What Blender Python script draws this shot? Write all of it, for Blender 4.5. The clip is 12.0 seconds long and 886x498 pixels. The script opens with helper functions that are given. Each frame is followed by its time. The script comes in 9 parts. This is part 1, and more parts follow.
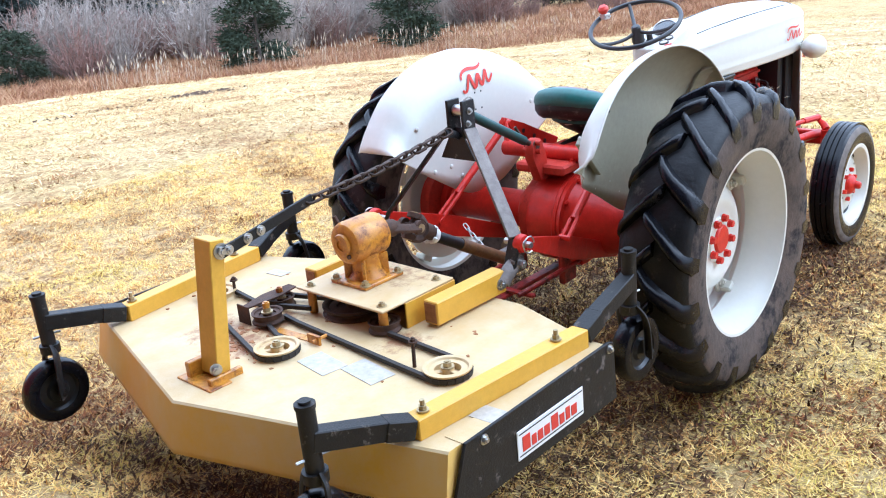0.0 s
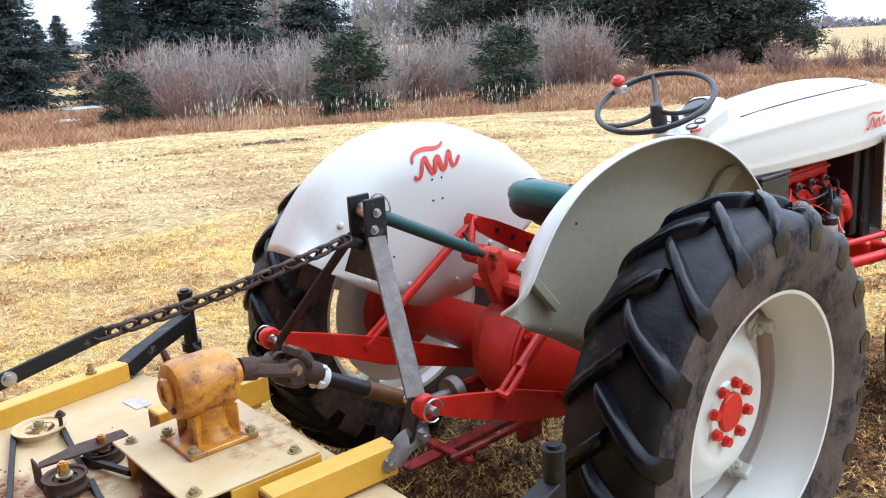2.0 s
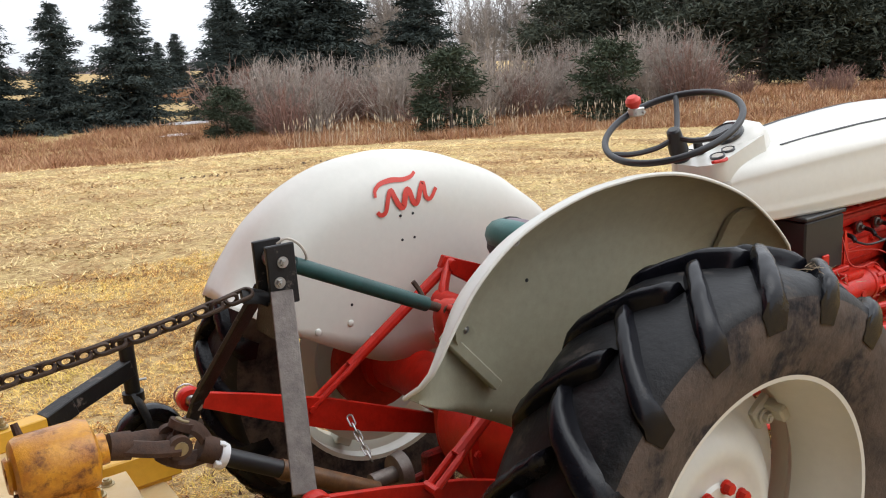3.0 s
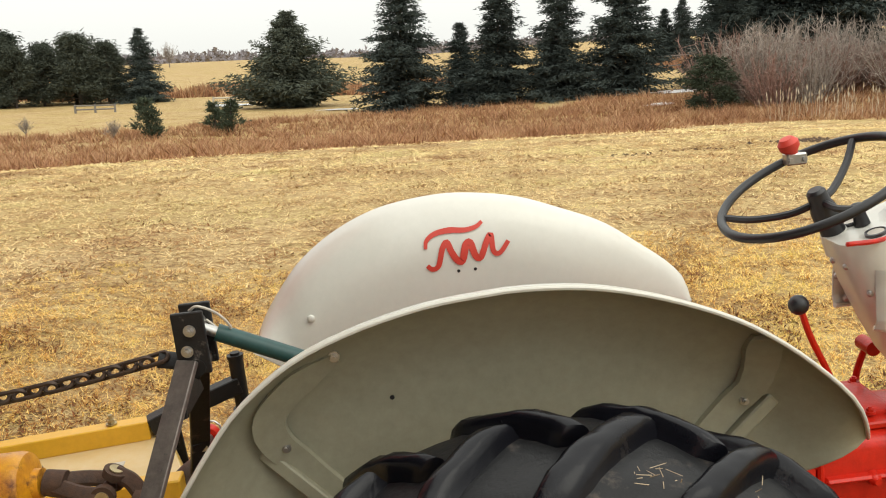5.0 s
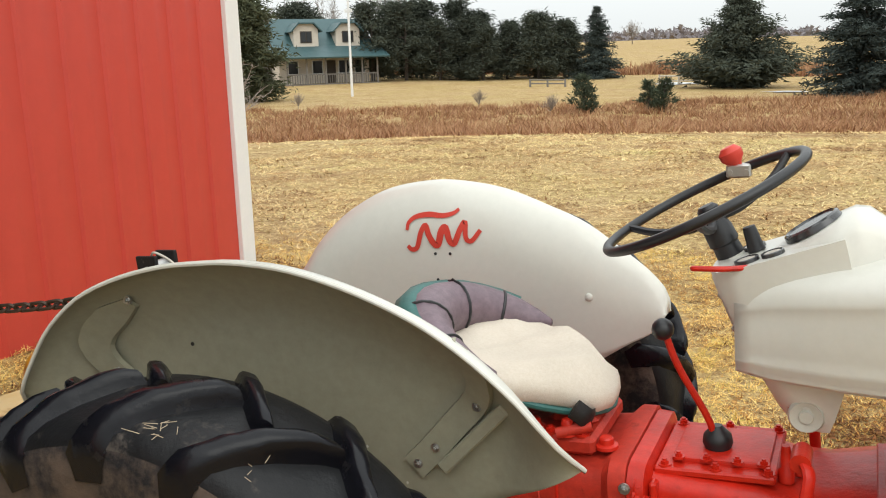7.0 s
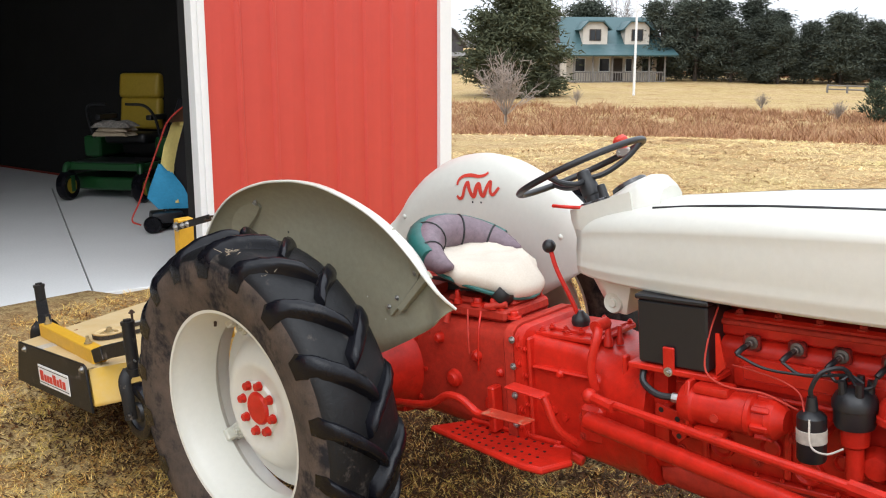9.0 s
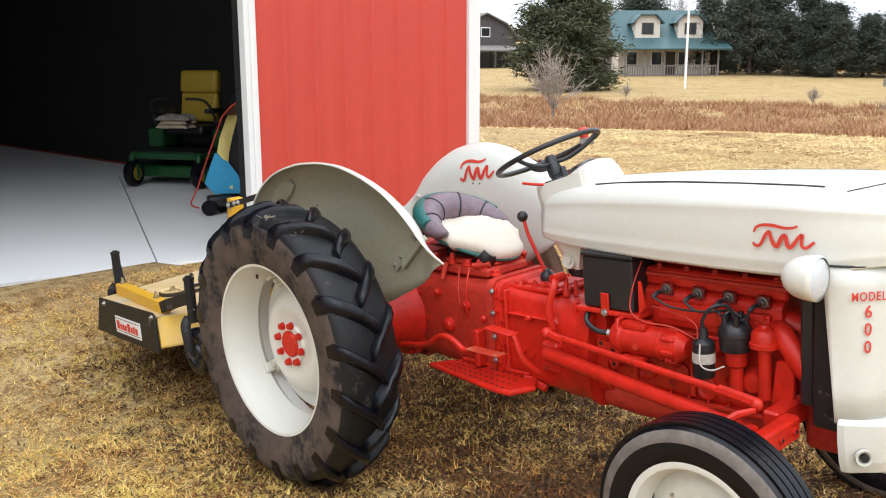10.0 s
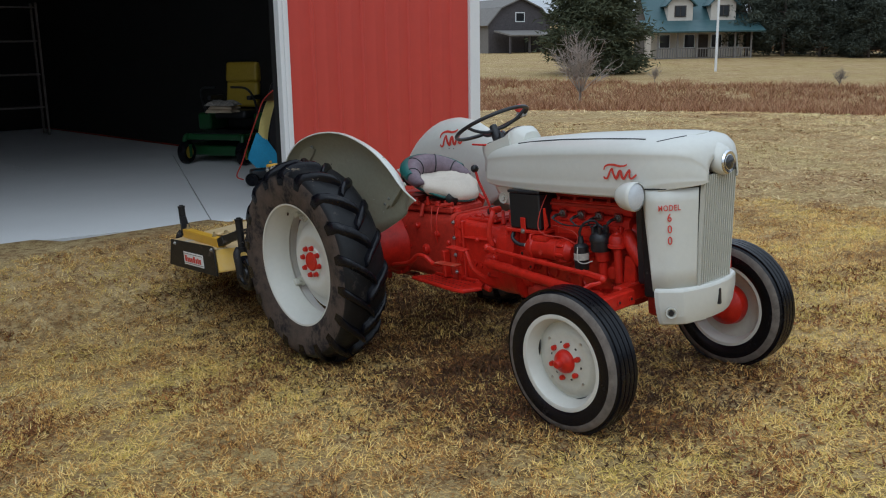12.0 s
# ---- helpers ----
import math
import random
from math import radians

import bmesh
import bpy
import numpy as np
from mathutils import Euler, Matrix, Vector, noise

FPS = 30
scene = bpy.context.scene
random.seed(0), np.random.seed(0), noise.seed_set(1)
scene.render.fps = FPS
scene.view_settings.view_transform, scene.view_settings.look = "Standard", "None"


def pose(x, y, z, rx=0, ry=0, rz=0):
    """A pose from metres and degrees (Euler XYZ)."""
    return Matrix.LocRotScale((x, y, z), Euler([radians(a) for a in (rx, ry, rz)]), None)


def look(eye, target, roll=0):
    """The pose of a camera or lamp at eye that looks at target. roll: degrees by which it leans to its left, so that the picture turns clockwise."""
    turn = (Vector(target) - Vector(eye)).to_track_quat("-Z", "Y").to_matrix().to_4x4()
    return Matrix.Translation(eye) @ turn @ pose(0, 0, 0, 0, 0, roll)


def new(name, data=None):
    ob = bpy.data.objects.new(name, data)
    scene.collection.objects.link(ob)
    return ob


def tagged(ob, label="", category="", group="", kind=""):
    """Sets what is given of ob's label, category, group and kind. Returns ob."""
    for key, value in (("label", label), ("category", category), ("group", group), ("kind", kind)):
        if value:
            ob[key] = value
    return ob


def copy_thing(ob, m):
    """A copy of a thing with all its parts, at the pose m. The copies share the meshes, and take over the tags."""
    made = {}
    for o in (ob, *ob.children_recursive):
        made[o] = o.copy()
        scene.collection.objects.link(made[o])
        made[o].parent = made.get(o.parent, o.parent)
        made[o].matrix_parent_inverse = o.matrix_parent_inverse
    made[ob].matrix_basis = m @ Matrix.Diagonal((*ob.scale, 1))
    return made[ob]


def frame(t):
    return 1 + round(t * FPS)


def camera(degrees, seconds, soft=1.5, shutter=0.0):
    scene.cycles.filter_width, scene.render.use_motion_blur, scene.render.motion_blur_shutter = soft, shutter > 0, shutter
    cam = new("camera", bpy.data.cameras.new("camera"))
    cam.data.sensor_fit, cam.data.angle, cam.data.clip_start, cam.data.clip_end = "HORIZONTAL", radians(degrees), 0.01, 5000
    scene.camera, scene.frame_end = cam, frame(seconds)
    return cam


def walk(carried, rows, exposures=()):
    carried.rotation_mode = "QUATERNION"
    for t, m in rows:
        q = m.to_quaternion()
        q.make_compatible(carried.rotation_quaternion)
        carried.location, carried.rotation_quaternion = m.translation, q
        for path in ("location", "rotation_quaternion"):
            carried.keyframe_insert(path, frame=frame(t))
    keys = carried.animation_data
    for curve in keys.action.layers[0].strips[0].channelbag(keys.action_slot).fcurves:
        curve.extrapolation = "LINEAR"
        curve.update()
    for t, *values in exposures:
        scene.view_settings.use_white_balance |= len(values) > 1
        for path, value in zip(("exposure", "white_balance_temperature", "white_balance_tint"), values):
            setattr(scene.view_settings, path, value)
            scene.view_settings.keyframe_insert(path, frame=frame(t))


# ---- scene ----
cam = camera(52.2, 12.0, 1.1)
PATH = [
    (0, (-3.152, -2.292, 1.575), (-1.759, -0.956, 1.049), -4.5),
    (0.5, (-2.922, -2.215, 1.573), (-1.549, -0.848, 1.075), -3.8),
    (1, (-2.643, -2.178, 1.563), (-1.307, -0.766, 1.094), -3.0),
    (1.5, (-2.349, -2.12, 1.564), (-1.049, -0.665, 1.127), -2.1),
    (2, (-2.059, -2.024, 1.565), (-0.798, -0.523, 1.165), -2.0),
    (2.5, (-1.765, -1.949, 1.561), (-0.582, -0.381, 1.184), -2.1),
    (2.7, (-1.639, -1.92, 1.551), (-0.484, -0.328, 1.185), -2.0),
    (4.3, (-0.573, -2.008, 1.659), (-0.151, -0.092, 1.271), -3.2),
    (4.5, (-0.451, -1.999, 1.667), (-0.138, -0.062, 1.278), -3.0),
    (5, (-0.174, -1.948, 1.7), (-0.112, 0.013, 1.311), -2.7),
    (5.5, (0.133, -1.918, 1.707), (-0.061, 0.034, 1.321), -2.8),
    (6, (0.444, -1.862, 1.697), (0.018, 0.052, 1.299), -2.9),
    (6.3, (0.614, -1.816, 1.697), (0.062, 0.063, 1.288), -2.8),
    (6.5, (0.733, -1.802, 1.694), (0.086, 0.046, 1.287), -2.8),
    (6.7, (0.865, -1.798, 1.69), (0.122, 0.014, 1.286), -2.5),
    (8.3, (1.971, -2.104, 1.704), (0.709, -0.603, 1.31), 1.2),
    (8.5, (2.123, -2.167, 1.707), (0.821, -0.702, 1.31), 1.0),
    (9, (2.451, -2.338, 1.726), (1.079, -0.938, 1.329), 0.0),
    (9.5, (2.818, -2.515, 1.747), (1.394, -1.17, 1.343), -0.3),
    (10, (3.134, -2.695, 1.774), (1.683, -1.38, 1.363), -0.1),
    (10.5, (3.464, -2.9, 1.798), (2.003, -1.597, 1.388), -0.0),
    (11, (3.817, -3.093, 1.811), (2.339, -1.813, 1.39), 0.1),
    (11.5, (4.149, -3.299, 1.829), (2.664, -2.033, 1.393), -0.4),
    (12, (4.494, -3.437, 1.841), (2.992, -2.193, 1.4), -0.9),
]
EXPOSURES = [(0.0, 0.82, 4800, 9), (1.5, 0.68, 4950, 9), (2.0, 0.55, 5150, 9), (2.5, 0.15, 5650, 10), (4.5, -0.10, 6550, 7), (5.0, -0.06, 6750, 5), (5.5, -0.30, 6800, 6), (6.0, -0.28, 6650, 6), (6.5, -0.17, 6450, 5),
             (8.5, 0.0, 6150, 8), (9.0, 0.20, 5950, 9), (9.5, 0.34, 5850, 9), (10.0, 0.28, 5900, 9), (10.5, 0.12, 5950, 9), (11.0, -0.25, 5900, 9), (11.5, -0.62, 5550, 7), (12.0, -0.95, 5350, 5)]
walk(cam, [(t, look(eye, target, roll)) for t, eye, target, roll in PATH], EXPOSURES)

# ---- light: a bright overcast day ----
world = bpy.data.worlds.new("sky")
scene.world = world
world.use_nodes = True
wn = world.node_tree
sky = wn.nodes.new("ShaderNodeTexSky")
sky.sky_type = "NISHITA"
sky.sun_disc = False
sky.sun_elevation = radians(48)
sky.sun_rotation = radians(200)
sky.dust_density = 3.0
pale = wn.nodes.new("ShaderNodeHueSaturation")
pale.inputs["Saturation"].default_value = 0.18
wn.links.new(sky.outputs["Color"], pale.inputs["Color"])
# thick bright cloud: nearly white, and about twice as bright overhead as at the horizon
way = wn.nodes.new("ShaderNodeTexCoord")
split = wn.nodes.new("ShaderNodeSeparateXYZ")
wn.links.new(way.outputs["Generated"], split.inputs[0])
climb = wn.nodes.new("ShaderNodeMapRange")
climb.inputs["From Min"].default_value, climb.inputs["From Max"].default_value = 0.0, 1.0
climb.inputs["To Min"].default_value, climb.inputs["To Max"].default_value = 7.0, 17.0
wn.links.new(split.outputs["Z"], climb.inputs["Value"])
cloud = wn.nodes.new("ShaderNodeMix")
cloud.data_type = "RGBA"
cloud.inputs[0].default_value = 0.85
wn.links.new(pale.outputs["Color"], cloud.inputs[6])
wn.links.new(climb.outputs["Result"], cloud.inputs[7])
wn.links.new(cloud.outputs[2], wn.nodes["Background"].inputs["Color"])
wn.nodes["Background"].inputs["Strength"].default_value = 0.15

sun = new("sun", bpy.data.lights.new("sun", "SUN"))
sun.data.energy = 0.9
sun.data.angle = radians(40)
sun.data.color = (1.0, 0.96, 0.9)
sun.matrix_world = look((0, 0, 30), (-8.0, 6.5, 18.5))


# ---- materials ----
def material(name, colour, rough=0.6, metal=0.0, second=None, grain=40.0, vary=0.25, patch=3.0, patches=0.0,
             patch_colour=None, bump=0.15, bump_scale=120.0, edge=0.08, coat=0.0, random=0.0, spec=0.5):
    """A surface with fine grain, broad variation, worn patches with a shape of their own, and relief."""
    m = bpy.data.materials.new(name)
    m.use_nodes = True
    nt = m.node_tree
    b = nt.nodes["Principled BSDF"]
    tc = nt.nodes.new("ShaderNodeTexCoord")

    def noise_node(scale, detail=4.0, rough_=0.6):
        n = nt.nodes.new("ShaderNodeTexNoise")
        n.inputs["Scale"].default_value, n.inputs["Detail"].default_value = scale, detail
        n.inputs["Roughness"].default_value = rough_
        nt.links.new(tc.outputs["Object"], n.inputs["Vector"])
        return n

    def mix(fac, a, b_, kind="MIX"):
        x = nt.nodes.new("ShaderNodeMix")
        x.data_type, x.blend_type = "RGBA", kind
        for key, v in (("Factor", fac), ("A", a), ("B", b_)):
            sock = [s for s in x.inputs if s.name == key and s.type == ("VALUE" if key == "Factor" else "RGBA")][0]
            if isinstance(v, (int, float)):
                sock.default_value = v
            elif isinstance(v, tuple):
                sock.default_value = (*v, 1.0)
            else:
                nt.links.new(v, sock)
        return [s for s in x.outputs if s.type == "RGBA"][0]

    def ramp(src, lo, hi):
        r = nt.nodes.new("ShaderNodeMapRange")
        r.inputs["From Min"].default_value, r.inputs["From Max"].default_value = lo, hi
        nt.links.new(src, r.inputs["Value"])
        return r.outputs["Result"]

    second = second or tuple(c * (1 - vary) for c in colour)
    fine, broad = noise_node(grain, 5.0, 0.7), noise_node(patch, 4.0, 0.6)
    col = mix(ramp(fine.outputs["Fac"], 0.3, 0.7), colour, second)
    col = mix(ramp(broad.outputs["Fac"], 0.35, 0.75), col, mix(1.0, col, tuple([1 - 0.5 * vary] * 3), "MULTIPLY"))
    if patches > 0:
        worn = noise_node(patch * 2.3, 8.0, 0.72)
        mask = ramp(worn.outputs["Fac"], 0.78 - 0.42 * patches, 0.78 - 0.42 * patches + edge)
        col = mix(mask, col, patch_colour)
        rr = nt.nodes.new("ShaderNodeMapRange")
        rr.inputs["To Min"].default_value, rr.inputs["To Max"].default_value = rough, min(1.0, rough + 0.3)
        nt.links.new(mask, rr.inputs["Value"])
        nt.links.new(rr.outputs["Result"], b.inputs["Roughness"])
    else:
        rr = nt.nodes.new("ShaderNodeMapRange")
        rr.inputs["To Min"].default_value, rr.inputs["To Max"].default_value = max(0.05, rough - 0.1), min(1, rough + 0.12)
        nt.links.new(broad.outputs["Fac"], rr.inputs["Value"])
        nt.links.new(rr.outputs["Result"], b.inputs["Roughness"])
    if random > 0:
        oi = nt.nodes.new("ShaderNodeObjectInfo")
        hs = nt.nodes.new("ShaderNodeHueSaturation")
        mr = nt.nodes.new("ShaderNodeMapRange")
        mr.inputs["To Min"].default_value, mr.inputs["To Max"].default_value = 1 - random, 1 + random
        nt.links.new(oi.outputs["Random"], mr.inputs["Value"])
        nt.links.new(mr.outputs["Result"], hs.inputs["Value"])
        nt.links.new(col, hs.inputs["Color"])
        col = hs.outputs["Color"]
    nt.links.new(col, b.inputs["Base Color"])
    b.inputs["Metallic"].default_value = metal
    b.inputs["Specular IOR Level"].default_value = spec
    if coat:
        b.inputs["Coat Weight"].default_value, b.inputs["Coat Roughness"].default_value = coat, 0.15
    if bump:
        bn = noise_node(bump_scale, 6.0, 0.65)
        bp = nt.nodes.new("ShaderNodeBump")
        bp.inputs["Strength"].default_value, bp.inputs["Distance"].default_value = bump, 0.004
        nt.links.new(bn.outputs["Fac"], bp.inputs["Height"])
        nt.links.new(bp.outputs["Normal"], b.inputs["Normal"])
    return m


IVORY = material("ivory_paint", (0.66, 0.65, 0.585), 0.34, vary=0.05, patch=1.6, bump=0.03, bump_scale=60, coat=0.25)
GRIMY_SHADED = material("grimy_ivory_paint", (0.36, 0.345, 0.25), 0.5, vary=0.15, patch=3, patches=0.3, patch_colour=(0.25, 0.235, 0.17), edge=0.25, bump=0.08)
IVORY_DULL = material("dull_ivory_paint", (0.58, 0.57, 0.49), 0.5, vary=0.10, patch=4, patches=0.12, patch_colour=(0.42, 0.40, 0.32), bump=0.06)
RED = material("tractor_red_paint", (0.64, 0.021, 0.008), 0.40, vary=0.32, patch=6, grain=22, bump=0.35, bump_scale=55, coat=0.08, patches=0.40, patch_colour=(0.17, 0.014, 0.009), edge=0.2, spec=0.32)
RED_DULL = material("dusty_red_paint", (0.56, 0.035, 0.016), 0.6, vary=0.35, patch=9, bump=0.35, bump_scale=70, patches=0.42, patch_colour=(0.13, 0.02, 0.013), edge=0.14, spec=0.35)
OILY_SHADED_RED = material("oily_red_paint", (0.42, 0.02, 0.012), 0.45, second=(0.10, 0.012, 0.010), patch=9, grain=20, patches=0.62, patch_colour=(0.02, 0.012, 0.010), edge=0.16, bump=0.5, bump_scale=50, spec=0.4)
WORN_RED = material("worn_red_paint", (0.60, 0.05, 0.02), 0.45, vary=0.3, patch=7, grain=20, patches=0.58, patch_colour=(0.42, 0.20, 0.11), edge=0.1, bump=0.3)
RED_MARK = material("red_marking", (0.62, 0.05, 0.03), 0.5, vary=0.1, bump=0)
RUBBER = material("tyre_rubber", (0.007, 0.007, 0.010), 0.27, vary=0.35, patch=5, grain=14, patches=0.40, patch_colour=(0.030, 0.025, 0.022), edge=0.12, bump=0.35, bump_scale=24, spec=0.24)
MUD_RUBBER = material("muddy_sidewall", (0.115, 0.084, 0.066), 0.7, second=(0.042, 0.034, 0.030), patch=2.6, grain=12, patches=0.65, patch_colour=(0.016, 0.015, 0.017), edge=0.12, bump=0.9, bump_scale=40, spec=0.25)
TREADBED = material("dusty_tread_rubber", (0.012, 0.012, 0.013), 0.45, vary=0.3, patch=4, grain=16, patches=0.47, patch_colour=(0.075, 0.063, 0.054), edge=0.09, bump=0.7, bump_scale=35, spec=0.25)
BRASSY = material("yellowed_zinc", (0.50, 0.40, 0.22), 0.45, 0.6, vary=0.3, patch=20, bump=0.1)
PINELIGHT = material("soft_pine_needles", (0.060, 0.070, 0.040), 0.95, second=(0.095, 0.10, 0.06), grain=3, vary=0.3, bump=0, random=0.2, spec=0.05)
FRONT_WALL = material("scuffed_front_sidewall", (0.21, 0.18, 0.155), 0.8, second=(0.10, 0.085, 0.072), patch=4, grain=18, patches=0.50, patch_colour=(0.016, 0.015, 0.015), edge=0.22, bump=0.35, bump_scale=70, spec=0.3)
PLASTIC = material("black_plastic", (0.016, 0.016, 0.018), 0.4, vary=0.2, bump=0.08)
BLACK = material("black_steel_paint", (0.017, 0.0155, 0.015), 0.48, vary=0.3, patch=9, patches=0.46, patch_colour=(0.12, 0.10, 0.085), edge=0.07, bump=0.3, spec=0.3)
WORN = material("worn_grey_steel", (0.22, 0.19, 0.165), 0.5, 0.5, second=(0.12, 0.10, 0.09), patch=10, grain=30, patches=0.3, patch_colour=(0.045, 0.04, 0.04), bump=0.25)
STEEL = material("zinc_steel", (0.55, 0.54, 0.52), 0.35, 0.9, vary=0.2, bump=0.05)
CHROME = material("chrome", (0.75, 0.76, 0.78), 0.12, 1.0, vary=0.05, bump=0)
RUSTY = material("rusty_iron", (0.10, 0.05, 0.028), 0.75, 0.2, second=(0.05, 0.03, 0.022), patch=14, bump=0.5)
CHAIN = material("dark_chain_iron", (0.05, 0.04, 0.035), 0.6, 0.5, second=(0.09, 0.055, 0.035), patch=20, bump=0.3)
YELLOW = material("yellow_paint", (0.72, 0.40, 0.03), 0.42, vary=0.12, patch=5, patches=0.16, patch_colour=(0.36, 0.18, 0.045), edge=0.12, bump=0.12)
DECK = material("faded_deck_yellow", (0.636, 0.498, 0.281), 0.6, second=(0.593, 0.415, 0.179), patch=2.2, grain=9, patches=0.34, patch_colour=(0.310, 0.158, 0.062), edge=0.14, bump=0.18)
SKIRT = material("deck_skirt_yellow", (0.78, 0.47, 0.035), 0.42, second=(0.74, 0.53, 0.22), patch=1.6, grain=4, patches=0.2, patch_colour=(0.46, 0.25, 0.08), edge=0.2, bump=0.1)
GEARBOX = material("oily_gearbox_yellow", (0.72, 0.34, 0.018), 0.36, second=(0.40, 0.13, 0.010), patch=8, grain=16, patches=0.60, patch_colour=(0.13, 0.042, 0.012), edge=0.14, bump=0.3, coat=0.15)
RUSTDECK = material("rust_stain", (0.40, 0.18, 0.06), 0.8, second=(0.24, 0.095, 0.035), patch=12, grain=40, bump=0.3)
GREENTUBE = material("dark_green_paint", (0.015, 0.07, 0.065), 0.45, vary=0.3, patch=15, patches=0.18, patch_colour=(0.10, 0.08, 0.06), bump=0.1)
TEAL = material("teal_vinyl", (0.022, 0.13, 0.115), 0.45, vary=0.25, patch=12, bump=0.1)
VINYL = material("mauve_grey_vinyl", (0.20, 0.14, 0.165), 0.5, second=(0.13, 0.092, 0.11), patch=12, grain=60, bump=0.2)
CUSHION = material("stained_cream_cloth", (0.66, 0.59, 0.50), 0.85, second=(0.60, 0.52, 0.42), patch=6, grain=150, patches=0.20, patch_colour=(0.30, 0.19, 0.09), edge=0.2, bump=0.35, bump_scale=220)
STICKER = material("pale_sticker", (0.58, 0.53, 0.45), 0.5, vary=0.25, patch=20, patches=0.3, patch_colour=(0.50, 0.40, 0.26), bump=0)
WHITE = material("white_paint", (0.80, 0.80, 0.79), 0.45, vary=0.04, patch=2, bump=0.02)
BARN = material("red_barn_steel", (0.56, 0.060, 0.040), 0.42, vary=0.08, patch=0.8, grain=6, bump=0.04, bump_scale=20)
CONCRETE = material("pale_concrete", (0.79, 0.78, 0.76), 0.8, vary=0.10, patch=1.2, grain=60, patches=0.10, patch_colour=(0.52, 0.50, 0.46), bump=0.15)
# gloom of the unlit barn put into the colour; also blackens slab joints
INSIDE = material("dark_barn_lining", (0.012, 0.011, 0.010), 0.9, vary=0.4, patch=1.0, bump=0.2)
GLASSY = material("dark_window", (0.02, 0.022, 0.025), 0.08, vary=0.1, bump=0)
LENS = material("lamp_lens", (0.62, 0.64, 0.66), 0.15, vary=0.1, grain=90, bump=0.5, bump_scale=160, coat=0.5)
GAUGE = material("dark_gauge", (0.03, 0.03, 0.032), 0.25, vary=0.1, bump=0, coat=0.5)
WOODGREY = material("weathered_grey_wood", (0.22, 0.20, 0.18), 0.85, vary=0.3, patch=3, bump=0.3)
OLDWOOD = material("dark_weathered_boards", (0.10, 0.088, 0.088), 0.9, second=(0.06, 0.052, 0.054), patch=2, grain=5, bump=0.3)
SIDING = material("tan_log_siding", (0.66, 0.59, 0.50), 0.8, vary=0.2, patch=2, bump=0.2)
ROOF = material("green_metal_roof", (0.045, 0.098, 0.105), 0.5, vary=0.15, patch=1.5, bump=0.05)
BARK = material("bark", (0.09, 0.07, 0.055), 0.9, vary=0.4, patch=8, bump=0.6)
TWIG = material("bare_twigs", (0.26, 0.215, 0.18), 0.9, second=(0.37, 0.315, 0.27), grain=6, vary=0.3, bump=0, random=0.2)
REDTWIG = material("russet_twigs", (0.28, 0.17, 0.135), 0.9, second=(0.22, 0.13, 0.105), grain=6, vary=0.3, bump=0, random=0.2)
PALETWIG = material("pale_birch_twigs", (0.36, 0.32, 0.29), 0.9, grain=6, vary=0.3, bump=0, random=0.15)
SPRUCE = material("blue_green_spruce_needles", (0.043, 0.055, 0.050), 0.95, second=(0.067, 0.079, 0.070), grain=4, vary=0.3, bump=0, random=0.2, spec=0.05)
PINE = material("pine_needles", (0.055, 0.065, 0.050), 0.95, second=(0.079, 0.086, 0.065), grain=3, vary=0.3, bump=0, random=0.25, spec=0.05)
LEAVES = material("shrub_needles", (0.080, 0.098, 0.064), 0.95, grain=5, vary=0.3, bump=0, random=0.2, spec=0.05)
JDGREEN = material("mower_green_paint", (0.012, 0.072, 0.018), 0.4, vary=0.2, bump=0.05)
JDYELLOW = material("yellow_vinyl", (0.440, 0.304, 0.024), 0.5, vary=0.15, bump=0.1)
EARTH = material("dug_earth", (0.10, 0.06, 0.035), 0.95, second=(0.055, 0.035, 0.022), patch=6, bump=0.6)
ICE = material("grey_ice", (0.62, 0.62, 0.62), 0.35, second=(0.45, 0.44, 0.43), patch=0.8, grain=3, bump=0.05)
BAG = material("tan_paper", (0.50, 0.40, 0.28), 0.8, vary=0.2, patch=8, bump=0.2)
BLANKET = material("mottled_blanket", (0.42, 0.38, 0.33), 0.95, second=(0.10, 0.09, 0.085), grain=35, patch=14, bump=0.5)
CANVASY = material("pale_yellow_canvas", (0.80, 0.66, 0.22), 0.8, vary=0.1, patch=5, bump=0.15)
CANVASB = material("blue_canvas", (0.06, 0.38, 0.66), 0.75, vary=0.15, patch=5, bump=0.15)
LEATHER = material("dark_brown_canvas", (0.12, 0.06, 0.03), 0.7, vary=0.2, patch=8, bump=0.2)
REDCORD = material("red_cord", (0.55, 0.05, 0.03), 0.7, vary=0.2, bump=0.1)


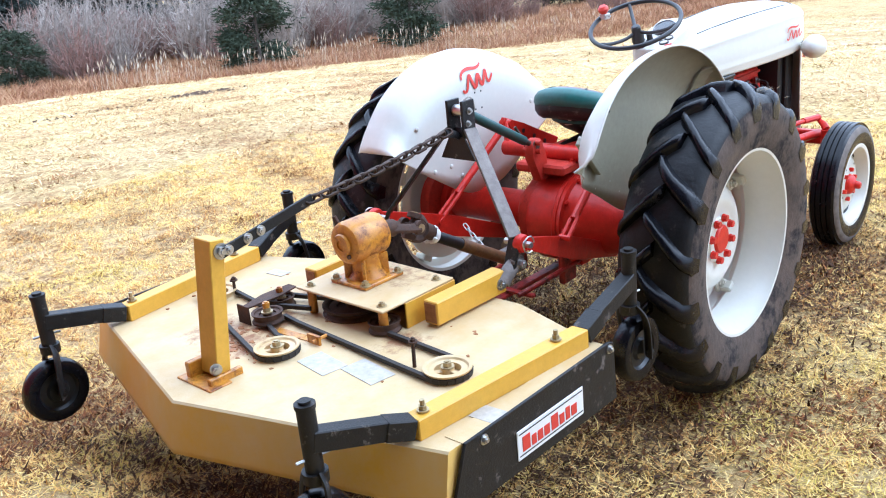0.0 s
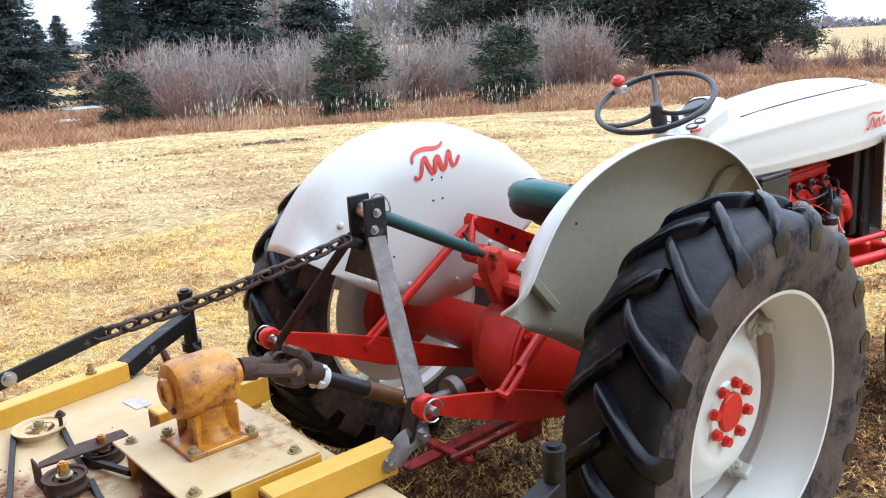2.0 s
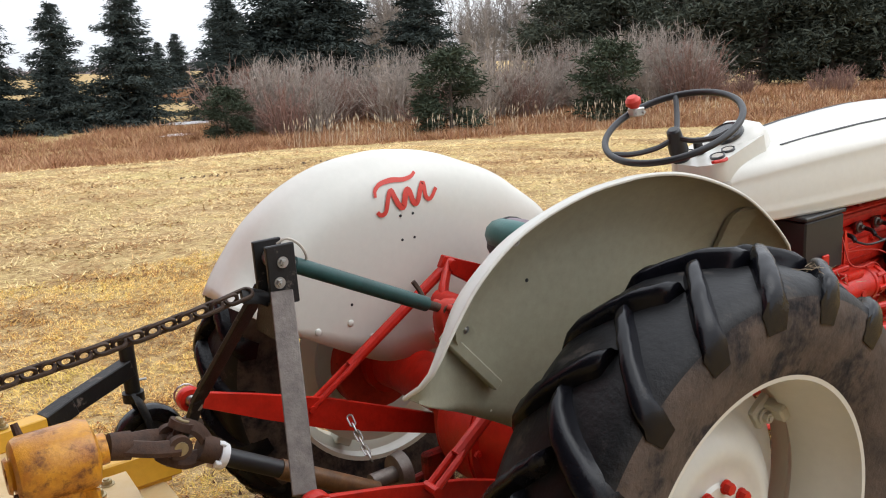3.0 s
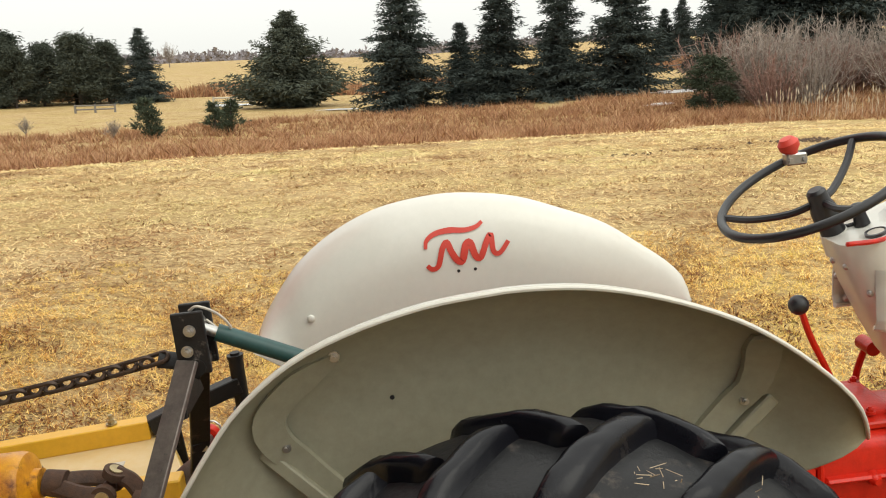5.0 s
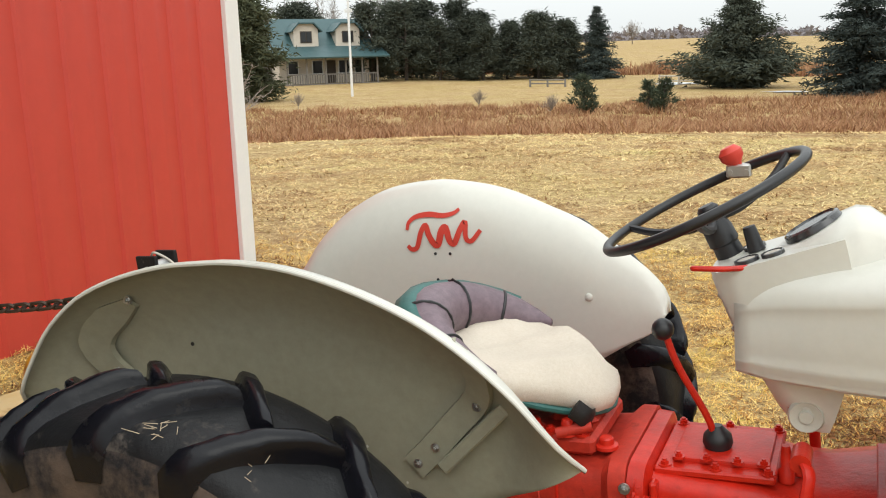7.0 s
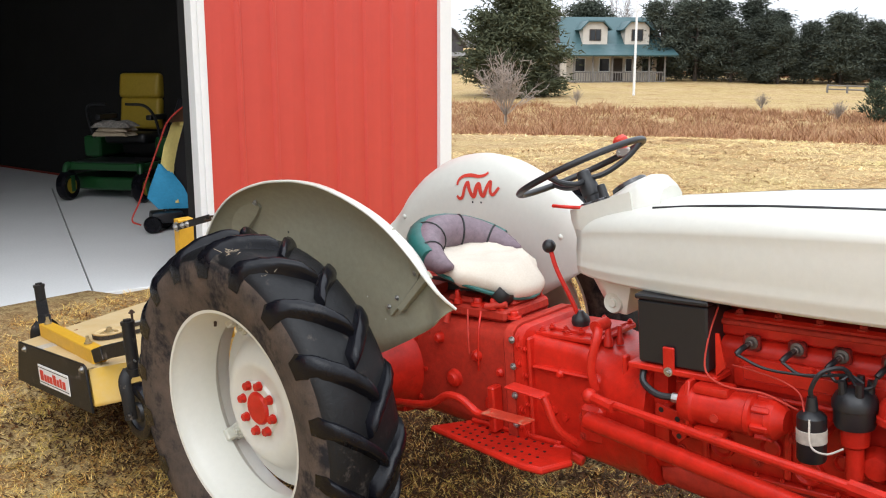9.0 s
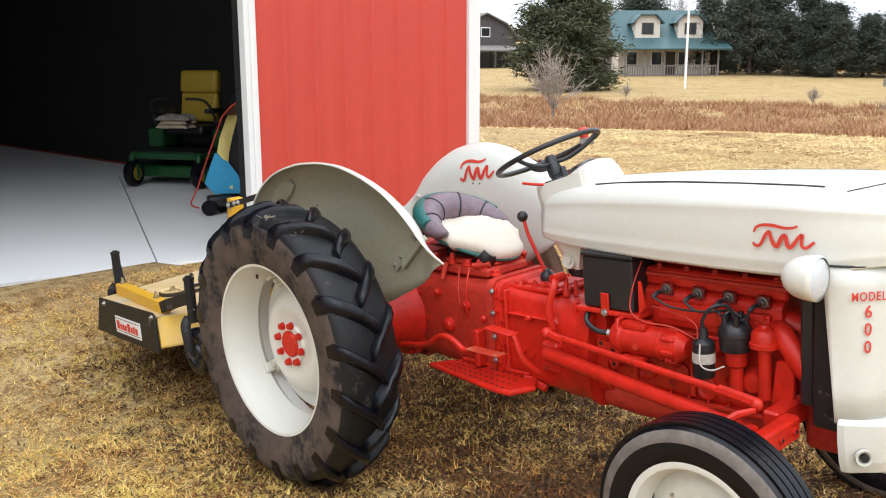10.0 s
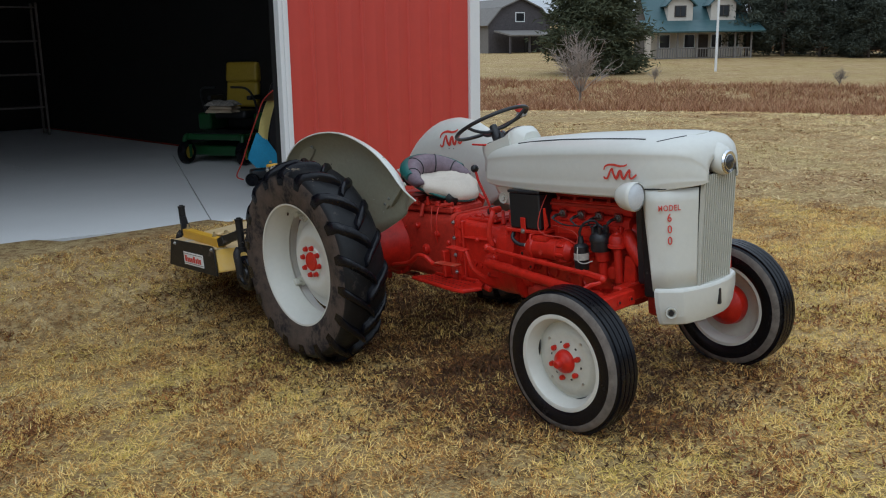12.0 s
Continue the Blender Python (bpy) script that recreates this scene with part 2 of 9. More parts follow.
def bloom(m, spots, colour):
    """Rust that creeps out from a few places, with a ragged edge."""
    nt = m.node_tree
    bs = nt.nodes["Principled BSDF"]
    tc = nt.nodes.new("ShaderNodeTexCoord")
    n = nt.nodes.new("ShaderNodeTexNoise")
    n.inputs["Scale"].default_value, n.inputs["Detail"].default_value, n.inputs["Roughness"].default_value = 22, 9, 0.75
    nt.links.new(tc.outputs["Object"], n.inputs["Vector"])
    for x, y, z, r in spots:
        d = nt.nodes.new("ShaderNodeVectorMath")
        d.operation = "DISTANCE"
        d.inputs[1].default_value = (x, y, z)
        nt.links.new(tc.outputs["Object"], d.inputs[0])
        a = nt.nodes.new("ShaderNodeMath")
        a.operation = "MULTIPLY_ADD"
        a.inputs[1].default_value, a.inputs[2].default_value = -0.42 / r, 0.30
        nt.links.new(d.outputs["Value"], a.inputs[0])
        b = nt.nodes.new("ShaderNodeMath")
        nt.links.new(a.outputs[0], b.inputs[0])
        nt.links.new(n.outputs["Fac"], b.inputs[1])
        k = nt.nodes.new("ShaderNodeMapRange")
        k.inputs["From Min"].default_value, k.inputs["From Max"].default_value, k.inputs["To Max"].default_value = 0.50, 0.72, 0.9
        nt.links.new(b.outputs[0], k.inputs["Value"])
        x_ = nt.nodes.new("ShaderNodeMix")
        x_.data_type = "RGBA"
        nt.links.new(k.outputs["Result"], x_.inputs[0])
        nt.links.new(bs.inputs["Base Color"].links[0].from_socket, x_.inputs[6])
        x_.inputs[7].default_value = (*colour, 1)
        nt.links.new(x_.outputs[2], bs.inputs["Base Color"])


bloom(DECK, ((-1.56, 0.34, 0.6, 0.17), (-1.60, 0.18, 0.6, 0.17), (-1.42, 0.22, 0.6, 0.14), (-1.30, -0.28, 0.6, 0.12), (-1.12, 0.30, 0.6, 0.16), (-1.05, -0.05, 0.6, 0.2)), (0.26, 0.11, 0.04))


def straw_material(name, a, b_, c, scale=1.0):
    """Dead grass: straw with green and earth-brown drifts, by place on the ground."""
    m = bpy.data.materials.new(name)
    m.use_nodes = True
    nt = m.node_tree
    bs = nt.nodes["Principled BSDF"]
    bs.inputs["Roughness"].default_value = 0.9
    bs.inputs["Specular IOR Level"].default_value = 0.15
    tc = nt.nodes.new("ShaderNodeTexCoord")
    last = None
    layers = ((0.30, 0.42, 0.60, b_, 4.0, 0.85), (0.9, 0.52, 0.66, c, 7.0, 0.7), (4.0, 0.52, 0.66, c, 7.0, 0.7),
              (15.0, 0.46, 0.64, tuple(v * 0.55 for v in c), 6.0, 0.8), (60.0, 0.50, 0.72, tuple(v * 0.4 for v in c), 5.0, 0.7), (110.0, 0.52, 0.72, tuple(min(0.9, v * 1.25) for v in a), 3.0, 0.7), (300.0, 0.48, 0.62, tuple(v * 0.6 for v in c), 2.0, 0.7))
    for sc, lo, hi, colour, det, most in layers:
        n = nt.nodes.new("ShaderNodeTexNoise")
        n.inputs["Scale"].default_value, n.inputs["Detail"].default_value, n.inputs["Roughness"].default_value = sc * scale, det, 0.65
        nt.links.new(tc.outputs["Object"], n.inputs["Vector"])
        r = nt.nodes.new("ShaderNodeMapRange")
        r.inputs["From Min"].default_value, r.inputs["From Max"].default_value = lo, hi
        r.inputs["To Max"].default_value = most
        nt.links.new(n.outputs["Fac"], r.inputs["Value"])
        x = nt.nodes.new("ShaderNodeMix")
        x.data_type = "RGBA"
        nt.links.new(r.outputs["Result"], x.inputs[0])
        if last is None:
            x.inputs[6].default_value = (*a, 1)
        else:
            nt.links.new(last, x.inputs[6])
        x.inputs[7].default_value = (*colour, 1)
        last = x.outputs[2]
    nt.links.new(last, bs.inputs["Base Color"])
    n = nt.nodes.new("ShaderNodeTexNoise")
    n.inputs["Scale"].default_value, n.inputs["Detail"].default_value = 60 * scale, 8
    nt.links.new(tc.outputs["Object"], n.inputs["Vector"])
    bp = nt.nodes.new("ShaderNodeBump")
    bp.inputs["Strength"].default_value, bp.inputs["Distance"].default_value = 0.8, 0.02
    nt.links.new(n.outputs["Fac"], bp.inputs["Height"])
    nt.links.new(bp.outputs["Normal"], bs.inputs["Normal"])
    return m


LAWN = straw_material("dead_lawn", (0.566, 0.427, 0.212), (0.491, 0.380, 0.151), (0.274, 0.143, 0.054))


def blade_material(name, colours, scale=1.3, rough=0.85):
    """Blades and stems that differ one by one, and drift in colour over the ground."""
    m = bpy.data.materials.new(name)
    m.use_nodes = True
    nt = m.node_tree
    bs = nt.nodes["Principled BSDF"]
    bs.inputs["Roughness"].default_value = rough
    bs.inputs["Specular IOR Level"].default_value = 0.2
    geo = nt.nodes.new("ShaderNodeNewGeometry")
    cr = nt.nodes.new("ShaderNodeValToRGB")
    while len(cr.color_ramp.elements) < len(colours):
        cr.color_ramp.elements.new(0.5)
    for k, (e, c) in enumerate(zip(cr.color_ramp.elements, colours)):
        e.position, e.color = k / (len(colours) - 1), (*c, 1)
    tc = nt.nodes.new("ShaderNodeTexCoord")
    n = nt.nodes.new("ShaderNodeTexNoise")
    n.inputs["Scale"].default_value, n.inputs["Detail"].default_value = scale, 4
    nt.links.new(tc.outputs["Object"], n.inputs["Vector"])
    mm = nt.nodes.new("ShaderNodeMath")
    mm.operation = "MULTIPLY_ADD"
    nt.links.new(geo.outputs["Random Per Island"], mm.inputs[0])
    mm.inputs[1].default_value = 0.75
    ad = nt.nodes.new("ShaderNodeMath")
    ad.operation = "MULTIPLY_ADD"
    nt.links.new(n.outputs["Fac"], ad.inputs[0])
    ad.inputs[1].default_value, ad.inputs[2].default_value = 2.3, -1.06
    nt.links.new(ad.outputs[0], mm.inputs[2])
    nt.links.new(mm.outputs[0], cr.inputs["Fac"])
    nt.links.new(cr.outputs["Color"], bs.inputs["Base Color"])
    return m


BLADES = blade_material("straw_blades", ((0.606, 0.451, 0.090), (0.822, 0.587, 0.158), (0.960, 0.724, 0.281), (0.822, 0.524, 0.145), (0.594, 0.304, 0.077), (0.320, 0.131, 0.032), (0.114, 0.050, 0.019)), 1.5)
FIELD = blade_material("field_blades", ((0.544, 0.457, 0.179), (0.757, 0.599, 0.278), (0.876, 0.708, 0.377), (0.710, 0.501, 0.218), (0.509, 0.304, 0.124), (0.319, 0.164, 0.064), (0.189, 0.092, 0.040)), 0.55)
THATCH = blade_material("brown_thatch", ((0.33, 0.175, 0.06), (0.23, 0.11, 0.04), (0.14, 0.065, 0.026), (0.40, 0.24, 0.09)), 0.7)
LITTER = blade_material("brown_litter", ((0.284, 0.116, 0.040), (0.176, 0.070, 0.024), (0.101, 0.044, 0.018), (0.378, 0.159, 0.046)), 2.0)
UNDERSHADE = blade_material("dark_duff", ((0.13, 0.065, 0.028), (0.08, 0.04, 0.018), (0.045, 0.025, 0.013), (0.18, 0.09, 0.035)), 2.0)
BRUSH = blade_material("dry_brush_stems", ((0.478, 0.312, 0.175), (0.414, 0.232, 0.122), (0.313, 0.156, 0.081), (0.193, 0.080, 0.045), (0.460, 0.296, 0.161)), 0.6)
# grey-mauve tones with the distance haze put into the colour
FARWOOD = blade_material("far_bare_woods", ((0.25, 0.225, 0.235), (0.20, 0.18, 0.19), (0.16, 0.155, 0.17)), 0.03)
REED = blade_material("pale_reeds", ((0.50, 0.44, 0.34), (0.42, 0.34, 0.24), (0.34, 0.25, 0.16)), 2.0)


# ---- shaping helpers ----
def empty_thing(name, m, label, category, group="", kind=""):
    ob = new(name)
    ob.matrix_world = m
    return tagged(ob, label, category, group, kind)


def mesh_of(name, bm, mat, smooth=35):
    me = bpy.data.meshes.new(name)
    bmesh.ops.recalc_face_normals(bm, faces=bm.faces)
    bm.to_mesh(me)
    bm.free()
    me.materials.append(mat)
    if smooth:
        me.shade_smooth()
        me.set_sharp_from_angle(angle=radians(smooth))
    return me


def part(name, bm, mat, parent=None, label="", smooth=35, m=None):
    ob = new(name, mesh_of(name, bm, mat, smooth))
    if parent is not None:
        ob.parent = parent
    if m is not None:
        ob.matrix_basis = m
    if label:
        ob["label"] = label
    return ob


def again(ob, parent, m):
    """One more piece on the same mesh."""
    o = new(ob.name.split(".")[0], ob.data)
    o.parent = parent
    o.matrix_basis = m
    return o


def box(bm, x0, x1, y0, y1, z0, z1, bevel=0.0, m=None, seg=1):
    r = bmesh.ops.create_cube(bm, size=1.0)
    vs = r["verts"]
    for v in vs:
        v.co = Vector(((x0 + x1) / 2 + v.co.x * (x1 - x0), (y0 + y1) / 2 + v.co.y * (y1 - y0), (z0 + z1) / 2 + v.co.z * (z1 - z0)))
    if bevel:
        es = list({e for v in vs for e in v.link_edges})
        r2 = bmesh.ops.bevel(bm, geom=es, offset=bevel, segments=seg, affect="EDGES", profile=0.6)
        vs = list({v for v in vs if v.is_valid} | set(r2["verts"]))
    if m is not None:
        bmesh.ops.transform(bm, matrix=m, verts=[v for v in vs if v.is_valid])
    return bm


def B():
    return bmesh.new()


def boxed(*a, **k):
    return box(bmesh.new(), *a, **k)


def basis(p0, p1):
    d = (Vector(p1) - Vector(p0)).normalized()
    a = d.orthogonal().normalized()
    if abs(d.z) < 0.95:
        a = d.cross(Vector((0, 0, 1))).normalized()
    return a, d.cross(a).normalized(), d


def rings(bm, loops, close=True, cap0=True, cap1=True):
    vs = [[bm.verts.new(p) for p in loop] for loop in loops]
    n = len(loops[0])
    for a, b in zip(vs, vs[1:]):
        for k in range(n if close else n - 1):
            bm.faces.new((a[k], a[(k + 1) % n], b[(k + 1) % n], b[k]))
    if close and cap0:
        bm.faces.new(vs[0][::-1])
    if close and cap1:
        bm.faces.new(vs[-1])
    return vs


def rod(bm, p0, p1, r0, r1=None, n=12):
    r1 = r0 if r1 is None else r1
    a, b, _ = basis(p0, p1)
    loops = []
    for p, r in ((Vector(p0), r0), (Vector(p1), r1)):
        loops.append([p + (a * math.cos(2 * math.pi * k / n) + b * math.sin(2 * math.pi * k / n)) * r for k in range(n)])
    rings(bm, loops)
    return bm


def smooth_path(pts, steps=6):
    """A rounded line through the points (Catmull-Rom)."""
    ps = [Vector(p) for p in pts]
    ps = [ps[0] * 2 - ps[1]] + ps + [ps[-1] * 2 - ps[-2]]
    out = []
    for i in range(1, len(ps) - 2):
        for k in range(steps):
            t = k / steps
            a, b, c, d = ps[i - 1], ps[i], ps[i + 1], ps[i + 2]
            out.append(0.5 * ((2 * b) + (c - a) * t + (2 * a - 5 * b + 4 * c - d) * t * t + (3 * b - a - 3 * c + d) * t ** 3))
    out.append(ps[-2])
    return out


def tube(bm, pts, r, n=10, closed=False, flat=1.0):
    """A tube along a line; r is one radius or one for each point."""
    ps = [Vector(p) for p in pts]
    rs = r if isinstance(r, (list, tuple)) else [r] * len(ps)
    loops, ref = [], None
    for i, p in enumerate(ps):
        d = (ps[(i + 1) % len(ps)] - ps[i - 1]) if closed else (ps[min(i + 1, len(ps) - 1)] - ps[max(i - 1, 0)])
        d.normalize()
        if ref is None:
            ref = d.orthogonal().normalized()
        ref = (ref - d * ref.dot(d)).normalized()
        s = d.cross(ref)
        loops.append([p + (ref * math.cos(2 * math.pi * k / n) + s * math.sin(2 * math.pi * k / n) * flat) * rs[i] for k in range(n)])
    if closed:
        loops.append(loops[0])
        vs = rings(bm, loops, True, False, False)
        bmesh.ops.remove_doubles(bm, verts=vs[0] + vs[-1], dist=1e-6)
    else:
        rings(bm, loops)
    return bm


def lathe(bm, profile, c=(0, 0, 0), axis="y", n=48, close=False):
    """Turns (radius, along) pairs about an axis through c."""
    vs = []
    for k in range(n):
        a = 2 * math.pi * k / n
        row = []
        for r, h in profile:
            u, w = r * math.cos(a), r * math.sin(a)
            p = {"y": (u, h, w), "x": (h, u, w), "z": (u, w, h)}[axis]
            row.append(bm.verts.new(Vector(c) + Vector(p)))
        vs.append(row)
    m = len(profile)
    for k in range(n):
        a, b = vs[k], vs[(k + 1) % n]
        for j in range(m if close else m - 1):
            q = (a[j], a[(j + 1) % m], b[(j + 1) % m], b[j])
            bm.faces.new(q)
    bmesh.ops.remove_doubles(bm, verts=[v for row in vs for v in row], dist=1e-5)
    return bm


def plate(bm, outline, z0, z1, m=None, bevel=0.0):
    """A flat outline in x, y given thickness along z."""
    lo = [bm.verts.new((x, y, z0)) for x, y in outline]
    hi = [bm.verts.new((x, y, z1)) for x, y in outline]
    n = len(outline)
    fs = [bm.faces.new(lo[::-1]), bm.faces.new(hi)]
    for k in range(n):
        fs.append(bm.faces.new((lo[k], lo[(k + 1) % n], hi[(k + 1) % n], hi[k])))
    vs = lo + hi
    if bevel:
        es = [e for e in bm.edges if e.verts[0] in vs and e.verts[1] in vs]
        r = bmesh.ops.bevel(bm, geom=es, offset=bevel, segments=1, affect="EDGES")
        vs = list({v for f_ in r["faces"] for v in f_.verts} | {v for v in vs if v.is_valid})
    if m is not None:
        bmesh.ops.transform(bm, matrix=m, verts=[v for v in vs if v.is_valid])
    return bm


def ball(bm, c, r, seg=14, squash=(1, 1, 1)):
    q = bmesh.ops.create_uvsphere(bm, u_segments=seg, v_segments=max(6, seg // 2), radius=r)
    for v in q["verts"]:
        v.co = Vector(c) + Vector((v.co.x * squash[0], v.co.y * squash[1], v.co.z * squash[2]))
    return bm


def bolt(bm, p, d, r=0.012, h=0.009, washer=True):
    """A hexagon head on a washer, standing on p along d."""
    p, d = Vector(p), Vector(d).normalized()
    if washer:
        rod(bm, p - d * 0.002, p + d * 0.0025, r * 1.5, n=14)
    rod(bm, p + d * 0.002, p + d * (h + 0.002), r, n=6)
    rod(bm, p + d * (h + 0.001), p + d * (h + 0.006), r * 0.55, n=8)
    return bm


def arrays(name, verts, faces, mat, label, category, kind="stuff"):
    """A large mesh straight from arrays of triangles."""
    me = bpy.data.meshes.new(name)
    verts, faces = np.asarray(verts, np.float32), np.asarray(faces, np.int32)
    me.vertices.add(len(verts))
    me.vertices.foreach_set("co", verts.ravel())
    me.loops.add(faces.size)
    me.loops.foreach_set("vertex_index", faces.ravel())
    me.polygons.add(len(faces))
    me.polygons.foreach_set("loop_start", np.arange(0, faces.size, 3, dtype=np.int32))
    me.update(calc_edges=True)
    me.validate()
    me.materials.append(mat)
    ob = new(name, me)
    return tagged(ob, label, category, "", kind) if label else ob


# ---- ground ----
# the barn's own frame: x runs along the front wall to its corner, y into the barn, z up from the slab
BARN_M = Matrix(((-0.0868, -0.9962, 0, -2.856), (0.9962, -0.0868, 0, 0.763), (0, 0, 1, 0.30), (0, 0, 0, 1)))
BARN_INV = BARN_M.inverted()


def in_barn(x, y):
    q = BARN_INV
    return q[0][0] * x + q[0][1] * y + q[0][3], q[1][0] * x + q[1][1] * y + q[1][3]


def slab_edge(bx):
    """How far in the slab's ragged front edge lies, where turf has crept over it."""
    return np.interp(bx, (-10.0, -2.3, -1.1, -0.6, 0.0), (0.85, 0.72, 0.40, 0.25, 0.08))


def sstep(a, b, x):
    t = np.clip((np.asarray(x, float) - a) / (b - a), 0, 1)
    return t * t * (3 - 2 * t)


def ground_z(x, y):
    """Height of the ground: the gentle slope that the tractor stands on, the raised pad at the barn, the swale, the far rise."""
    x, y = np.asarray(x, float), np.asarray(y, float)
    near = 0.061 * 9 * np.tanh(x / 9) + 0.036 * 8 * np.tanh(y / 8)
    pad = sstep(-1.1, -2.75, x) * (1 - sstep(5.0, 9.0, np.abs(y)))
    near = (near + 0.022) * (1 - pad) + 0.322 * pad
    near = near + 0.012 * np.sin(2.1 * x + 0.7 * y) * np.cos(1.3 * y - 0.4 * x)
    d = np.hypot(x, y + 2)
    right = np.clip(x / 35, 0, 1)
    far = np.interp(d, (0, 12, 20, 28, 35, 45, 60, 80, 120, 170, 230, 420, 900), (0.15, 0.2, 0.1, -0.5, -0.85, -0.5, -0.3, 0.0, 0.6, 3.5, 5.5, 5.0, 2.0))
    far = far + right * np.interp(d, (0, 20, 32, 45, 80), (0.1, 0.2, 0.6, 1.0, 1.3))
    left = np.clip(-x / 40, 0, 1) * np.interp(d, (0, 40, 60, 75, 110), (0, 0, 0.3, 0.7, 0.7))
    far = far + left
    k = sstep(5.0, 16.0, d)
    return near * (1 - k) + far * k


def build_ground():
    n = 230
    t = np.linspace(-1, 1, n)
    g = np.sinh(t * 7.6) / np.sinh(7.6) * 900
    xs, ys = np.meshgrid(g + 0.5, g + 1.0, indexing="ij")
    zs = ground_z(xs, ys)
    bx, by = in_barn(xs, ys)
    inside = (by > slab_edge(bx) + 0.03) & (by < 12.0) & (bx > -10.0) & (bx < 0.0) | (by > 0.15) & (by < 12.0) & (bx >= 0.0) & (bx < 2.5)
    zs = np.where(inside, np.minimum(zs, 0.2), zs)
    v = np.stack([xs, ys, zs], -1).reshape(-1, 3)
    i, j = np.meshgrid(np.arange(n - 1), np.arange(n - 1), indexing="ij")
    a = (i * n + j).ravel()
    f1, f2 = np.stack([a, a + n, a + n + 1], 1), np.stack([a, a + n + 1, a + 1], 1)
    ob = arrays("ground", v, np.concatenate([f1, f2]), LAWN, "wide lawn of dead straw-coloured winter grass", "lawn", "structure")
    ob.data.shade_smooth()


build_ground()


# ---- barn ----



def setting(name, bm, mat, label, category, smooth=35):
    ob = part(name, bm, mat, None, label, smooth, BARN_M)
    return tagged(ob, label, category, "", "structure")


def ribbed_wall(x0, x1, z0, z1, thick=0.12):
    bm = B()
    prof, x = [], x0
    while x < x1 - 1e-6:
        e = min(x + 0.305, x1)
        prof += [(x, 0.0), (x + 0.10, 0.0)] if e - x > 0.29 else [(x, 0.0)]
        if e - x > 0.29:
            prof += [(x + 0.115, -0.004), (x + 0.145, -0.004), (x + 0.16, 0.0), (x + 0.25, 0.0), (x + 0.264, -0.019), (x + 0.288, -0.019)]
        x = e
    prof.append((x1, 0.0))
    loop = [(px, py) for px, py in prof] + [(x1, thick), (x0, thick)]
    plate(bm, loop, z0, z1)
    return bm


# doorway enlarged out of view to let more sky light onto the floor
WALL_W, DOOR_W, DOOR_H, WALL_H = 2.629, 7.2, 5.2, 5.7
setting("wall_front", ribbed_wall(0.108, WALL_W - 0.158, -0.22, WALL_H), BARN, "red ribbed steel barn wall beside the open doorway", "wall", 20)
setting("wall_front_far", ribbed_wall(-DOOR_W - 3.0, -DOOR_W, -0.22, WALL_H), BARN, "red ribbed steel barn wall past the doorway", "wall", 20)
setting("wall_header", ribbed_wall(-DOOR_W, 0.108, DOOR_H, WALL_H), BARN, "red ribbed steel wall above the doorway", "wall", 20)
setting("trim_jamb", boxed(0.0, 0.105, -0.03, 0.045, -0.02, DOOR_H, 0.004), WHITE, "white steel door jamb trim", "trim")
# post added in gloom black to keep the jamb's reveal dark
setting("wall_post", boxed(0.03, 0.105, 0.048, 0.16, 0.002, DOOR_H), INSIDE, "added door post behind the jamb trim, coloured as gloom", "post")
setting("trim_jamb_lip", boxed(0.04, 0.075, -0.044, -0.0305, -0.02, DOOR_H, 0.003), WHITE, "white raised rib on the jamb trim", "trim")
setting("trim_jamb_far", boxed(-DOOR_W, -DOOR_W + 0.127, -0.03, 0.16, -0.02, DOOR_H, 0.004), WHITE, "white steel door jamb trim", "trim")
setting("trim_corner", boxed(WALL_W - 0.155, WALL_W, -0.034, 0.10, -0.24, WALL_H, 0.004), WHITE, "white steel corner trim of the barn", "trim")
setting("wall_side", boxed(WALL_W - 0.10, WALL_W - 0.004, 0.103, 12.0, -0.3, WALL_H), BARN, "red steel side wall of the barn", "wall")
setting("wall_side_far", boxed(-DOOR_W - 3.0, -DOOR_W - 2.9, 0.123, 12.0, -0.3, WALL_H), INSIDE, "inner side wall of the barn, coloured as gloom", "wall")
setting("wall_back", boxed(-DOOR_W - 3.0, WALL_W - 0.004, 12.003, 12.1, -0.3, WALL_H), INSIDE, "back wall of the barn, coloured as gloom", "wall")
setting("wall_lining", boxed(WALL_W - 0.14, WALL_W - 0.103, 0.17, 11.99, 0.02, WALL_H - 0.05), INSIDE, "lining inside the barn, coloured as gloom", "wall")
setting("ceiling", boxed(-DOOR_W - 3.1, WALL_W + 0.1, -0.3, 12.3, WALL_H + 0.003, WALL_H + 0.2), INSIDE, "barn ceiling, coloured as gloom", "ceiling")


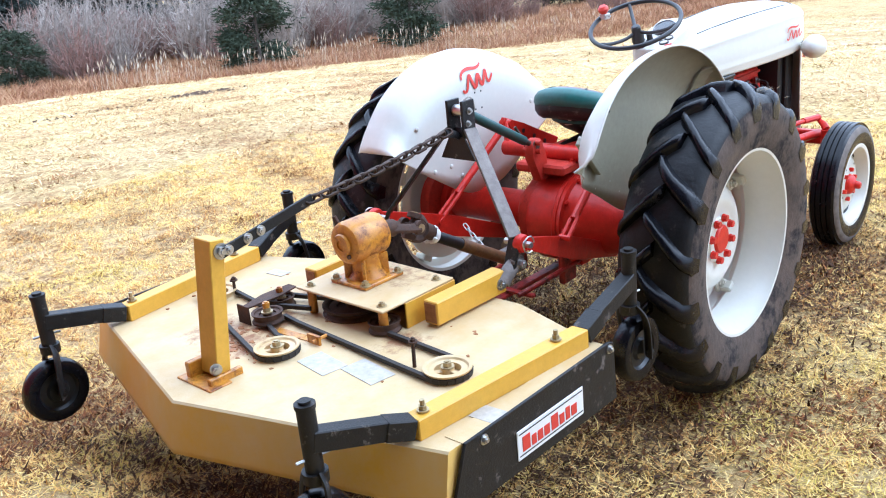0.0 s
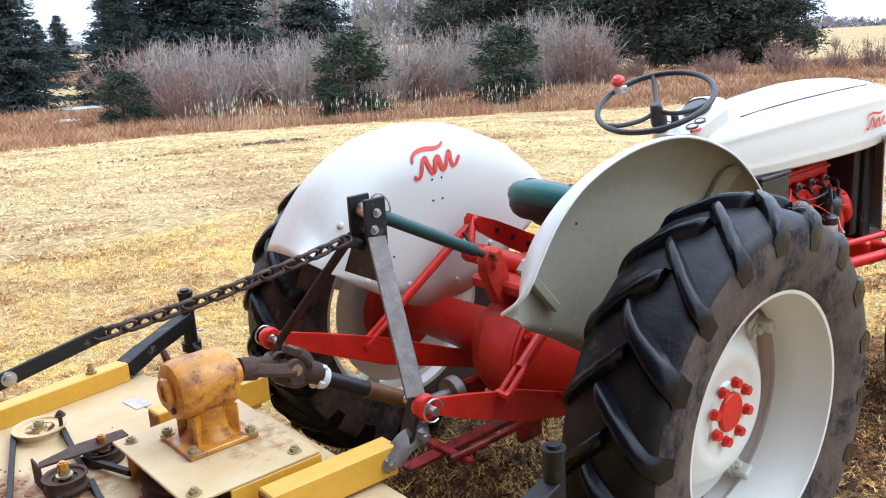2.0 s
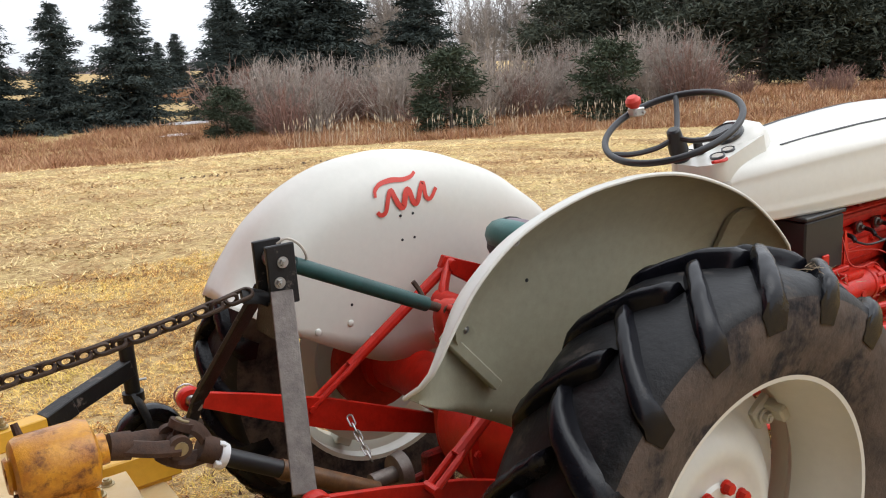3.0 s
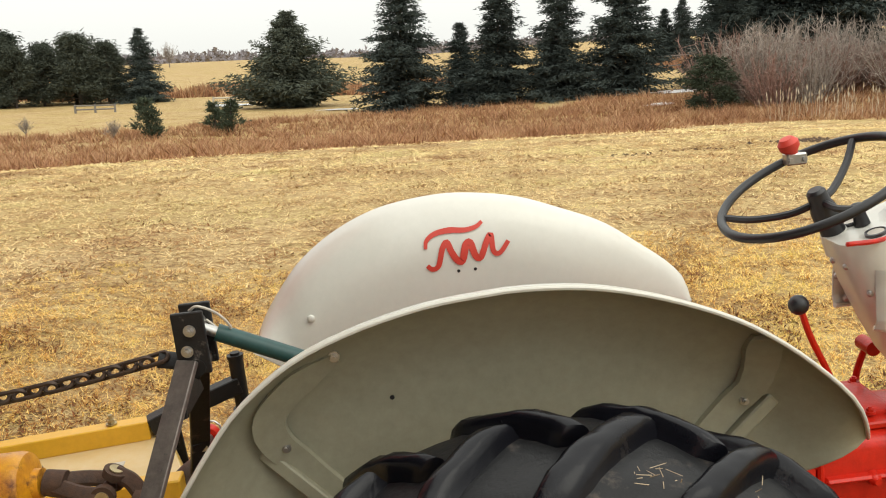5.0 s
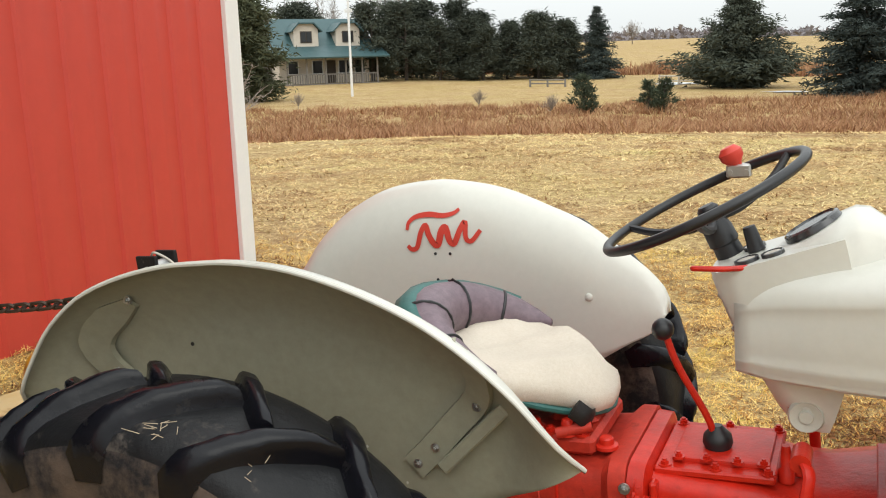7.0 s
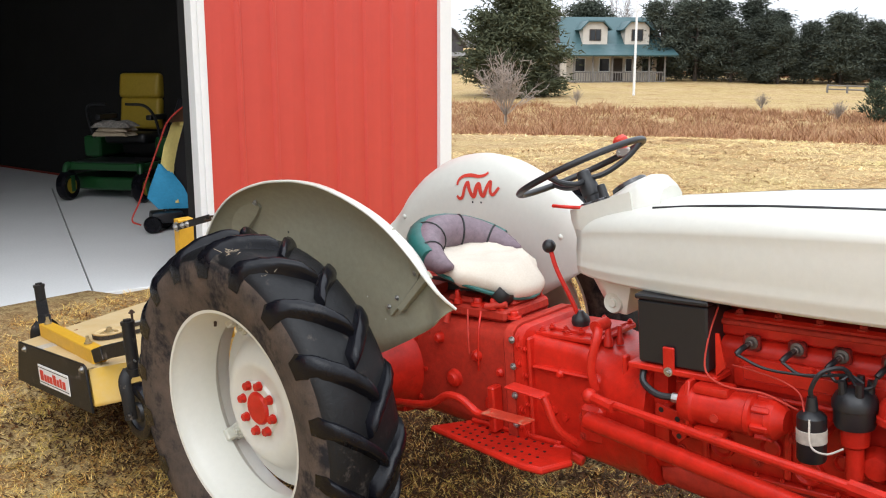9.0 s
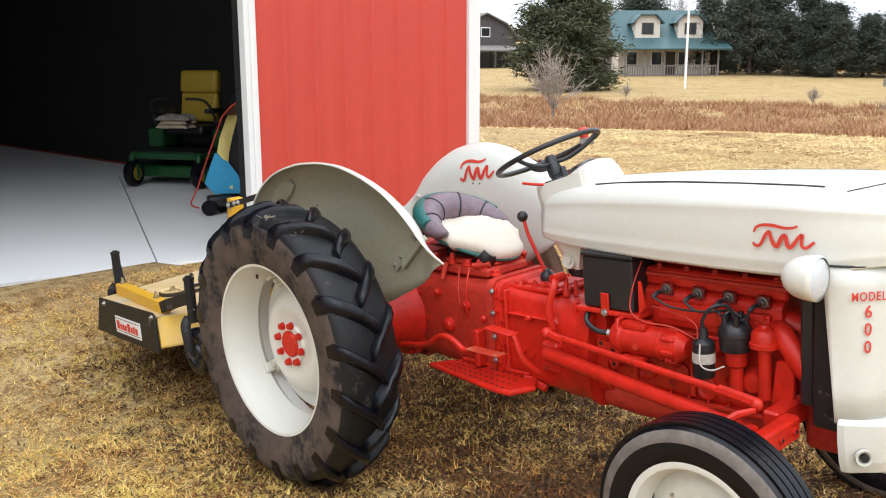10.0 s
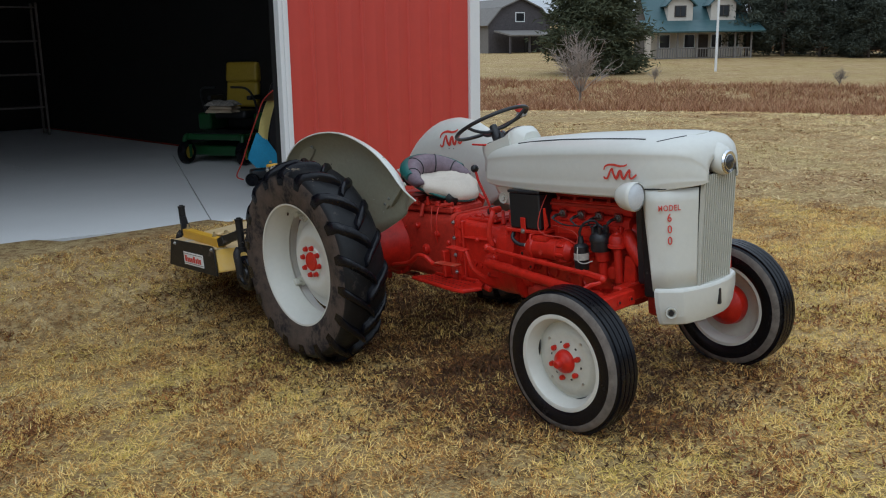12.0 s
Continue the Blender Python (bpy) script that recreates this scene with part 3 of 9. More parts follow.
def slabs():
    """Poured floor with one skew joint near the doorway and straight ones farther in."""
    floor = tagged(new("floor"), "pale concrete barn floor in sawn slabs", "floor", "", "structure")
    floor.matrix_world = BARN_M
    g, y0, y1 = 0.005, 0.04, 5.4
    joint = lambda y: -0.77 + 0.469 * y
    j0 = -0.64
    e0 = float(slab_edge(j0))
    corners = ([(-10.1, 0.84), (-4.1 - g, 0.75), (-4.1 - g, y1), (-10.1, y1)], [(-4.1 + g, 0.75), (-2.3, 0.71), (-1.1, 0.39), (j0 - g, e0), (joint(y1) - g, y1), (-4.1 + g, y1)],
               [(j0 + g, e0), (-0.02, 0.07), (-0.02, 0.17), (2.46, 0.17), (2.46, y1), (joint(y1) + g, y1)])
    for pts in corners:
        part("slab", plate(B(), pts, -0.14, 0.0, None, 0.004), CONCRETE, floor)
    for xa, xb in ((-10.1, -4.1), (-4.1, -0.3), (-0.3, 2.46)):
        for ya, yb in ((5.4, 8.7), (8.7, 11.98)):
            part("slab", boxed(xa + g, xb - g, ya + g, yb - g, -0.14, 0.0, 0.004), CONCRETE, floor)
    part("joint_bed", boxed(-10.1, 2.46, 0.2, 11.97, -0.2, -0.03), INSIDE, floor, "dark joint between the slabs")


slabs()


# ---- trees and brush far off ----
def tri_mesh(name, tris, mat):
    v = np.asarray(tris, np.float32).reshape(-1, 3)
    me = bpy.data.meshes.new(name)
    me.from_pydata(v.tolist(), [], np.arange(len(v)).reshape(-1, 3).tolist())
    me.materials.append(mat)
    return me


def spray_tris(rng, centres, size, flat=0.5, down=0.0):
    """Needle sprays: two narrow slivers about each centre, pointing out from the stem."""
    centres, size = np.repeat(centres, 2, 0), np.repeat(np.asarray(size).ravel(), 2)
    n = len(centres)
    centres = centres + rng.normal(size=(n, 3)) * size[:, None] * 0.9
    way_ = rng.normal(size=(n, 3)) * 0.75
    way_[:, :2] += centres[:, :2] / (np.linalg.norm(centres[:, :2], axis=1, keepdims=True) + 0.05)
    way_[:, 2] = way_[:, 2] * flat - down * 0.5
    way_ /= np.linalg.norm(way_, axis=1, keepdims=True) + 1e-9
    side = np.cross(way_, rng.normal(size=(n, 3)))
    side /= np.linalg.norm(side, axis=1, keepdims=True) + 1e-9
    long_, wide = size[:, None] * rng.uniform(2.0, 3.6, (n, 1)), size[:, None] * rng.uniform(0.28, 0.5, (n, 1))
    return np.stack([centres - side * wide, centres + side * wide, centres + way_ * long_], 1)


def spruce_tree(name, seed, height, spread, mat=SPRUCE, label="", power=0.78, droop=0.20, gap=0.062, fluff=0.20):
    rng = np.random.default_rng(seed)
    tree = new(name)
    tagged(tree, label or "dark blue-green spruce with drooping whorls of branches", "tree", "spruces")
    bm = B()
    rod(bm, (0, 0, -0.3), (0, 0, height * 0.97), 0.028 * height, 0.01, 8)
    part("trunk", bm, BARK, tree)
    cs, sz = [], []
    z = 0.35
    while z < height * 0.99:
        f = 1 - z / height
        n = int(6 + 8 * f)
        ring = spread * (f ** power) * rng.uniform(0.80, 1.12)
        for k in range(n):
            az = rng.uniform(0, 2 * math.pi)
            ln = ring * rng.uniform(0.55, 1.18) + 0.12
            s = np.linspace(0.15, 1, max(4, int(4 + ln * 5.5)))
            r = s * ln
            zz = z + rng.normal(0, 0.11) * gap * height - droop * ln * s ** 1.4 + 0.10 * ln * s ** 4
            c = np.stack([np.cos(az) * r, np.sin(az) * r, zz], 1)
            c = np.repeat(c, 5, 0) + rng.normal(size=(5 * len(s), 3)) * (0.06 + 0.06 * ln) * np.array([1, 1, fluff])
            cs.append(c)
            sz.append(np.repeat(0.052 + 0.066 * (1 - s) * f + 0.022 * f, 5) * (0.7 + 0.5 * spread / 2.2))
        z += height * gap * (0.45 + 0.75 * f) * rng.uniform(0.8, 1.2)
    cs, sz = np.concatenate(cs), np.concatenate(sz)
    crown = new("crown", tri_mesh("crown", spray_tris(rng, cs, sz, 0.45, 0.5), mat))
    crown.parent = tree
    return tree


def pine_tree(name, seed, height, spread, mat=PINE, low=0.08, label="", clumps=46, group="pines", needles=(60, 95), upright=0.0):
    rng = np.random.default_rng(seed)
    tree = new(name)
    tagged(tree, label or "broad dark green pine with an uneven crown", "tree", group)
    bm = B()
    tube(bm, [(0, 0, -0.3), (0.05, 0.03, height * 0.4), (0, 0, height * 0.93)], [0.03 * height, 0.02 * height, 0.006 * height], 8)
    cs, sz = [], []
    for k in range(clumps):
        h = low + (1 - low) * (k + rng.uniform(0, 1)) / clumps
        r = spread * (math.sin(math.pi * min(1, 0.18 + 0.82 * h)) ** 0.6) * rng.uniform(0.45, 1.05)
        az = rng.uniform(0, 2 * math.pi)
        tip = np.array([math.cos(az) * r, math.sin(az) * r, height * h + rng.uniform(-0.02, 0.05) * height])
        start = np.array([0, 0, height * h * 0.86])
        tube(bm, [start, (start + tip) / 2 + (0, 0, -0.03 * height), tip], [0.008 * height, 0.005 * height, 0.002 * height], 4)
        n = int(1.25 * rng.integers(*needles))
        blob = rng.normal(size=(n, 3)) * np.array([0.15, 0.15, 0.075]) * (spread * 0.85 + height * 0.14)
        cs.append(tip * 0.88 + start * 0.12 + blob)
        sz.append(rng.uniform(0.032, 0.058, n) * (height ** 0.55))
    part("trunk", bm, BARK, tree)
    crown = new("crown", tri_mesh("crown", spray_tris(rng, np.concatenate(cs), np.concatenate(sz), 0.8, -upright), mat))
    crown.parent = tree
    return tree


def ribbons(rng, p0, p1, w0, w1):
    """Thin flat twigs from p0 to p1."""
    d = p1 - p0
    side = np.cross(d, rng.normal(size=d.shape))
    side /= np.linalg.norm(side, axis=1, keepdims=True) + 1e-9
    a, b = p0 - side * w0[:, None], p0 + side * w0[:, None]
    c, e = p1 - side * w1[:, None], p1 + side * w1[:, None]
    return np.concatenate([np.stack([a, b, c], 1), np.stack([b, e, c], 1)])


def bare_shrub(name, seed, height, spread, mat=TWIG, stems=80, twigs=9, label="", group="bare shrubs", thick=1.0, base=0.35, trunk=0.0):
    rng = np.random.default_rng(seed)
    out = []
    az, ln = rng.uniform(0, 2 * np.pi, stems), rng.uniform(0.6, 1.05, stems) * height
    lean = np.abs(rng.normal(0, 0.4 if trunk or thick > 2 else 0.58, stems)) * spread / height
    p0 = np.stack([np.cos(az) * rng.uniform(0, base, stems) * spread, np.sin(az) * rng.uniform(0, base, stems) * spread, np.full(stems, -0.15)], 1)
    d = np.stack([np.cos(az) * lean, np.sin(az) * lean, np.ones(stems)], 1)
    d /= np.linalg.norm(d, axis=1, keepdims=True)
    p0[:, 2] += trunk
    p1 = p0 + d * ln[:, None]
    if trunk:
        q = np.zeros((5, 3)) + np.array([0, 0, -0.2])
        out.append(ribbons(rng, q, q + np.array([0, 0, trunk + 0.3]), np.full(5, 0.07), np.full(5, 0.05)))
    out.append(ribbons(rng, p0, p1, np.full(stems, 0.022 * thick), np.full(stems, 0.006 * thick)))
    k = np.repeat(np.arange(stems), twigs)
    s = rng.uniform(0.25, 0.98, len(k))
    q0 = p0[k] + (p1 - p0)[k] * s[:, None]
    dd = d[k] + rng.normal(size=(len(k), 3)) * 0.45
    dd[:, 2] = np.abs(dd[:, 2])
    dd /= np.linalg.norm(dd, axis=1, keepdims=True)
    q1 = q0 + dd * (rng.uniform(0.12, 0.34, len(k)) * height * (1.15 - s))[:, None]
    out.append(ribbons(rng, q0, q1, np.full(len(k), 0.012 * thick), np.full(len(k), 0.004 * thick)))
    k2 = np.repeat(np.arange(len(k)), 2)
    s2 = rng.uniform(0.3, 0.95, len(k2))
    r0 = q0[k2] + (q1 - q0)[k2] * s2[:, None]
    r1 = r0 + (dd[k2] + rng.normal(size=(len(k2), 3)) * 0.6) * (rng.uniform(0.04, 0.10, len(k2)) * height)[:, None]
    out.append(ribbons(rng, r0, r1, np.full(len(k2), 0.008 * thick), np.full(len(k2), 0.003 * thick)))
    ob = new(name, tri_mesh(name, np.concatenate(out), mat))
    return tagged(ob, label or "leafless grey-brown shrub of many thin stems", "shrub", group)


def stand(ob, x, y, turn=0.0, s=1.0):
    """Sets a thing on the ground at x, y."""
    m = Matrix.Translation((x, y, float(ground_z(x, y)))) @ pose(0, 0, 0, 0, 0, turn) @ Matrix.Diagonal((s, s, s, 1))
    ob.matrix_basis = m
    return ob


def more(ob, x, y, turn=0.0, s=1.0):
    c = copy_thing(ob, Matrix.Identity(4))
    return stand(c, x, y, turn, s)


def plant_trees():
    a = stand(spruce_tree("spruce", 3, 7.4, 3.05), -0.3, 48.1)
    b = stand(spruce_tree("spruce", 4, 6.6, 2.5), 4.9, 47.9)
    for x, y, t, s in ((8.1, 47.5, 70, 0.97), (17.2, 47.2, 200, 1.0), (25.8, 83.8, 30, 0.9), (24.4, 84.8, 150, 0.8), (-20.5, 70.2, 60, 0.85)):
        more(b, x, y, t, s)
    for x, y, t, s in ((11.4, 46.9, 130, 1.0), (31.6, 50.4, 40, 1.25), (22.3, 52.0, 250, 1.6), (25.5, 51.5, 310, 1.55), (19.0, 53.0, 20, 0.98), (3.0, 50.5, 99, 0.62)):
        more(a, x, y, t, s)
    stand(spruce_tree("pine", 17, 6.0, 3.9, PINE, "broad-based dark pine standing alone on the lawn", 0.95, -0.22, 0.050, 0.4), -7.6, 57.6)
    p = stand(pine_tree("pine", 11, 6.3, 2.7, clumps=70, needles=(90, 130)), -36.0, 69.4)
    q = stand(pine_tree("pine", 12, 6.0, 2.0), -37.2, 63.2)
    for k, (x, y, s) in enumerate(((-34.8, 64.5, 1.18), (-32.3, 65.7, 0.92), (-30.1, 66.8, 0.9), (-28.6, 66.0, 0.82), (-27.3, 67.9, 0.84), (-24.9, 68.8, 0.95), (-22.9, 69.5, 0.86),
                                   (-32.9, 71.1, 1.25), (-31.0, 70.0, 1.0), (-28.6, 72.1, 0.9), (-39.5, 70.5, 1.25), (-46.5, 66.0, 1.2), (-26.0, 71.0, 0.95), (-23.8, 72.0, 0.9))):
        more((q, p)[k % 3 == 2], x, y, 47 * k, 0.84 * s)
    stand(pine_tree("pine", 13, 6.3, 3.0, clumps=90, needles=(130, 180), low=0.05, mat=PINELIGHT, label="dark green pine with a full crown by the brush"), -34.6, 41.8)
    m = stand(pine_tree("pine", 14, 8.0, 3.6, clumps=70, needles=(100, 140), label="tall dark pine behind the brush"), 42.0, 36.0)
    for k, (x, y, s) in enumerate(((44.8, 33.0, 1.02), (47.0, 30.0, 0.98), (39.4, 39.4, 0.85), (48.5, 27.2, 0.72), (50.0, 33.0, 1.0), (37.0, 42.0, 0.8))):
        more(m, x, y, 63 * k, s)
    g = stand(pine_tree("pine", 15, 3.3, 1.45, mat=LEAVES, low=0.03, clumps=34, label="small bushy green pine at the edge of the lawn"), 19.3, 28.7)
    more(g, 25.4, 25.9, 80, 0.98)
    more(g, 12.0, 34.4, 140, 0.66)
    s = stand(pine_tree("young_pine", 16, 1.6, 0.62, mat=LEAVES, low=0.05, clumps=26, label="young pine in the dry grass", group="young pines", needles=(30, 50), upright=1.6), -11.2, 37.1)
    more(s, -8.8, 39.2, 50, 0.78)
    more(s, -7.9, 38.4, 190, 0.85)
    # leafless brush
    w1 = stand(bare_shrub("bare_shrub", 21, 2.9, 2.4), 13.6, 36.0)
    w2 = stand(bare_shrub("bare_shrub", 22, 2.4, 2.2, REDTWIG, label="leafless russet shrub of many thin stems"), 14.4, 33.8)
    rng = np.random.default_rng(5)
    for k in range(70):
        f = k / 69
        x, y = 13.4 + 21.6 * f + rng.uniform(-1.0, 1.2), 36.0 - 8.5 * f + rng.uniform(-1.5, 4.5)
        more((w1, w2)[rng.random() < 0.35], x, y, rng.uniform(0, 360), rng.uniform(0.72, 1.18) * (0.8 + 0.4 * math.sin(3.1 * x) ** 2))
    for k in range(12):
        more(w2, 33 + k * 1.6 + rng.uniform(-1, 1), 27.5 - 1.5 * k + rng.uniform(-1, 1), rng.uniform(0, 360), rng.uniform(0.5, 0.8))
    t = stand(bare_shrub("bare_tree", 23, 2.5, 2.9, TWIG, stems=34, twigs=18, trunk=0.75, label="small leafless grey tree in the dry grass", group="bare trees", thick=1.1, base=0.04), -22.0, 26.3)
    bt = stand(bare_shrub("bare_tree", 24, 9.0, 3.0, PALETWIG, stems=9, twigs=40, label="tall leafless pale birch", group="bare trees", thick=2.6), 60.0, 84.0)
    for k in range(64):
        more(bt, 40 + 0.9 * k + rng.uniform(-1, 1), 95 - 0.62 * k + rng.uniform(-5, 5), rng.uniform(0, 360), rng.uniform(0.9, 1.55))
    for x, y in ((-52, 72), (-58, 70), (-49, 76), (-42.0, 73.0)):
        more(bt, x, y, 30 * x, 0.9)
    for x, y, s_ in ((-17.5, 40.0, 0.3), (-12.5, 36.5, 0.32), (-27, 38, 0.28), (-43, 180 - 12, 1.4), (66, 38, 0.5), (70, 34, 0.5)):
        more(t, x, y, 50 * x, s_)


plant_trees()


def dry_brush():
    """The uneven band of dead grass and weeds in the swale, past the mown edge."""
    rng = np.random.default_rng(31)
    ex = np.array([-60, -30, -12, -9.5, -2, 6, 10, 20, 30, 60])
    ey = np.array([-2, 9.8, 16.3, 18.0, 21.0, 24.2, 27.6, 23.6, 17.2, 10])
    tufts, each = 22500, 15
    x = rng.uniform(-48, 55, tufts)
    dep = np.where(rng.random(tufts) < 0.75, rng.uniform(0, 1, tufts) * np.where(x < 6, 26, 16), rng.gamma(1.6, 4.0, tufts)) + rng.normal(0, 0.35, tufts)
    y = np.interp(x, ex, ey) + dep + 0.5 * np.sin(x * 1.7) + 0.4 * np.sin(x * 0.6 + 1)
    keep = (dep < 27) & (np.hypot(x, y) > 15)
    x, y, dep = x[keep], y[keep], dep[keep]
    clump = 0.55 + 0.45 * np.sin(x * 1.1 + 1.7 * np.sin(y * 0.9)) * np.cos(y * 1.4 + np.sin(x * 0.7))
    tall = rng.uniform(0.10, 0.46, len(x)) * (0.5 + 0.75 * clump) * np.clip(dep / 1.5, 0.4, 1)
    x, y, tall = np.repeat(x, each), np.repeat(y, each), np.repeat(tall, each)
    az, lean = rng.uniform(0, 2 * np.pi, len(x)), rng.uniform(0.1, 1.6, len(x)) * tall
    off = np.abs(rng.normal(0, 0.16, len(x)))
    x, y = x + np.cos(az) * off, y + np.sin(az) * off
    h = tall * rng.uniform(0.45, 1.1, len(x))
    z = ground_z(x, y)
    w = rng.uniform(0.010, 0.030, len(x))
    a2 = rng.uniform(0, np.pi, len(x))
    dx, dy = np.cos(a2) * w, np.sin(a2) * w
    v = np.stack([np.stack([x - dx, y - dy, z - 0.05], 1), np.stack([x + dx, y + dy, z - 0.05], 1),
                  np.stack([x + np.cos(az) * lean, y + np.sin(az) * lean, z + h], 1)], 1).reshape(-1, 3)
    arrays("dry_grass", v, np.arange(len(v)).reshape(-1, 3), BRUSH, "band of tall dry russet grass and weeds", "dry grass")
    # pale reed heads along the wet edge
    n = 420
    x = rng.uniform(12, 33, n)
    y = np.interp(x, ex, ey) + rng.gamma(2.0, 0.8, n) + 0.6
    z = ground_z(x, y)
    tr = []
    for k in range(n):
        h = rng.uniform(0.5, 1.05)
        lx, ly = rng.normal(0, 0.08, 2)
        p, q = np.array([x[k], y[k], z[k]]), np.array([x[k] + lx, y[k] + ly, z[k] + h])
        s = np.array([0.012, 0.006, 0])
        c = np.array([0.026, 0.010, 0])
        u = (q - p) / h
        tr += [[p - s, p + s, q], [q - c, q + c, q + u * 0.14], [q - c, q + c, q - u * 0.1]]
    v = np.array(tr).reshape(-1, 3)
    arrays("reeds", v, np.arange(len(v)).reshape(-1, 3), REED, "pale dry reeds with fluffy heads", "reeds")


dry_brush()


def far_woods():
    """Grey leafless woods on the horizon and a russet hedge behind the far lawn."""
    rng = np.random.default_rng(44)

    def stems(n, x, y, h, w, lean, name, mat, label, category):
        z = ground_z(x, y)
        az, a2 = rng.uniform(0, 2 * np.pi, n), rng.uniform(0, np.pi, n)
        l = rng.uniform(0, lean, n) * h
        dx, dy = np.cos(a2) * w, np.sin(a2) * w
        v = np.stack([np.stack([x - dx, y - dy, z - 0.2], 1), np.stack([x + dx, y + dy, z - 0.2], 1), np.stack([x + np.cos(az) * l, y + np.sin(az) * l, z + h], 1)], 1).reshape(-1, 3)
        arrays(name, v, np.arange(len(v)).reshape(-1, 3), mat, label, category)

    n = 60000
    a, r = rng.uniform(math.radians(-5), math.radians(185), n), rng.uniform(235, 300, n)
    x, y = r * np.cos(a), r * np.sin(a)
    top = 3.0 * (0.7 + 0.25 * np.sin(a * 17) * np.sin(a * 41 + 1) + 0.15 * np.sin(a * 203))
    c = np.stack([x, y, ground_z(x, y) + top * rng.uniform(0, 1, n) ** 0.7], 1)
    tri = c[:, None, :] + rng.normal(size=(n, 3, 3)) * np.array([0.45, 0.45, 0.5])
    arrays("far_woods", tri.reshape(-1, 3), np.arange(3 * n).reshape(-1, 3), FARWOOD, "leafless woods along the horizon, greyed for haze", "woods")
    n = 40000
    x = rng.uniform(-48, 34, n)
    y = 74 - 0.06 * x + rng.gamma(2.0, 3.2, n) + 2 * np.sin(x * 0.3)
    h = rng.uniform(0.3, 1.1, n) * (0.7 + 0.5 * np.sin(x * 0.8) * np.sin(x * 0.21 + 2))
    stems(n, x, y, h, rng.uniform(0.04, 0.14, n), 0.8, "hedge", BRUSH, "low russet hedge of dry weeds past the lawn", "hedge")


far_woods()


# ---- the house, outbuilding, fences and pole far off ----
def build_house():
    m = Matrix.Translation((-39.3, 60.2, float(ground_z(-39.3, 60.2)) - 0.15)) @ pose(0, 0, 0, 0, 0, 50) @ Matrix.Diagonal((0.9, 0.9, 0.93, 1))
    h = empty_thing("house", m, "tan log house with green metal roof, dormers and porch", "house")
    part("wall", boxed(-4.6, 3.6, 0, 6.5, 0, 3.0), SIDING, h)
    bm = B()
    for y0, z0, y1, z1, e in ((-2.7, 2.25, 0.2, 3.25, 0.55), (0.12, 3.20, 3.2, 5.6, 0.0), (3.2, 5.6, 7.0, 2.6, 0.0)):
        box(bm, -5.1 - e, 4.1 + e, 0, math.hypot(y1 - y0, z1 - z0), -0.06, 0.06, m=Matrix.Translation((0, y0, z0)) @ Matrix.Rotation(math.atan2(z1 - z0, y1 - y0), 4, "X"))
    part("roof", bm, ROOF, h, "green ribbed metal roof")
    for x0, x1 in ((-4.6, -4.45), (3.45, 3.6)):
        part("gable", plate(B(), [(0, 3.0), (6.4, 3.0), (3.2, 5.45)], x0, x1, Matrix(((0, 0, 1, 0), (1, 0, 0, 0), (0, 1, 0, 0), (0, 0, 0, 1)))), SIDING, h)
    for x in (-2.1, 1.7):
        d = part("dormer", boxed(x - 1.1, x + 1.1, -0.05, 3.0, 3.2, 4.62), SIDING, h)
        plate_m = Matrix(((1, 0, 0, x), (0, 0, 1, -0.05), (0, 1, 0, 4.62), (0, 0, 0, 1)))
        part("dormer_gable", plate(B(), [(-1.1, 0.003), (1.1, 0.003), (0.62, 0.46), (-0.62, 0.46)], 0, 3.0, plate_m), SIDING, d)
        bm = B()
        for (xa, za), (xb, zb) in (((-1.42, 4.42), (-0.66, 5.16)), ((-0.70, 5.14), (0.70, 5.14)), ((0.66, 5.16), (1.42, 4.42))):
            ln, tilt = math.hypot(xb - xa, zb - za), math.atan2(zb - za, xb - xa)
            box(bm, 0, ln, -0.40, 3.2, -0.05, 0.05, m=Matrix.Translation((x + xa, 0, za)) @ Matrix.Rotation(-tilt, 4, "Y"))
        part("dormer_roof", bm, ROOF, d)
        w = part("window", boxed(x - 0.52, x + 0.52, -0.10, -0.053, 3.52, 4.48), BARK, d)
        for k in (-1, 1):
            part("pane", boxed(x + k * 0.24 - 0.20, x + k * 0.24 + 0.20, -0.13, -0.103, 3.60, 4.40), GLASSY, w)
    for x in (-3.4, -1.2, 1.2, 2.7):
        w = part("window", boxed(x - 0.5, x + 0.5, -0.06, 0.0, 0.9, 2.1), WHITE, h)
        part("pane", boxed(x - 0.42, x + 0.42, -0.08, -0.063, 0.98, 2.02), GLASSY, w)
    part("door", boxed(-0.45, 0.45, -0.07, 0.0, 0.05, 2.05), BARK, h)
    part("porch_floor", boxed(-4.6, 3.9, -2.0, -0.003, -0.2, 0.12), WOODGREY, h)
    post = part("porch_post", boxed(-0.07, 0.07, -0.07, 0.07, 0.12, 2.5), WOODGREY, h, m=Matrix.Translation((-4.4, -1.9, 0)))
    for x in (-2.7, -1.0, 0.8, 2.3, 3.7):
        again(post, h, Matrix.Translation((x, -1.9, 0)))
    part("porch_rail", boxed(-4.4, 3.7, -1.93, -1.87, 0.85, 0.95), WOODGREY, h)
    bal = part("baluster", boxed(-0.025, 0.025, -0.025, 0.025, 0.12, 0.85), WOODGREY, h, m=Matrix.Translation((-4.2, -1.9, 0)))
    for k in range(1, 36):
        again(bal, h, Matrix.Translation((-4.2 + k * 0.22, -1.9, 0)))
    part("chimney", boxed(-5.35, -4.63, 2.6, 3.6, 0, 6.2), WOODGREY, h, "stone chimney")


build_house()


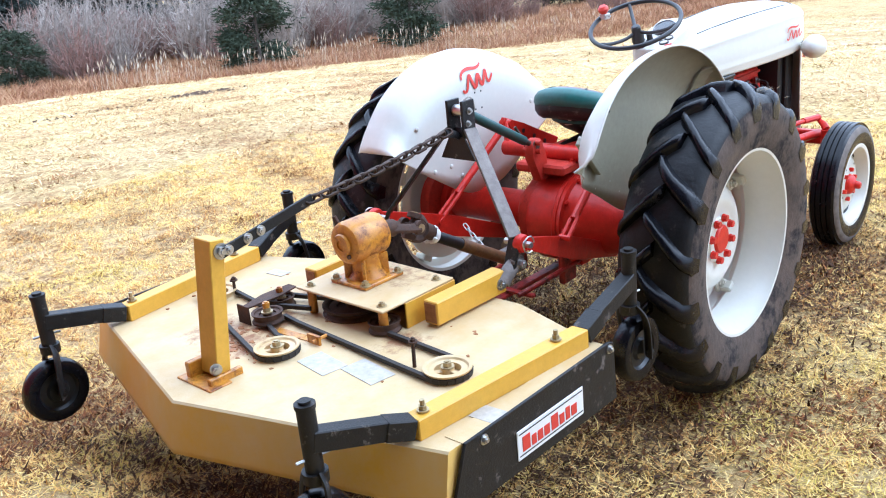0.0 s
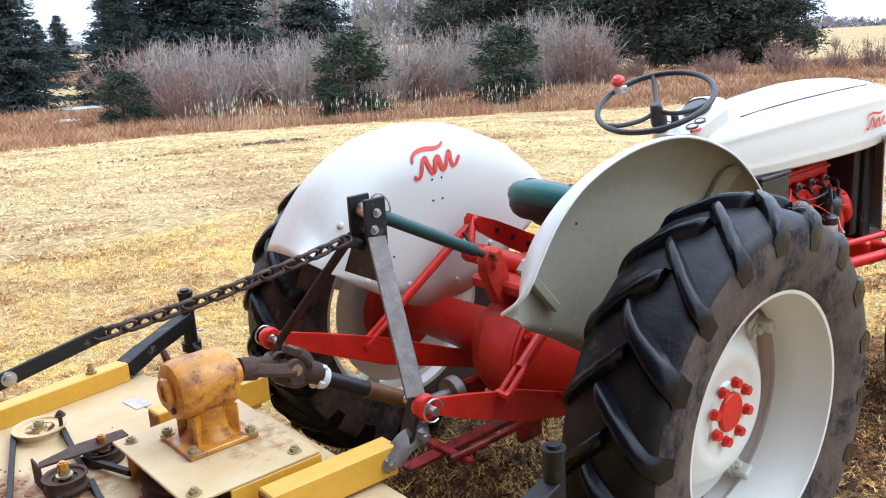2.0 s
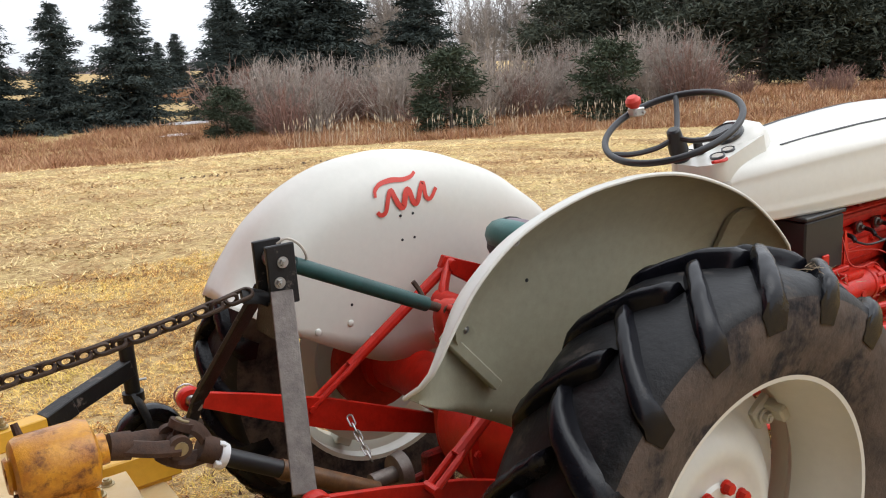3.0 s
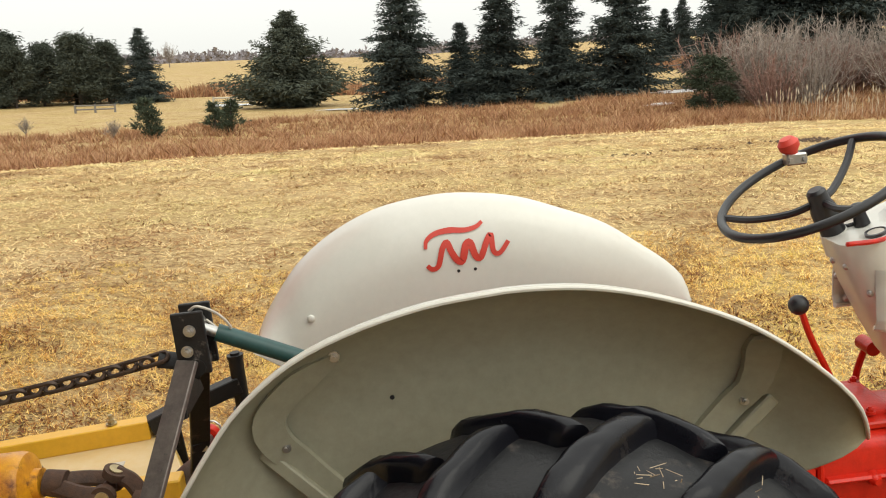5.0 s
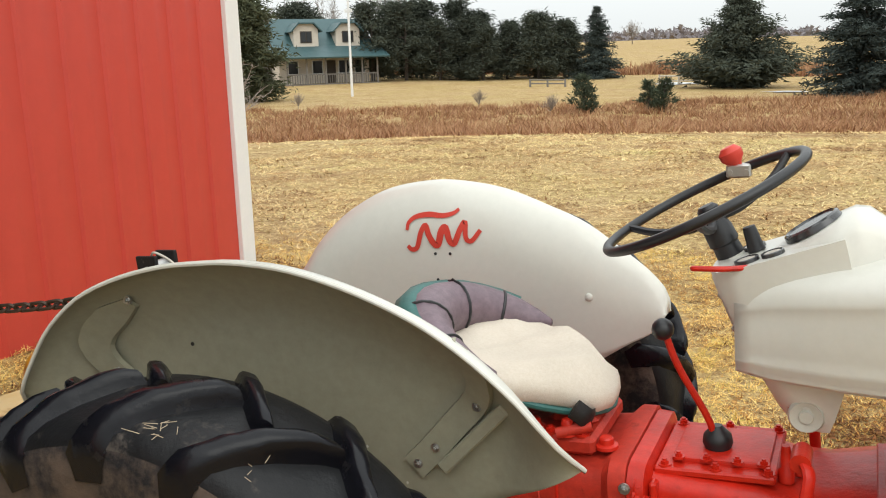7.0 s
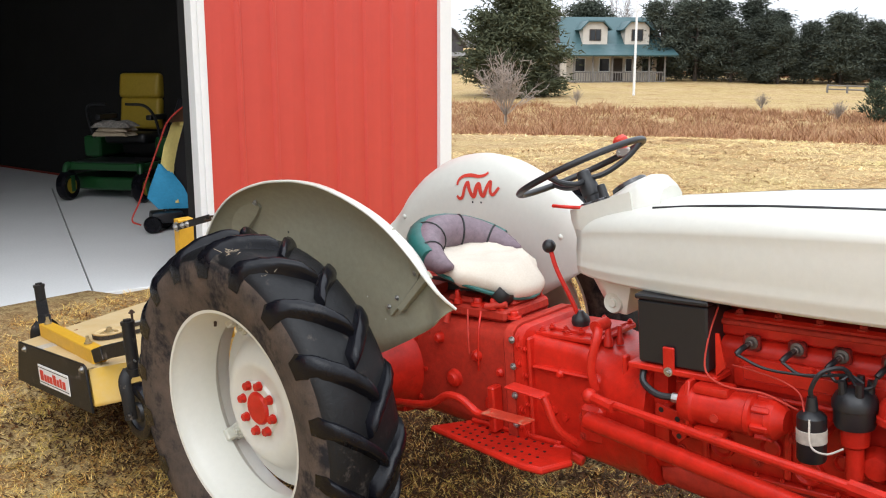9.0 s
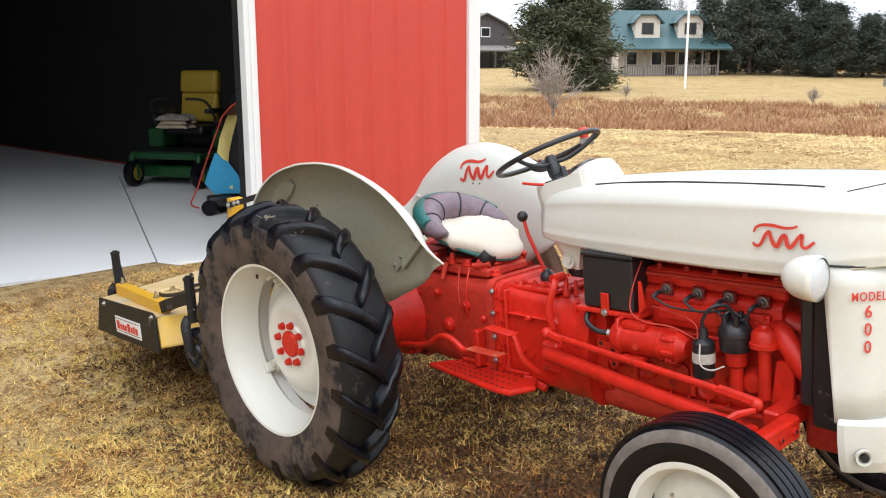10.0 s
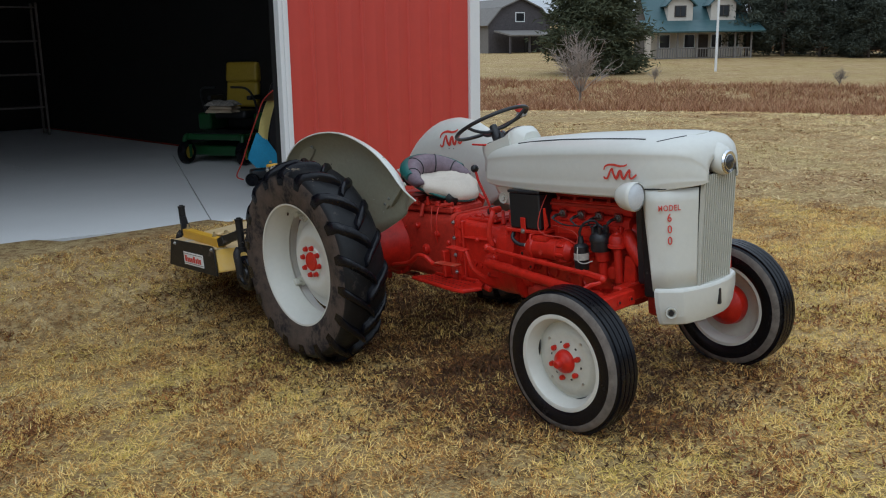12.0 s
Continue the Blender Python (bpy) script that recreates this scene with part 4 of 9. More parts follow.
def build_old_barn():
    m = Matrix.Translation((-65.0, 65.0, float(ground_z(-65, 65)) - 0.1)) @ pose(0, 0, 0, 0, 0, 82)
    h = empty_thing("old_barn", m, "weathered grey wooden barn far behind the trees", "barn")
    part("wall", boxed(-4, 4, 0, 9, 0, 3.0), WOODGREY, h)
    bm = B()
    for a, b in (((-4.4, 2.8), (-2.6, 4.6)), ((-2.6, 4.6), (0, 5.6)), ((0, 5.6), (2.6, 4.6)), ((2.6, 4.6), (4.4, 2.8))):
        ln = math.hypot(b[0] - a[0], b[1] - a[1])
        box(bm, 0, ln, -0.4, 9.4, -0.06, 0.06, m=Matrix.Translation((a[0], 0, a[1])) @ Matrix.Rotation(-math.atan2(b[1] - a[1], b[0] - a[0]), 4, "Y"))
    part("roof", bm, WOODGREY, h)
    pm = Matrix(((1, 0, 0, 0), (0, 0, 1, 0.0), (0, 1, 0, 0), (0, 0, 0, 1)))
    part("gable", plate(B(), [(-4, 3.003), (4, 3.003), (2.6, 4.55), (0, 5.5), (-2.6, 4.55)], -0.02, 0.2, pm), OLDWOOD, h)
    part("board_front", boxed(-4.0, 4.0, -0.04, -0.003, 0.0, 3.0), OLDWOOD, h, "dark weathered board front")
    w = part("window", boxed(-0.6, 0.6, -0.05, 0.005, 3.2, 4.2), WHITE, h)
    part("pane", boxed(-0.5, 0.5, -0.07, -0.053, 3.3, 4.1), GLASSY, w)
    part("doorway", boxed(0.5, 3.4, -0.07, -0.043, 0, 2.1), GLASSY, h)
    shed = part("lean_to", boxed(-3.6, 3.8, -3.2, -0.08, 2.25, 2.40, m=Matrix.Rotation(math.radians(9), 4, "X")), WOODGREY, h, "sagging lean-to roof")
    for x in (-3.4, -1.0, 1.4, 3.6):
        part("post", boxed(x - 0.09, x + 0.09, -3.1, -2.92, -0.2, 1.78), OLDWOOD, shed)


build_old_barn()


def build_fences():
    def fence(x0, y0, x1, y1, posts, h=1.1, mat=WOODGREY, label="grey split-rail fence on the far lawn"):
        f = empty_thing("rail_fence", Matrix.Translation((x0, y0, float(ground_z(x0, y0)))), label, "fence", "rail fences")
        px, py, pz = [], [], []
        for k in range(posts):
            s = k / (posts - 1)
            x, y = x0 + (x1 - x0) * s, y0 + (y1 - y0) * s
            px.append(x - x0), py.append(y - y0), pz.append(float(ground_z(x, y) - ground_z(x0, y0)))
            part("post", rod(B(), (px[-1], py[-1], pz[-1] - 0.2), (px[-1], py[-1], pz[-1] + h), 0.08, 0.07, 8), mat, f)
        for k in range(posts - 1):
            for z in (0.42 * h, 0.86 * h):
                part("rail", rod(B(), (px[k], py[k], pz[k] + z), (px[k + 1], py[k + 1], pz[k + 1] + z), 0.055, 0.05, 6), mat, f)

    fence(-21.8, 58.6, -19.3, 58.8, 3, 0.55)
    fence(-13.3, 60.9, -10.7, 60.9, 3, 0.7, STICKER)
    fence(-9.5, 63.8, -6.2, 64.1, 3, 1.0)
    fence(18.0, 66.0, 30.0, 62.0, 5, 1.6)
    fence(10.5, 66.0, 14.5, 64.0, 3, 1.5)


build_fences()


def puddle(seed, x, y, rx, ry):
    """A thin uneven sheet of ice lying on the grass."""
    rng = random.Random(seed)
    bm = B()
    c = bm.verts.new((0, 0, 0.10))
    ring = []
    for k in range(22):
        a = 2 * math.pi * k / 22
        r = rng.uniform(0.6, 1.15)
        px, py = math.cos(a) * rx * r, math.sin(a) * ry * r
        ring.append(bm.verts.new((px, py, float(ground_z(x + px, y + py) - ground_z(x, y)) + 0.05)))
    for a, b in zip(ring, ring[1:] + ring[:1]):
        bm.faces.new((c, a, b))
    ob = part("puddle", bm, ICE)
    ob.matrix_world = Matrix.Translation((x, y, float(ground_z(x, y))))
    tagged(ob, "pale frozen puddle on the far lawn", "puddle", "puddles")


for k, (x, y, rx, ry) in enumerate(((-4.2, 51.9, 1.3, 0.6), (-12.3, 62.2, 1.7, 1.6), (2.4, 48.6, 0.8, 0.7), (11.2, 38.6, 0.8, 0.7), (14.0, 45.6, 1.5, 1.6))):
    puddle(50 + k, x, y, rx, ry)
x, y = -29.9, 48.1
pole = empty_thing("flagpole", Matrix.Translation((x, y, float(ground_z(x, y)))), "tall thin white pole on the lawn", "pole")
part("shaft", rod(B(), (0, 0, -0.3), (0, 0, 11.0), 0.085, 0.06, 10), WHITE, pole)
part("bracket", boxed(-0.25, 0.25, -0.05, 0.05, 5.2, 5.4, 0.01), WHITE, pole)


# ---- the tractor ----
TRACTOR_M = Matrix(((0.998, -0.0196, -0.0602, 0.021), (0.0174, 0.9992, -0.037, 0.0435), (0.0609, 0.0358, 0.9975, 0.0292), (0, 0, 0, 1)))
# its frame: x ahead from the rear axle, y to its left, z up from the ground under the tyres
tractor = empty_thing("tractor", TRACTOR_M, "vintage red and ivory farm tractor parked on the lawn", "tractor")


def rear_wheel(s):
    """s: -1 for the right wheel, 1 for the left; its outer side faces s * y."""
    c = Vector((0.024, s * 0.755, 0.608))
    bm = B()
    rim = [(0.352, 0.118), (0.372, 0.121), (0.386, 0.126), (0.389, 0.121), (0.380, 0.112), (0.369, 0.104), (0.366, 0.098), (0.361, 0.096), (0.360, 0.066), (0.345, 0.060), (0.341, 0.050), (0.329, 0.046), (0.327, 0.030), (0.331, 0.022), (0.331, 0.0), (0.327, -0.01),
           (0.338, -0.040), (0.350, -0.052), (0.366, -0.062), (0.369, -0.104), (0.380, -0.112), (0.386, -0.126), (0.352, -0.118), (0.350, -0.07), (0.320, -0.04), (0.320, 0.03), (0.348, 0.085)]
    lathe(bm, [(r, s * h) for r, h in rim], c, n=72, close=True)
    wheel = part("rear_wheel", bm, IVORY, tractor, "ivory steel rear wheel rim", 40)
    bm = B()
    disc = [(0.0, 0.004), (0.085, 0.004), (0.092, -0.004), (0.128, -0.004), (0.142, 0.004), (0.165, 0.002), (0.198, -0.016), (0.226, -0.045), (0.243, -0.072), (0.262, -0.082), (0.304, -0.085), (0.304, -0.095), (0.24, -0.088), (0.2, -0.03), (0.1, -0.02), (0.0, -0.02)]
    lathe(bm, [(r, s * h) for r, h in disc], c, n=56)
    part("wheel_disc", bm, IVORY, wheel, "", 40)
    bm = B()
    lathe(bm, [(0, s * 0.014), (0.050, s * 0.014), (0.056, s * 0.009), (0.058, s * 0.002), (0, s * 0.002)], c, n=28)
    part("hub_cap", bm, RED, wheel, "red painted hub centre")
    for k in range(8):
        a = 2 * math.pi * (k + 0.5) / 8 + 0.15
        p = c + Vector((math.cos(a) * 0.083, s * 0.003, math.sin(a) * 0.083))
        bm = B()
        rod(bm, p, p + Vector((0, s * 0.005, 0)), 0.0165, n=12)
        rod(bm, p, p + Vector((0, s * 0.020, 0)), 0.0145, 0.0135, 6)
        part("wheel_bolt", bm, RED, wheel, "red wheel bolt")
    for k in range(4):
        a = math.radians(20 + 90 * k + (12 if s < 0 else 40))
        bm = B()
        m = Matrix.Translation(c) @ Matrix.Rotation(-a, 4, "Y")
        box(bm, 0.262, 0.330, s * -0.078 - 0.012, s * -0.078 + 0.012, -0.03, 0.03, 0.005, m)
        box(bm, 0.298, 0.328, s * -0.05 - 0.03, s * -0.05 + 0.03, -0.022, 0.022, 0.005, m)
        q = m @ Vector((0.285, s * -0.062, 0))
        bolt(bm, q, (0, s, 0), 0.013, 0.014)
        part("rim_clamp", bm, IVORY_DULL, wheel)
    bm = B()
    a = math.radians(118)
    p = c + Vector((math.cos(a) * 0.338, s * 0.03, math.sin(a) * 0.338))
    rod(bm, p, p + Vector((-math.cos(a) * 0.03, s * 0.012, -math.sin(a) * 0.03)), 0.006, 0.005, 8)
    part("valve", bm, RUSTY, wheel)
    # tyre: carcass with a muddy sidewall ring and heavy chevron bars
    bm = B()
    carcass = [(0.352, 0.115), (0.372, 0.124), (0.398, 0.130), (0.43, 0.138), (0.465, 0.143), (0.50, 0.142), (0.527, 0.137), (0.546, 0.124), (0.558, 0.10), (0.566, 0.06), (0.571, 0.0)]
    carcass = carcass + [(r, -h) for r, h in carcass[-2::-1]]
    lathe(bm, [(r, s * h) for r, h in carcass], c, n=96)
    tyre = part("tyre", bm, RUBBER, wheel, "cracked black tractor tyre with worn chevron lugs", 40)
    tyre.data.materials.append(MUD_RUBBER)
    tyre.data.materials.append(TREADBED)
    for f_ in tyre.data.polygons:
        q = f_.center - c
        r = math.hypot(q.x, q.z)
        if r > 0.36:
            f_.material_index = 1 if r < 0.53 else 2
    rng = random.Random(7 + s)
    bars = 18
    for k in range(2 * bars):
        side = 1 if k % 2 else -1
        a0 = 2 * math.pi * (k // 2 + (0.5 if side > 0 else 0.0)) / bars + math.radians(5.5)
        wob, bend = rng.uniform(-0.014, 0.014), rng.uniform(-0.012, 0.012)
        low = rng.uniform(-0.007, 0.002)
        loops, worn = [], rng.uniform(0.85, 1.2)
        for i in range(15):
            u = min(1.0, i / 12)
            y = side * (-0.022 + 0.164 * u + 0.002 * max(0, i - 12))
            sweep = 0.27 * u ** 0.9 + wob * u + bend * math.sin(5.5 * u)
            crown = 0.609 - 2.5 * y * y
            top = crown + low + rng.uniform(-0.0025, 0.0025)
            base = 0.572 - 1.3 * y * y - (0 if u < 0.8 else (u - 0.8) * 0.12)
            if u > 0.9:
                top -= (u - 0.9) * 0.16
            if u < 0.06:
                top -= 0.006
            top = max(top, base + 0.005)
            if i > 12:
                base -= 0.022 * (i - 12)
                top = base + 0.012 - 0.005 * (i - 12)
                worn *= 0.86
            wt, wb = (0.019 + 0.007 * u + rng.uniform(-0.0015, 0.0015)) * worn, (0.031 + 0.009 * u) * worn
            row = []
            for r, w in ((base - 0.004, -wb), (base + 0.4 * (top - base), -wt * 1.18), (top - 0.006, -wt), (top, -wt * 0.62), (top + 0.001, 0.0), (top, wt * 0.62), (top - 0.006, wt), (base + 0.4 * (top - base), wt * 1.18), (base - 0.004, wb)):
                a = a0 + sweep + w / 0.6
                row.append(c + Vector((math.cos(a) * r, s * y, math.sin(a) * r)))
            loops.append(row)
        bm = B()
        rings(bm, loops)
        part("tread_bar", bm, RUBBER, wheel, "", 50)
    return wheel


rear_wheel(-1)
rear_wheel(1)


def front_wheel(s):
    c = Vector((1.870, -0.605, 0.328)) if s < 0 else Vector((1.918, 0.622, 0.312))
    bm = B()
    rim = [(0.205, 0.066), (0.222, 0.070), (0.231, 0.066), (0.222, 0.058), (0.212, 0.05), (0.209, 0.03), (0.192, 0.02), (0.192, -0.02), (0.209, -0.04), (0.222, -0.058), (0.231, -0.066), (0.205, -0.066), (0.182, -0.02), (0.182, 0.02)]
    lathe(bm, [(r, s * h) for r, h in rim], c, n=56, close=True)
    wheel = part("front_wheel", bm, IVORY, tractor, "ivory steel front wheel rim", 40)
    bm = B()
    disc = [(0.0, 0.03), (0.075, 0.03), (0.088, 0.022), (0.12, 0.024), (0.145, 0.020), (0.160, 0.004), (0.176, -0.004), (0.186, -0.004), (0.186, -0.012), (0.15, -0.005), (0.1, 0.012), (0, 0.012)]
    lathe(bm, [(r, s * h) for r, h in disc], c, n=48)
    part("wheel_disc", bm, IVORY_DULL, wheel, "chipped ivory wheel disc", 40)
    # raised black arcs painted for the shaded gaps between disc and rim
    bm = B()
    for k in range(3):
        a0 = 2 * math.pi * k / 3 + 0.9
        tube(bm, [c + Vector((math.cos(a0 + d * 0.09) * 0.186, s * 0.004, math.sin(a0 + d * 0.09) * 0.186)) for d in range(-3, 4)], [0.003, 0.006, 0.008, 0.009, 0.008, 0.006, 0.003], 6)
    part("weld", bm, PLASTIC, wheel, "black arc painted for the shaded gap beside the disc")
    bm = B()
    hub = [(0.0, 0.096), (0.014, 0.095), (0.020, 0.088), (0.022, 0.068), (0.030, 0.062), (0.044, 0.056), (0.052, 0.046), (0.056, 0.030), (0, 0.03)]
    lathe(bm, [(r, s * h) for r, h in hub], c, n=28)
    lathe(bm, [(0.0, s * -0.10), (0.05, s * -0.10), (0.07, s * -0.09), (0.105, s * -0.06), (0.112, s * -0.02), (0.10, s * 0.008), (0, s * 0.008)], c, n=28)
    part("hub", bm, RED, wheel, "red front wheel hub")
    for k in range(6):
        a = 2 * math.pi * k / 6 + 0.3
        p = c + Vector((math.cos(a) * 0.080, s * 0.026, math.sin(a) * 0.080))
        part("wheel_bolt", rod(B(), p, p + Vector((0, s * 0.02, 0)), 0.0125, 0.0115, 6), RED, wheel, "red wheel bolt")
    for k in range(6):
        a = 2 * math.pi * k / 6 + 0.3 + math.pi / 6
        p = c + Vector((math.cos(a) * 0.086, s * 0.0215, math.sin(a) * 0.086))
        part("bolt_hole", rod(B(), p, p + Vector((0, s * 0.003, 0)), 0.006, n=8), PLASTIC, wheel)
    for k in range(4):
        a = 2 * math.pi * k / 4 + 0.8
        p = c + Vector((math.cos(a) * 0.13, s * 0.0222, math.sin(a) * 0.13))
        part("rivet", rod(B(), p, p + Vector((0, s * 0.005, 0)), 0.006, n=8), STEEL, wheel)
    bm = B()
    prof = [(0.207, 0.058), (0.228, 0.070), (0.255, 0.077), (0.285, 0.078), (0.306, 0.072), (0.318, 0.062), (0.326, 0.05)]
    for y in (0.042, 0.014, -0.014, -0.042):
        prof += [(0.337, y + 0.011), (0.338, y), (0.337, y - 0.011), (0.327, y - 0.0125), (0.327, y - 0.0155)]
    prof = prof[:-2] + [(0.326, -0.05), (0.318, -0.062), (0.306, -0.072), (0.285, -0.078), (0.255, -0.077), (0.228, -0.070), (0.207, -0.058)]
    lathe(bm, [(r, s * h) for r, h in prof], c, n=64)
    tyre = part("tyre", bm, RUBBER, wheel, "ribbed black front tyre with scuffed grey sidewall", 40)
    tyre.data.materials.append(FRONT_WALL)
    for f_ in tyre.data.polygons:
        q = f_.center - c
        if abs(q.y) > 0.06 and 0.28 < math.hypot(q.x, q.z) < 0.318:
            f_.material_index = 1


front_wheel(-1)
front_wheel(1)


def straw_wisp(x, y, seed, n):
    """Bits of dry straw caught on the tread."""
    rng = random.Random(seed)
    bm = B()
    z = 0.608 + math.sqrt((0.600 if y > -0.85 else 0.572) ** 2 - (x - 0.024) ** 2)
    for k in range(n):
        a, ln = rng.uniform(0, 2 * math.pi), rng.uniform(0.008, 0.026)
        p = Vector((x + rng.gauss(0, 0.014), y + rng.gauss(0, 0.014), z + rng.uniform(-0.002, 0.008)))
        q = p + Vector((math.cos(a) * ln, math.sin(a) * ln, rng.uniform(-0.004, 0.012)))
        rod(bm, p, q, 0.0007, 0.0005, 4)
    ob = part("straw_wisp", bm, BAG)
    ob.matrix_world = TRACTOR_M
    tagged(ob, "wisp of dry straw caught on the tyre's tread", "straw", "straw on the tyre")


straw_wisp(0.15, -0.872, 3, 14)
straw_wisp(0.30, -0.87, 4, 4)

# ---- fenders ----
LIP_RIGHT = [(-0.583, 1.002), (-0.560, 1.038), (-0.535, 1.076), (-0.49, 1.137), (-0.43, 1.205), (-0.34, 1.269), (-0.236, 1.309), (-0.12, 1.334), (-0.03, 1.341), (0.05, 1.342), (0.16, 1.329), (0.275, 1.296), (0.39, 1.246), (0.475, 1.191), (0.55, 1.126), (0.602, 1.069), (0.636, 1.010), (0.662, 0.958)]
LIP = [(-0.565, 0.995), (-0.535, 1.05), (-0.48, 1.125), (-0.415, 1.196), (-0.312, 1.267), (-0.19, 1.317), (-0.05, 1.338), (0.055, 1.336), (0.19, 1.312), (0.315, 1.264), (0.42, 1.216), (0.515, 1.146), (0.592, 1.053), (0.645, 0.99), (0.672, 0.95)]
LOW_RIGHT = [(-0.583, 1.002), (-0.45, 0.915), (-0.30, 0.83), (-0.10, 0.712), (0.04, 0.70), (0.18, 0.712), (0.35, 0.785), (0.52, 0.872), (0.60, 0.920), (0.662, 0.958)]
LOW = [(-0.565, 0.995), (-0.45, 0.915), (-0.30, 0.82), (-0.10, 0.712), (0.04, 0.70), (0.18, 0.712), (0.36, 0.79), (0.54, 0.882), (0.672, 0.95)]
LIP_LEFT = LIP[:12] + [(0.585, 1.09), (0.63, 1.035), (0.636, 0.985)]
LOW_LEFT = LOW[:6] + [(0.36, 0.80), (0.53, 0.90), (0.60, 0.937), (0.636, 0.985)]
CROWN, Y_IN = 0.165, 0.402


def rings_mesh(rows):
    bm = B()
    rings(bm, rows)
    return bm


def along(pts, u):
    """The point at the share u of a smooth line's length."""
    ps = smooth_path([(p[0], 0, p[1]) for p in pts], 8)
    ls = [0.0]
    for a, b in zip(ps, ps[1:]):
        ls.append(ls[-1] + (b - a).length)
    t = u * ls[-1]
    for k in range(1, len(ps)):
        if ls[k] >= t - 1e-9:
            return ps[k - 1].lerp(ps[k], (t - ls[k - 1]) / max(1e-9, ls[k] - ls[k - 1]))
    return ps[-1]


def lip_y(x, s):
    return 0.54 - 0.04 * x - 15 * max(0.0, x - 0.595) ** 2 - 25 * max(0.0, -0.535 - x) ** 2 if s < 0 else 0.523 - 0.118 * x


def panel_y(x, s):
    return 0.400 - 0.037 * x if s < 0 else Y_IN


def crown_y(x, s, t):
    """Out from the flat panel at t = a quarter turn to the lip at t = 0."""
    yi = panel_y(x, s)
    return yi + (lip_y(x, s) - yi) * (1 - math.sin(t)) ** (0.68 if s < 0 else 1.0)


def fender(s):
    bm = B()
    n, loops = 46, []
    lips = []
    for i in range(n + 1):
        u = i / n
        a, low = along(LIP_RIGHT if s < 0 else LIP_LEFT, u), along(LOW_RIGHT if s < 0 else LOW_LEFT, u)
        yl = lip_y(a.x, s)
        d = (low - a)
        ln = max(1e-4, d.length)
        row = [Vector((a.x, s * (yl + 0.003), a.z - 0.007)), Vector((a.x, s * yl, a.z))]
        crown = min(CROWN, ln * 0.8)
        # the ends stay flared out to the lip
        flare = 0.0 if s > 0 else max(0.0, 1 - u / 0.17, (u - 0.83) / 0.17) ** 1.4
        for k in range(1, 8):
            t = math.pi / 2 * k / 7
            p = a + d / ln * crown * (1 - math.cos(t))
            y = crown_y(p.x, s, t)
            row.append(Vector((p.x, s * (y + (yl - y) * flare), p.z)))
        for k in range(1, 7):
            p = (a + d / ln * crown).lerp(low, k / 6)
            y = panel_y(p.x, s)
            row.append(Vector((p.x, s * (y + (yl - y) * flare), p.z)))
        lips.append(Vector((a.x, s * (yl + 0.001), a.z - 0.003)))
        loops.append(row)
    rings(bm, loops, close=False)
    f_ = part("fender", bm, IVORY, tractor, "ivory sheet-steel clamshell rear fender", 50)
    # wheel-side skin: grime, and the overhang's shade put into a darker ivory
    f_.data.materials.append(GRIMY_SHADED)
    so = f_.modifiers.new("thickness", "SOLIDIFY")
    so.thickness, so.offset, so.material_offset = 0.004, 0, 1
    part("rolled_edge", tube(B(), lips, 0.0042, 8), IVORY, f_)
    # pressed straps and brackets on the wheel side
    for pts in () if s > 0 else (((-0.275, 1.238), (-0.345, 1.198), (-0.398, 1.145), (-0.398, 1.085), (-0.355, 1.018), (-0.295, 0.945)), ((0.452, 1.195), (0.464, 1.155), (0.468, 1.105), (0.455, 1.055), (0.395, 0.990), (0.345, 0.938), (0.305, 0.90))):
        path = smooth_path([(p[0], 0, p[1]) for p in pts], 5)
        rows = []
        for i, p in enumerate(path):
            d = path[min(i + 1, len(path) - 1)] - path[max(i - 1, 0)]
            o = Vector((-d.z, 0, d.x)).normalized() * 0.028 * min(1.0, 0.45 + 0.14 * i)
            rows.append([Vector((q.x, s * (fender_y(q.x, q.z, s) + e), q.z)) for q, e in ((p - o, 0.0025), (p - o * 0.93, 0.014), (p + o * 0.93, 0.014), (p + o, 0.0025))])
        part("strap", rings_mesh(rows), GRIMY_SHADED, f_)
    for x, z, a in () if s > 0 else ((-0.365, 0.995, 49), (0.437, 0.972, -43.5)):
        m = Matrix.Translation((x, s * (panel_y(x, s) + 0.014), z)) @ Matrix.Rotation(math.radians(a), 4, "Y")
        part("bracket", boxed(-0.095, 0.095, -0.014, 0.014, -0.013, 0.013, 0.003, m), GRIMY_SHADED, f_, "folded channel bracket")
    for x, z in () if s > 0 else ((-0.275, 1.245), (-0.385, 1.073), (0.452, 1.038), (0.355, 0.945), (0.315, 0.91)):
        part("bolt", bolt(B(), (x, s * (fender_y(x, z, s) + 0.012), z), (0, s, 0), 0.0065, 0.005), STEEL, f_)
    for x, z in ((-0.40, 1.070), (0.437, 1.030), (-0.31, 0.86), (-0.20, 0.86), (-0.13, 0.80), (0.20, 0.93), (0.28, 0.86), (0.10, 0.76)):
        part("rivet", ball(B(), (x, s * (panel_y(x, s) - 0.003), z), 0.011, 10, (1, 0.5, 1)), IVORY, f_)
    for x, z in ((-0.19, 1.13),) if s < 0 else ((0.005, 1.150), (0.05, 1.150), (0.005, 1.075), (0.05, 1.075), (-0.19, 0.915)):
        yy = fender_y(x, z, s)
        part("hole", rod(B(), (x, s * (yy - 0.0032), z), (x, s * (yy + 0.0032), z), 0.0045, n=8), PLASTIC, f_, "small open bolt hole")
    return f_


